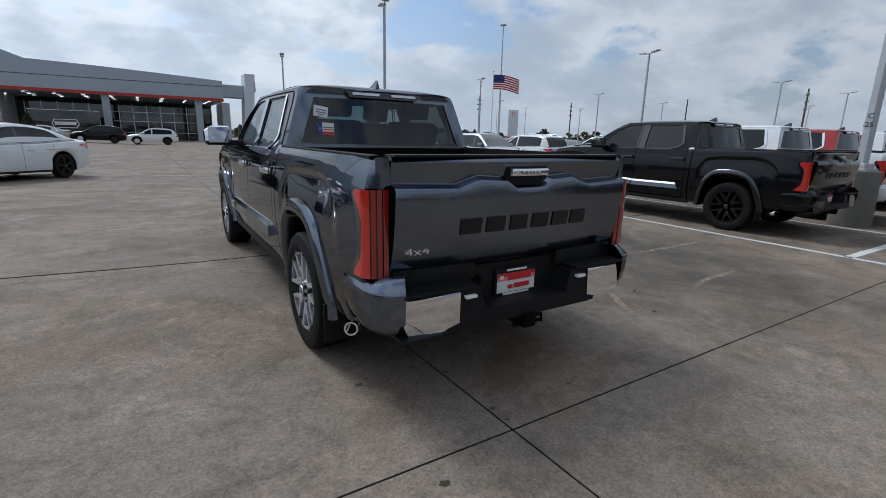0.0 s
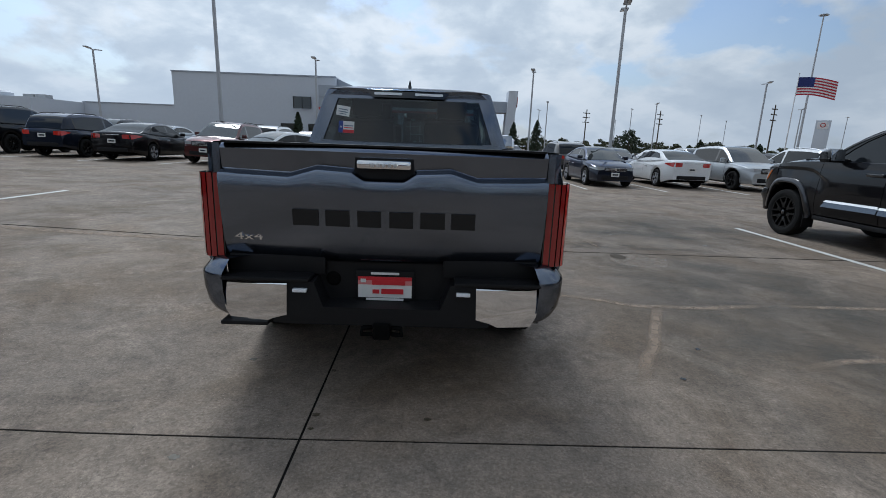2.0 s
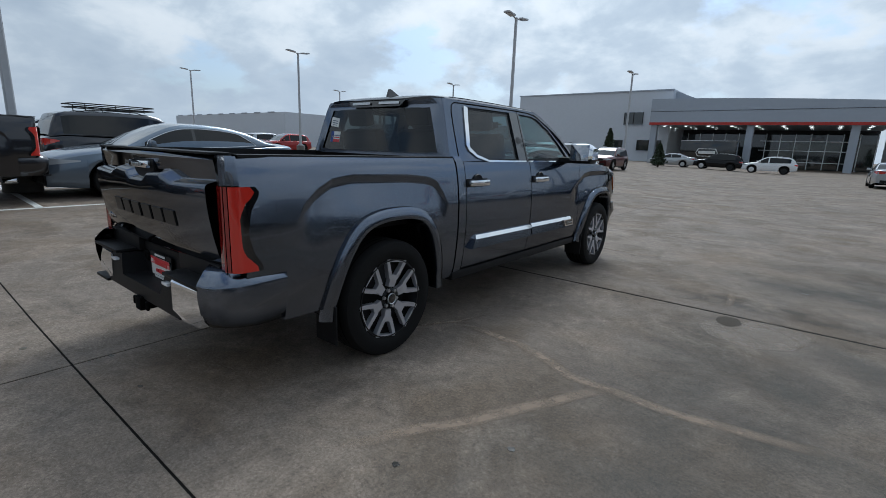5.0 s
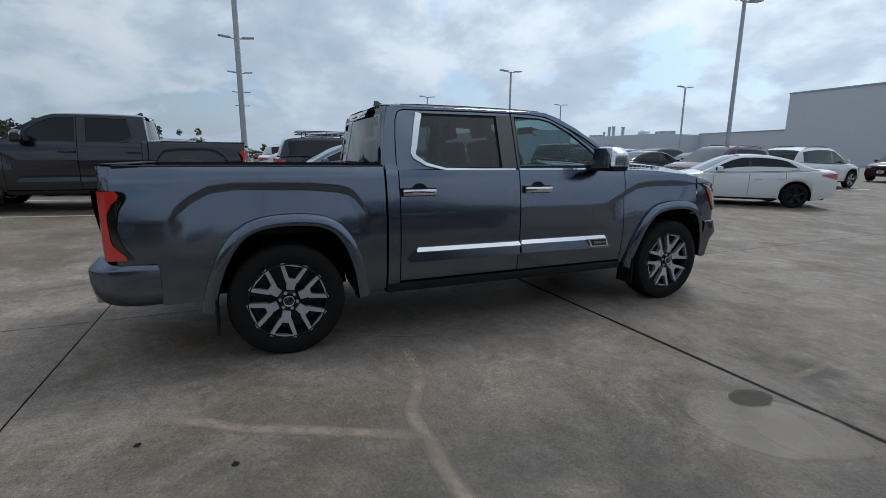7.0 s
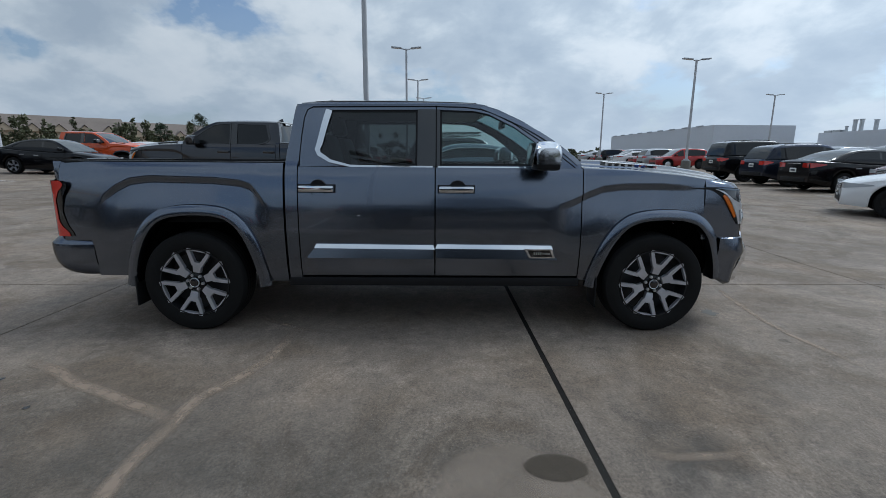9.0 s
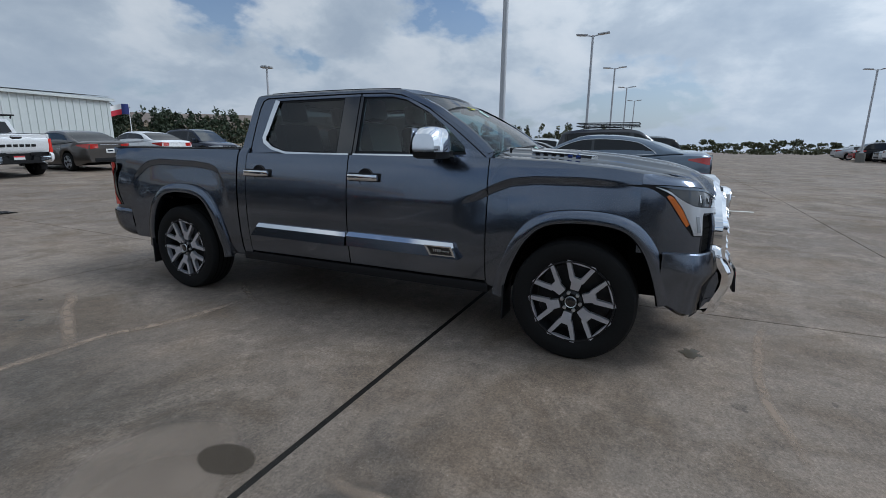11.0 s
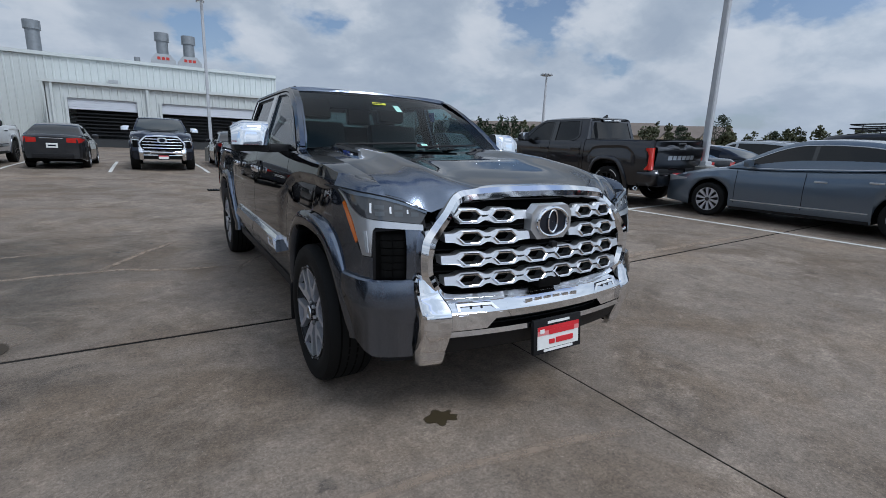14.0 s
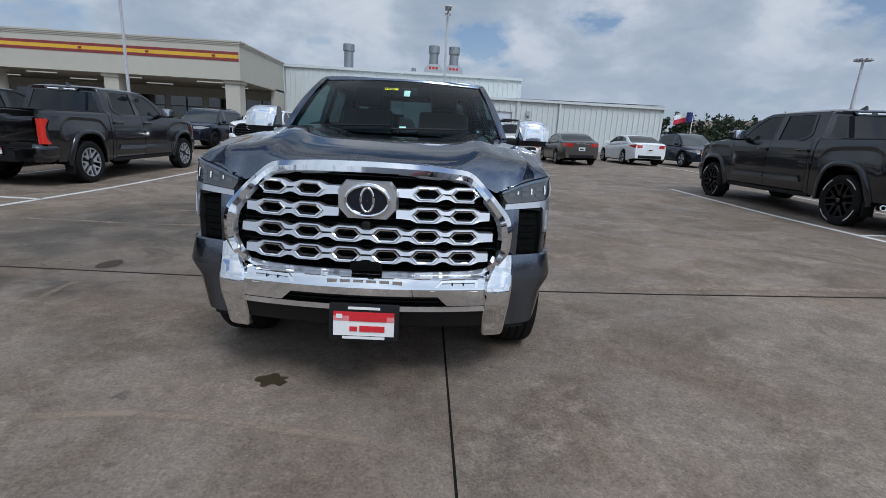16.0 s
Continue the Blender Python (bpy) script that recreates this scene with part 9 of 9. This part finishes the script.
def box_trailer():
    T = thing("box_trailer", "black box trailer with a plain pale mark before the showroom", "trailer")
    T.location = (-10.3, 75.4, 0.0)
    T.scale = (1.5, 1.5, 1.5)
    part("box", box_bm((0, 0, 1.45), (4.7, 2.0, 2.0), 0.04), M_GLOSSBLK, T)
    part("roof_edge", box_bm((0, 0, 2.47), (4.75, 2.05, 0.05), 0.01), M_SATIN, T)
    fr = bmesh.new()
    o = [(-0.95, 1.35), (-0.75, 1.75), (0.75, 1.75), (0.95, 1.35), (0.75, 1.02), (-0.75, 1.02)]
    add_sheet(fr, [o, [(a * 0.93, 1.38 + (b - 1.38) * 0.86) for a, b in o]], lambda a, b: (a, -1.012, b))
    part("mark_frame", fr, M_WHITE, T, "pale six-sided outline", 0)
    part("mark_bar", box_bm((0, -1.012, 1.40), (1.45, 0.01, 0.26)), M_WHITE, T, "plain pale bar in place of a name", 0)
    for x in (-0.4, 0.4):
        wh = new("wheel")
        wh.parent = T
        wh.location = (x, -0.95, 0.33)
        wh.rotation_euler = (0, 0, radians(-90))
        simple_wheel(wh, 0.33, 0.2, 0.2, M_SATIN, 1)
    part("drawbar", box_bm((2.9, 0, 0.55), (1.3, 0.12, 0.1)), M_BLACK, T)


box_trailer()



def roof_rack(x, y):
    """A black rack over the cab roof of a pickup that faces -y."""
    T = thing("roof_rack", "black tubular rack over the cab roof of a white pickup", "rack")
    T.location = (x, y, lie(x, y) + 0.03)
    for sx in (-1, 1):
        for yy in (-2.1, -1.1):
            part("foot", tube_bm([(sx * 0.62, yy, 1.84), (sx * 0.64, yy, 1.95)], 0.02, 6), M_BLACK, T)
        part("side_rail", tube_bm([(sx * 0.64, -2.3, 1.955), (sx * 0.64, -0.9, 1.955)], 0.026, 6), M_BLACK, T)
    for yy in (-2.3, -1.95, -1.6, -1.25, -0.9):
        part("cross_bar", tube_bm([(-0.64, yy, 1.955), (0.64, yy, 1.955)], 0.022, 6), M_BLACK, T)


roof_rack(-4.2, -15.0)
slab_pieces(pavement)
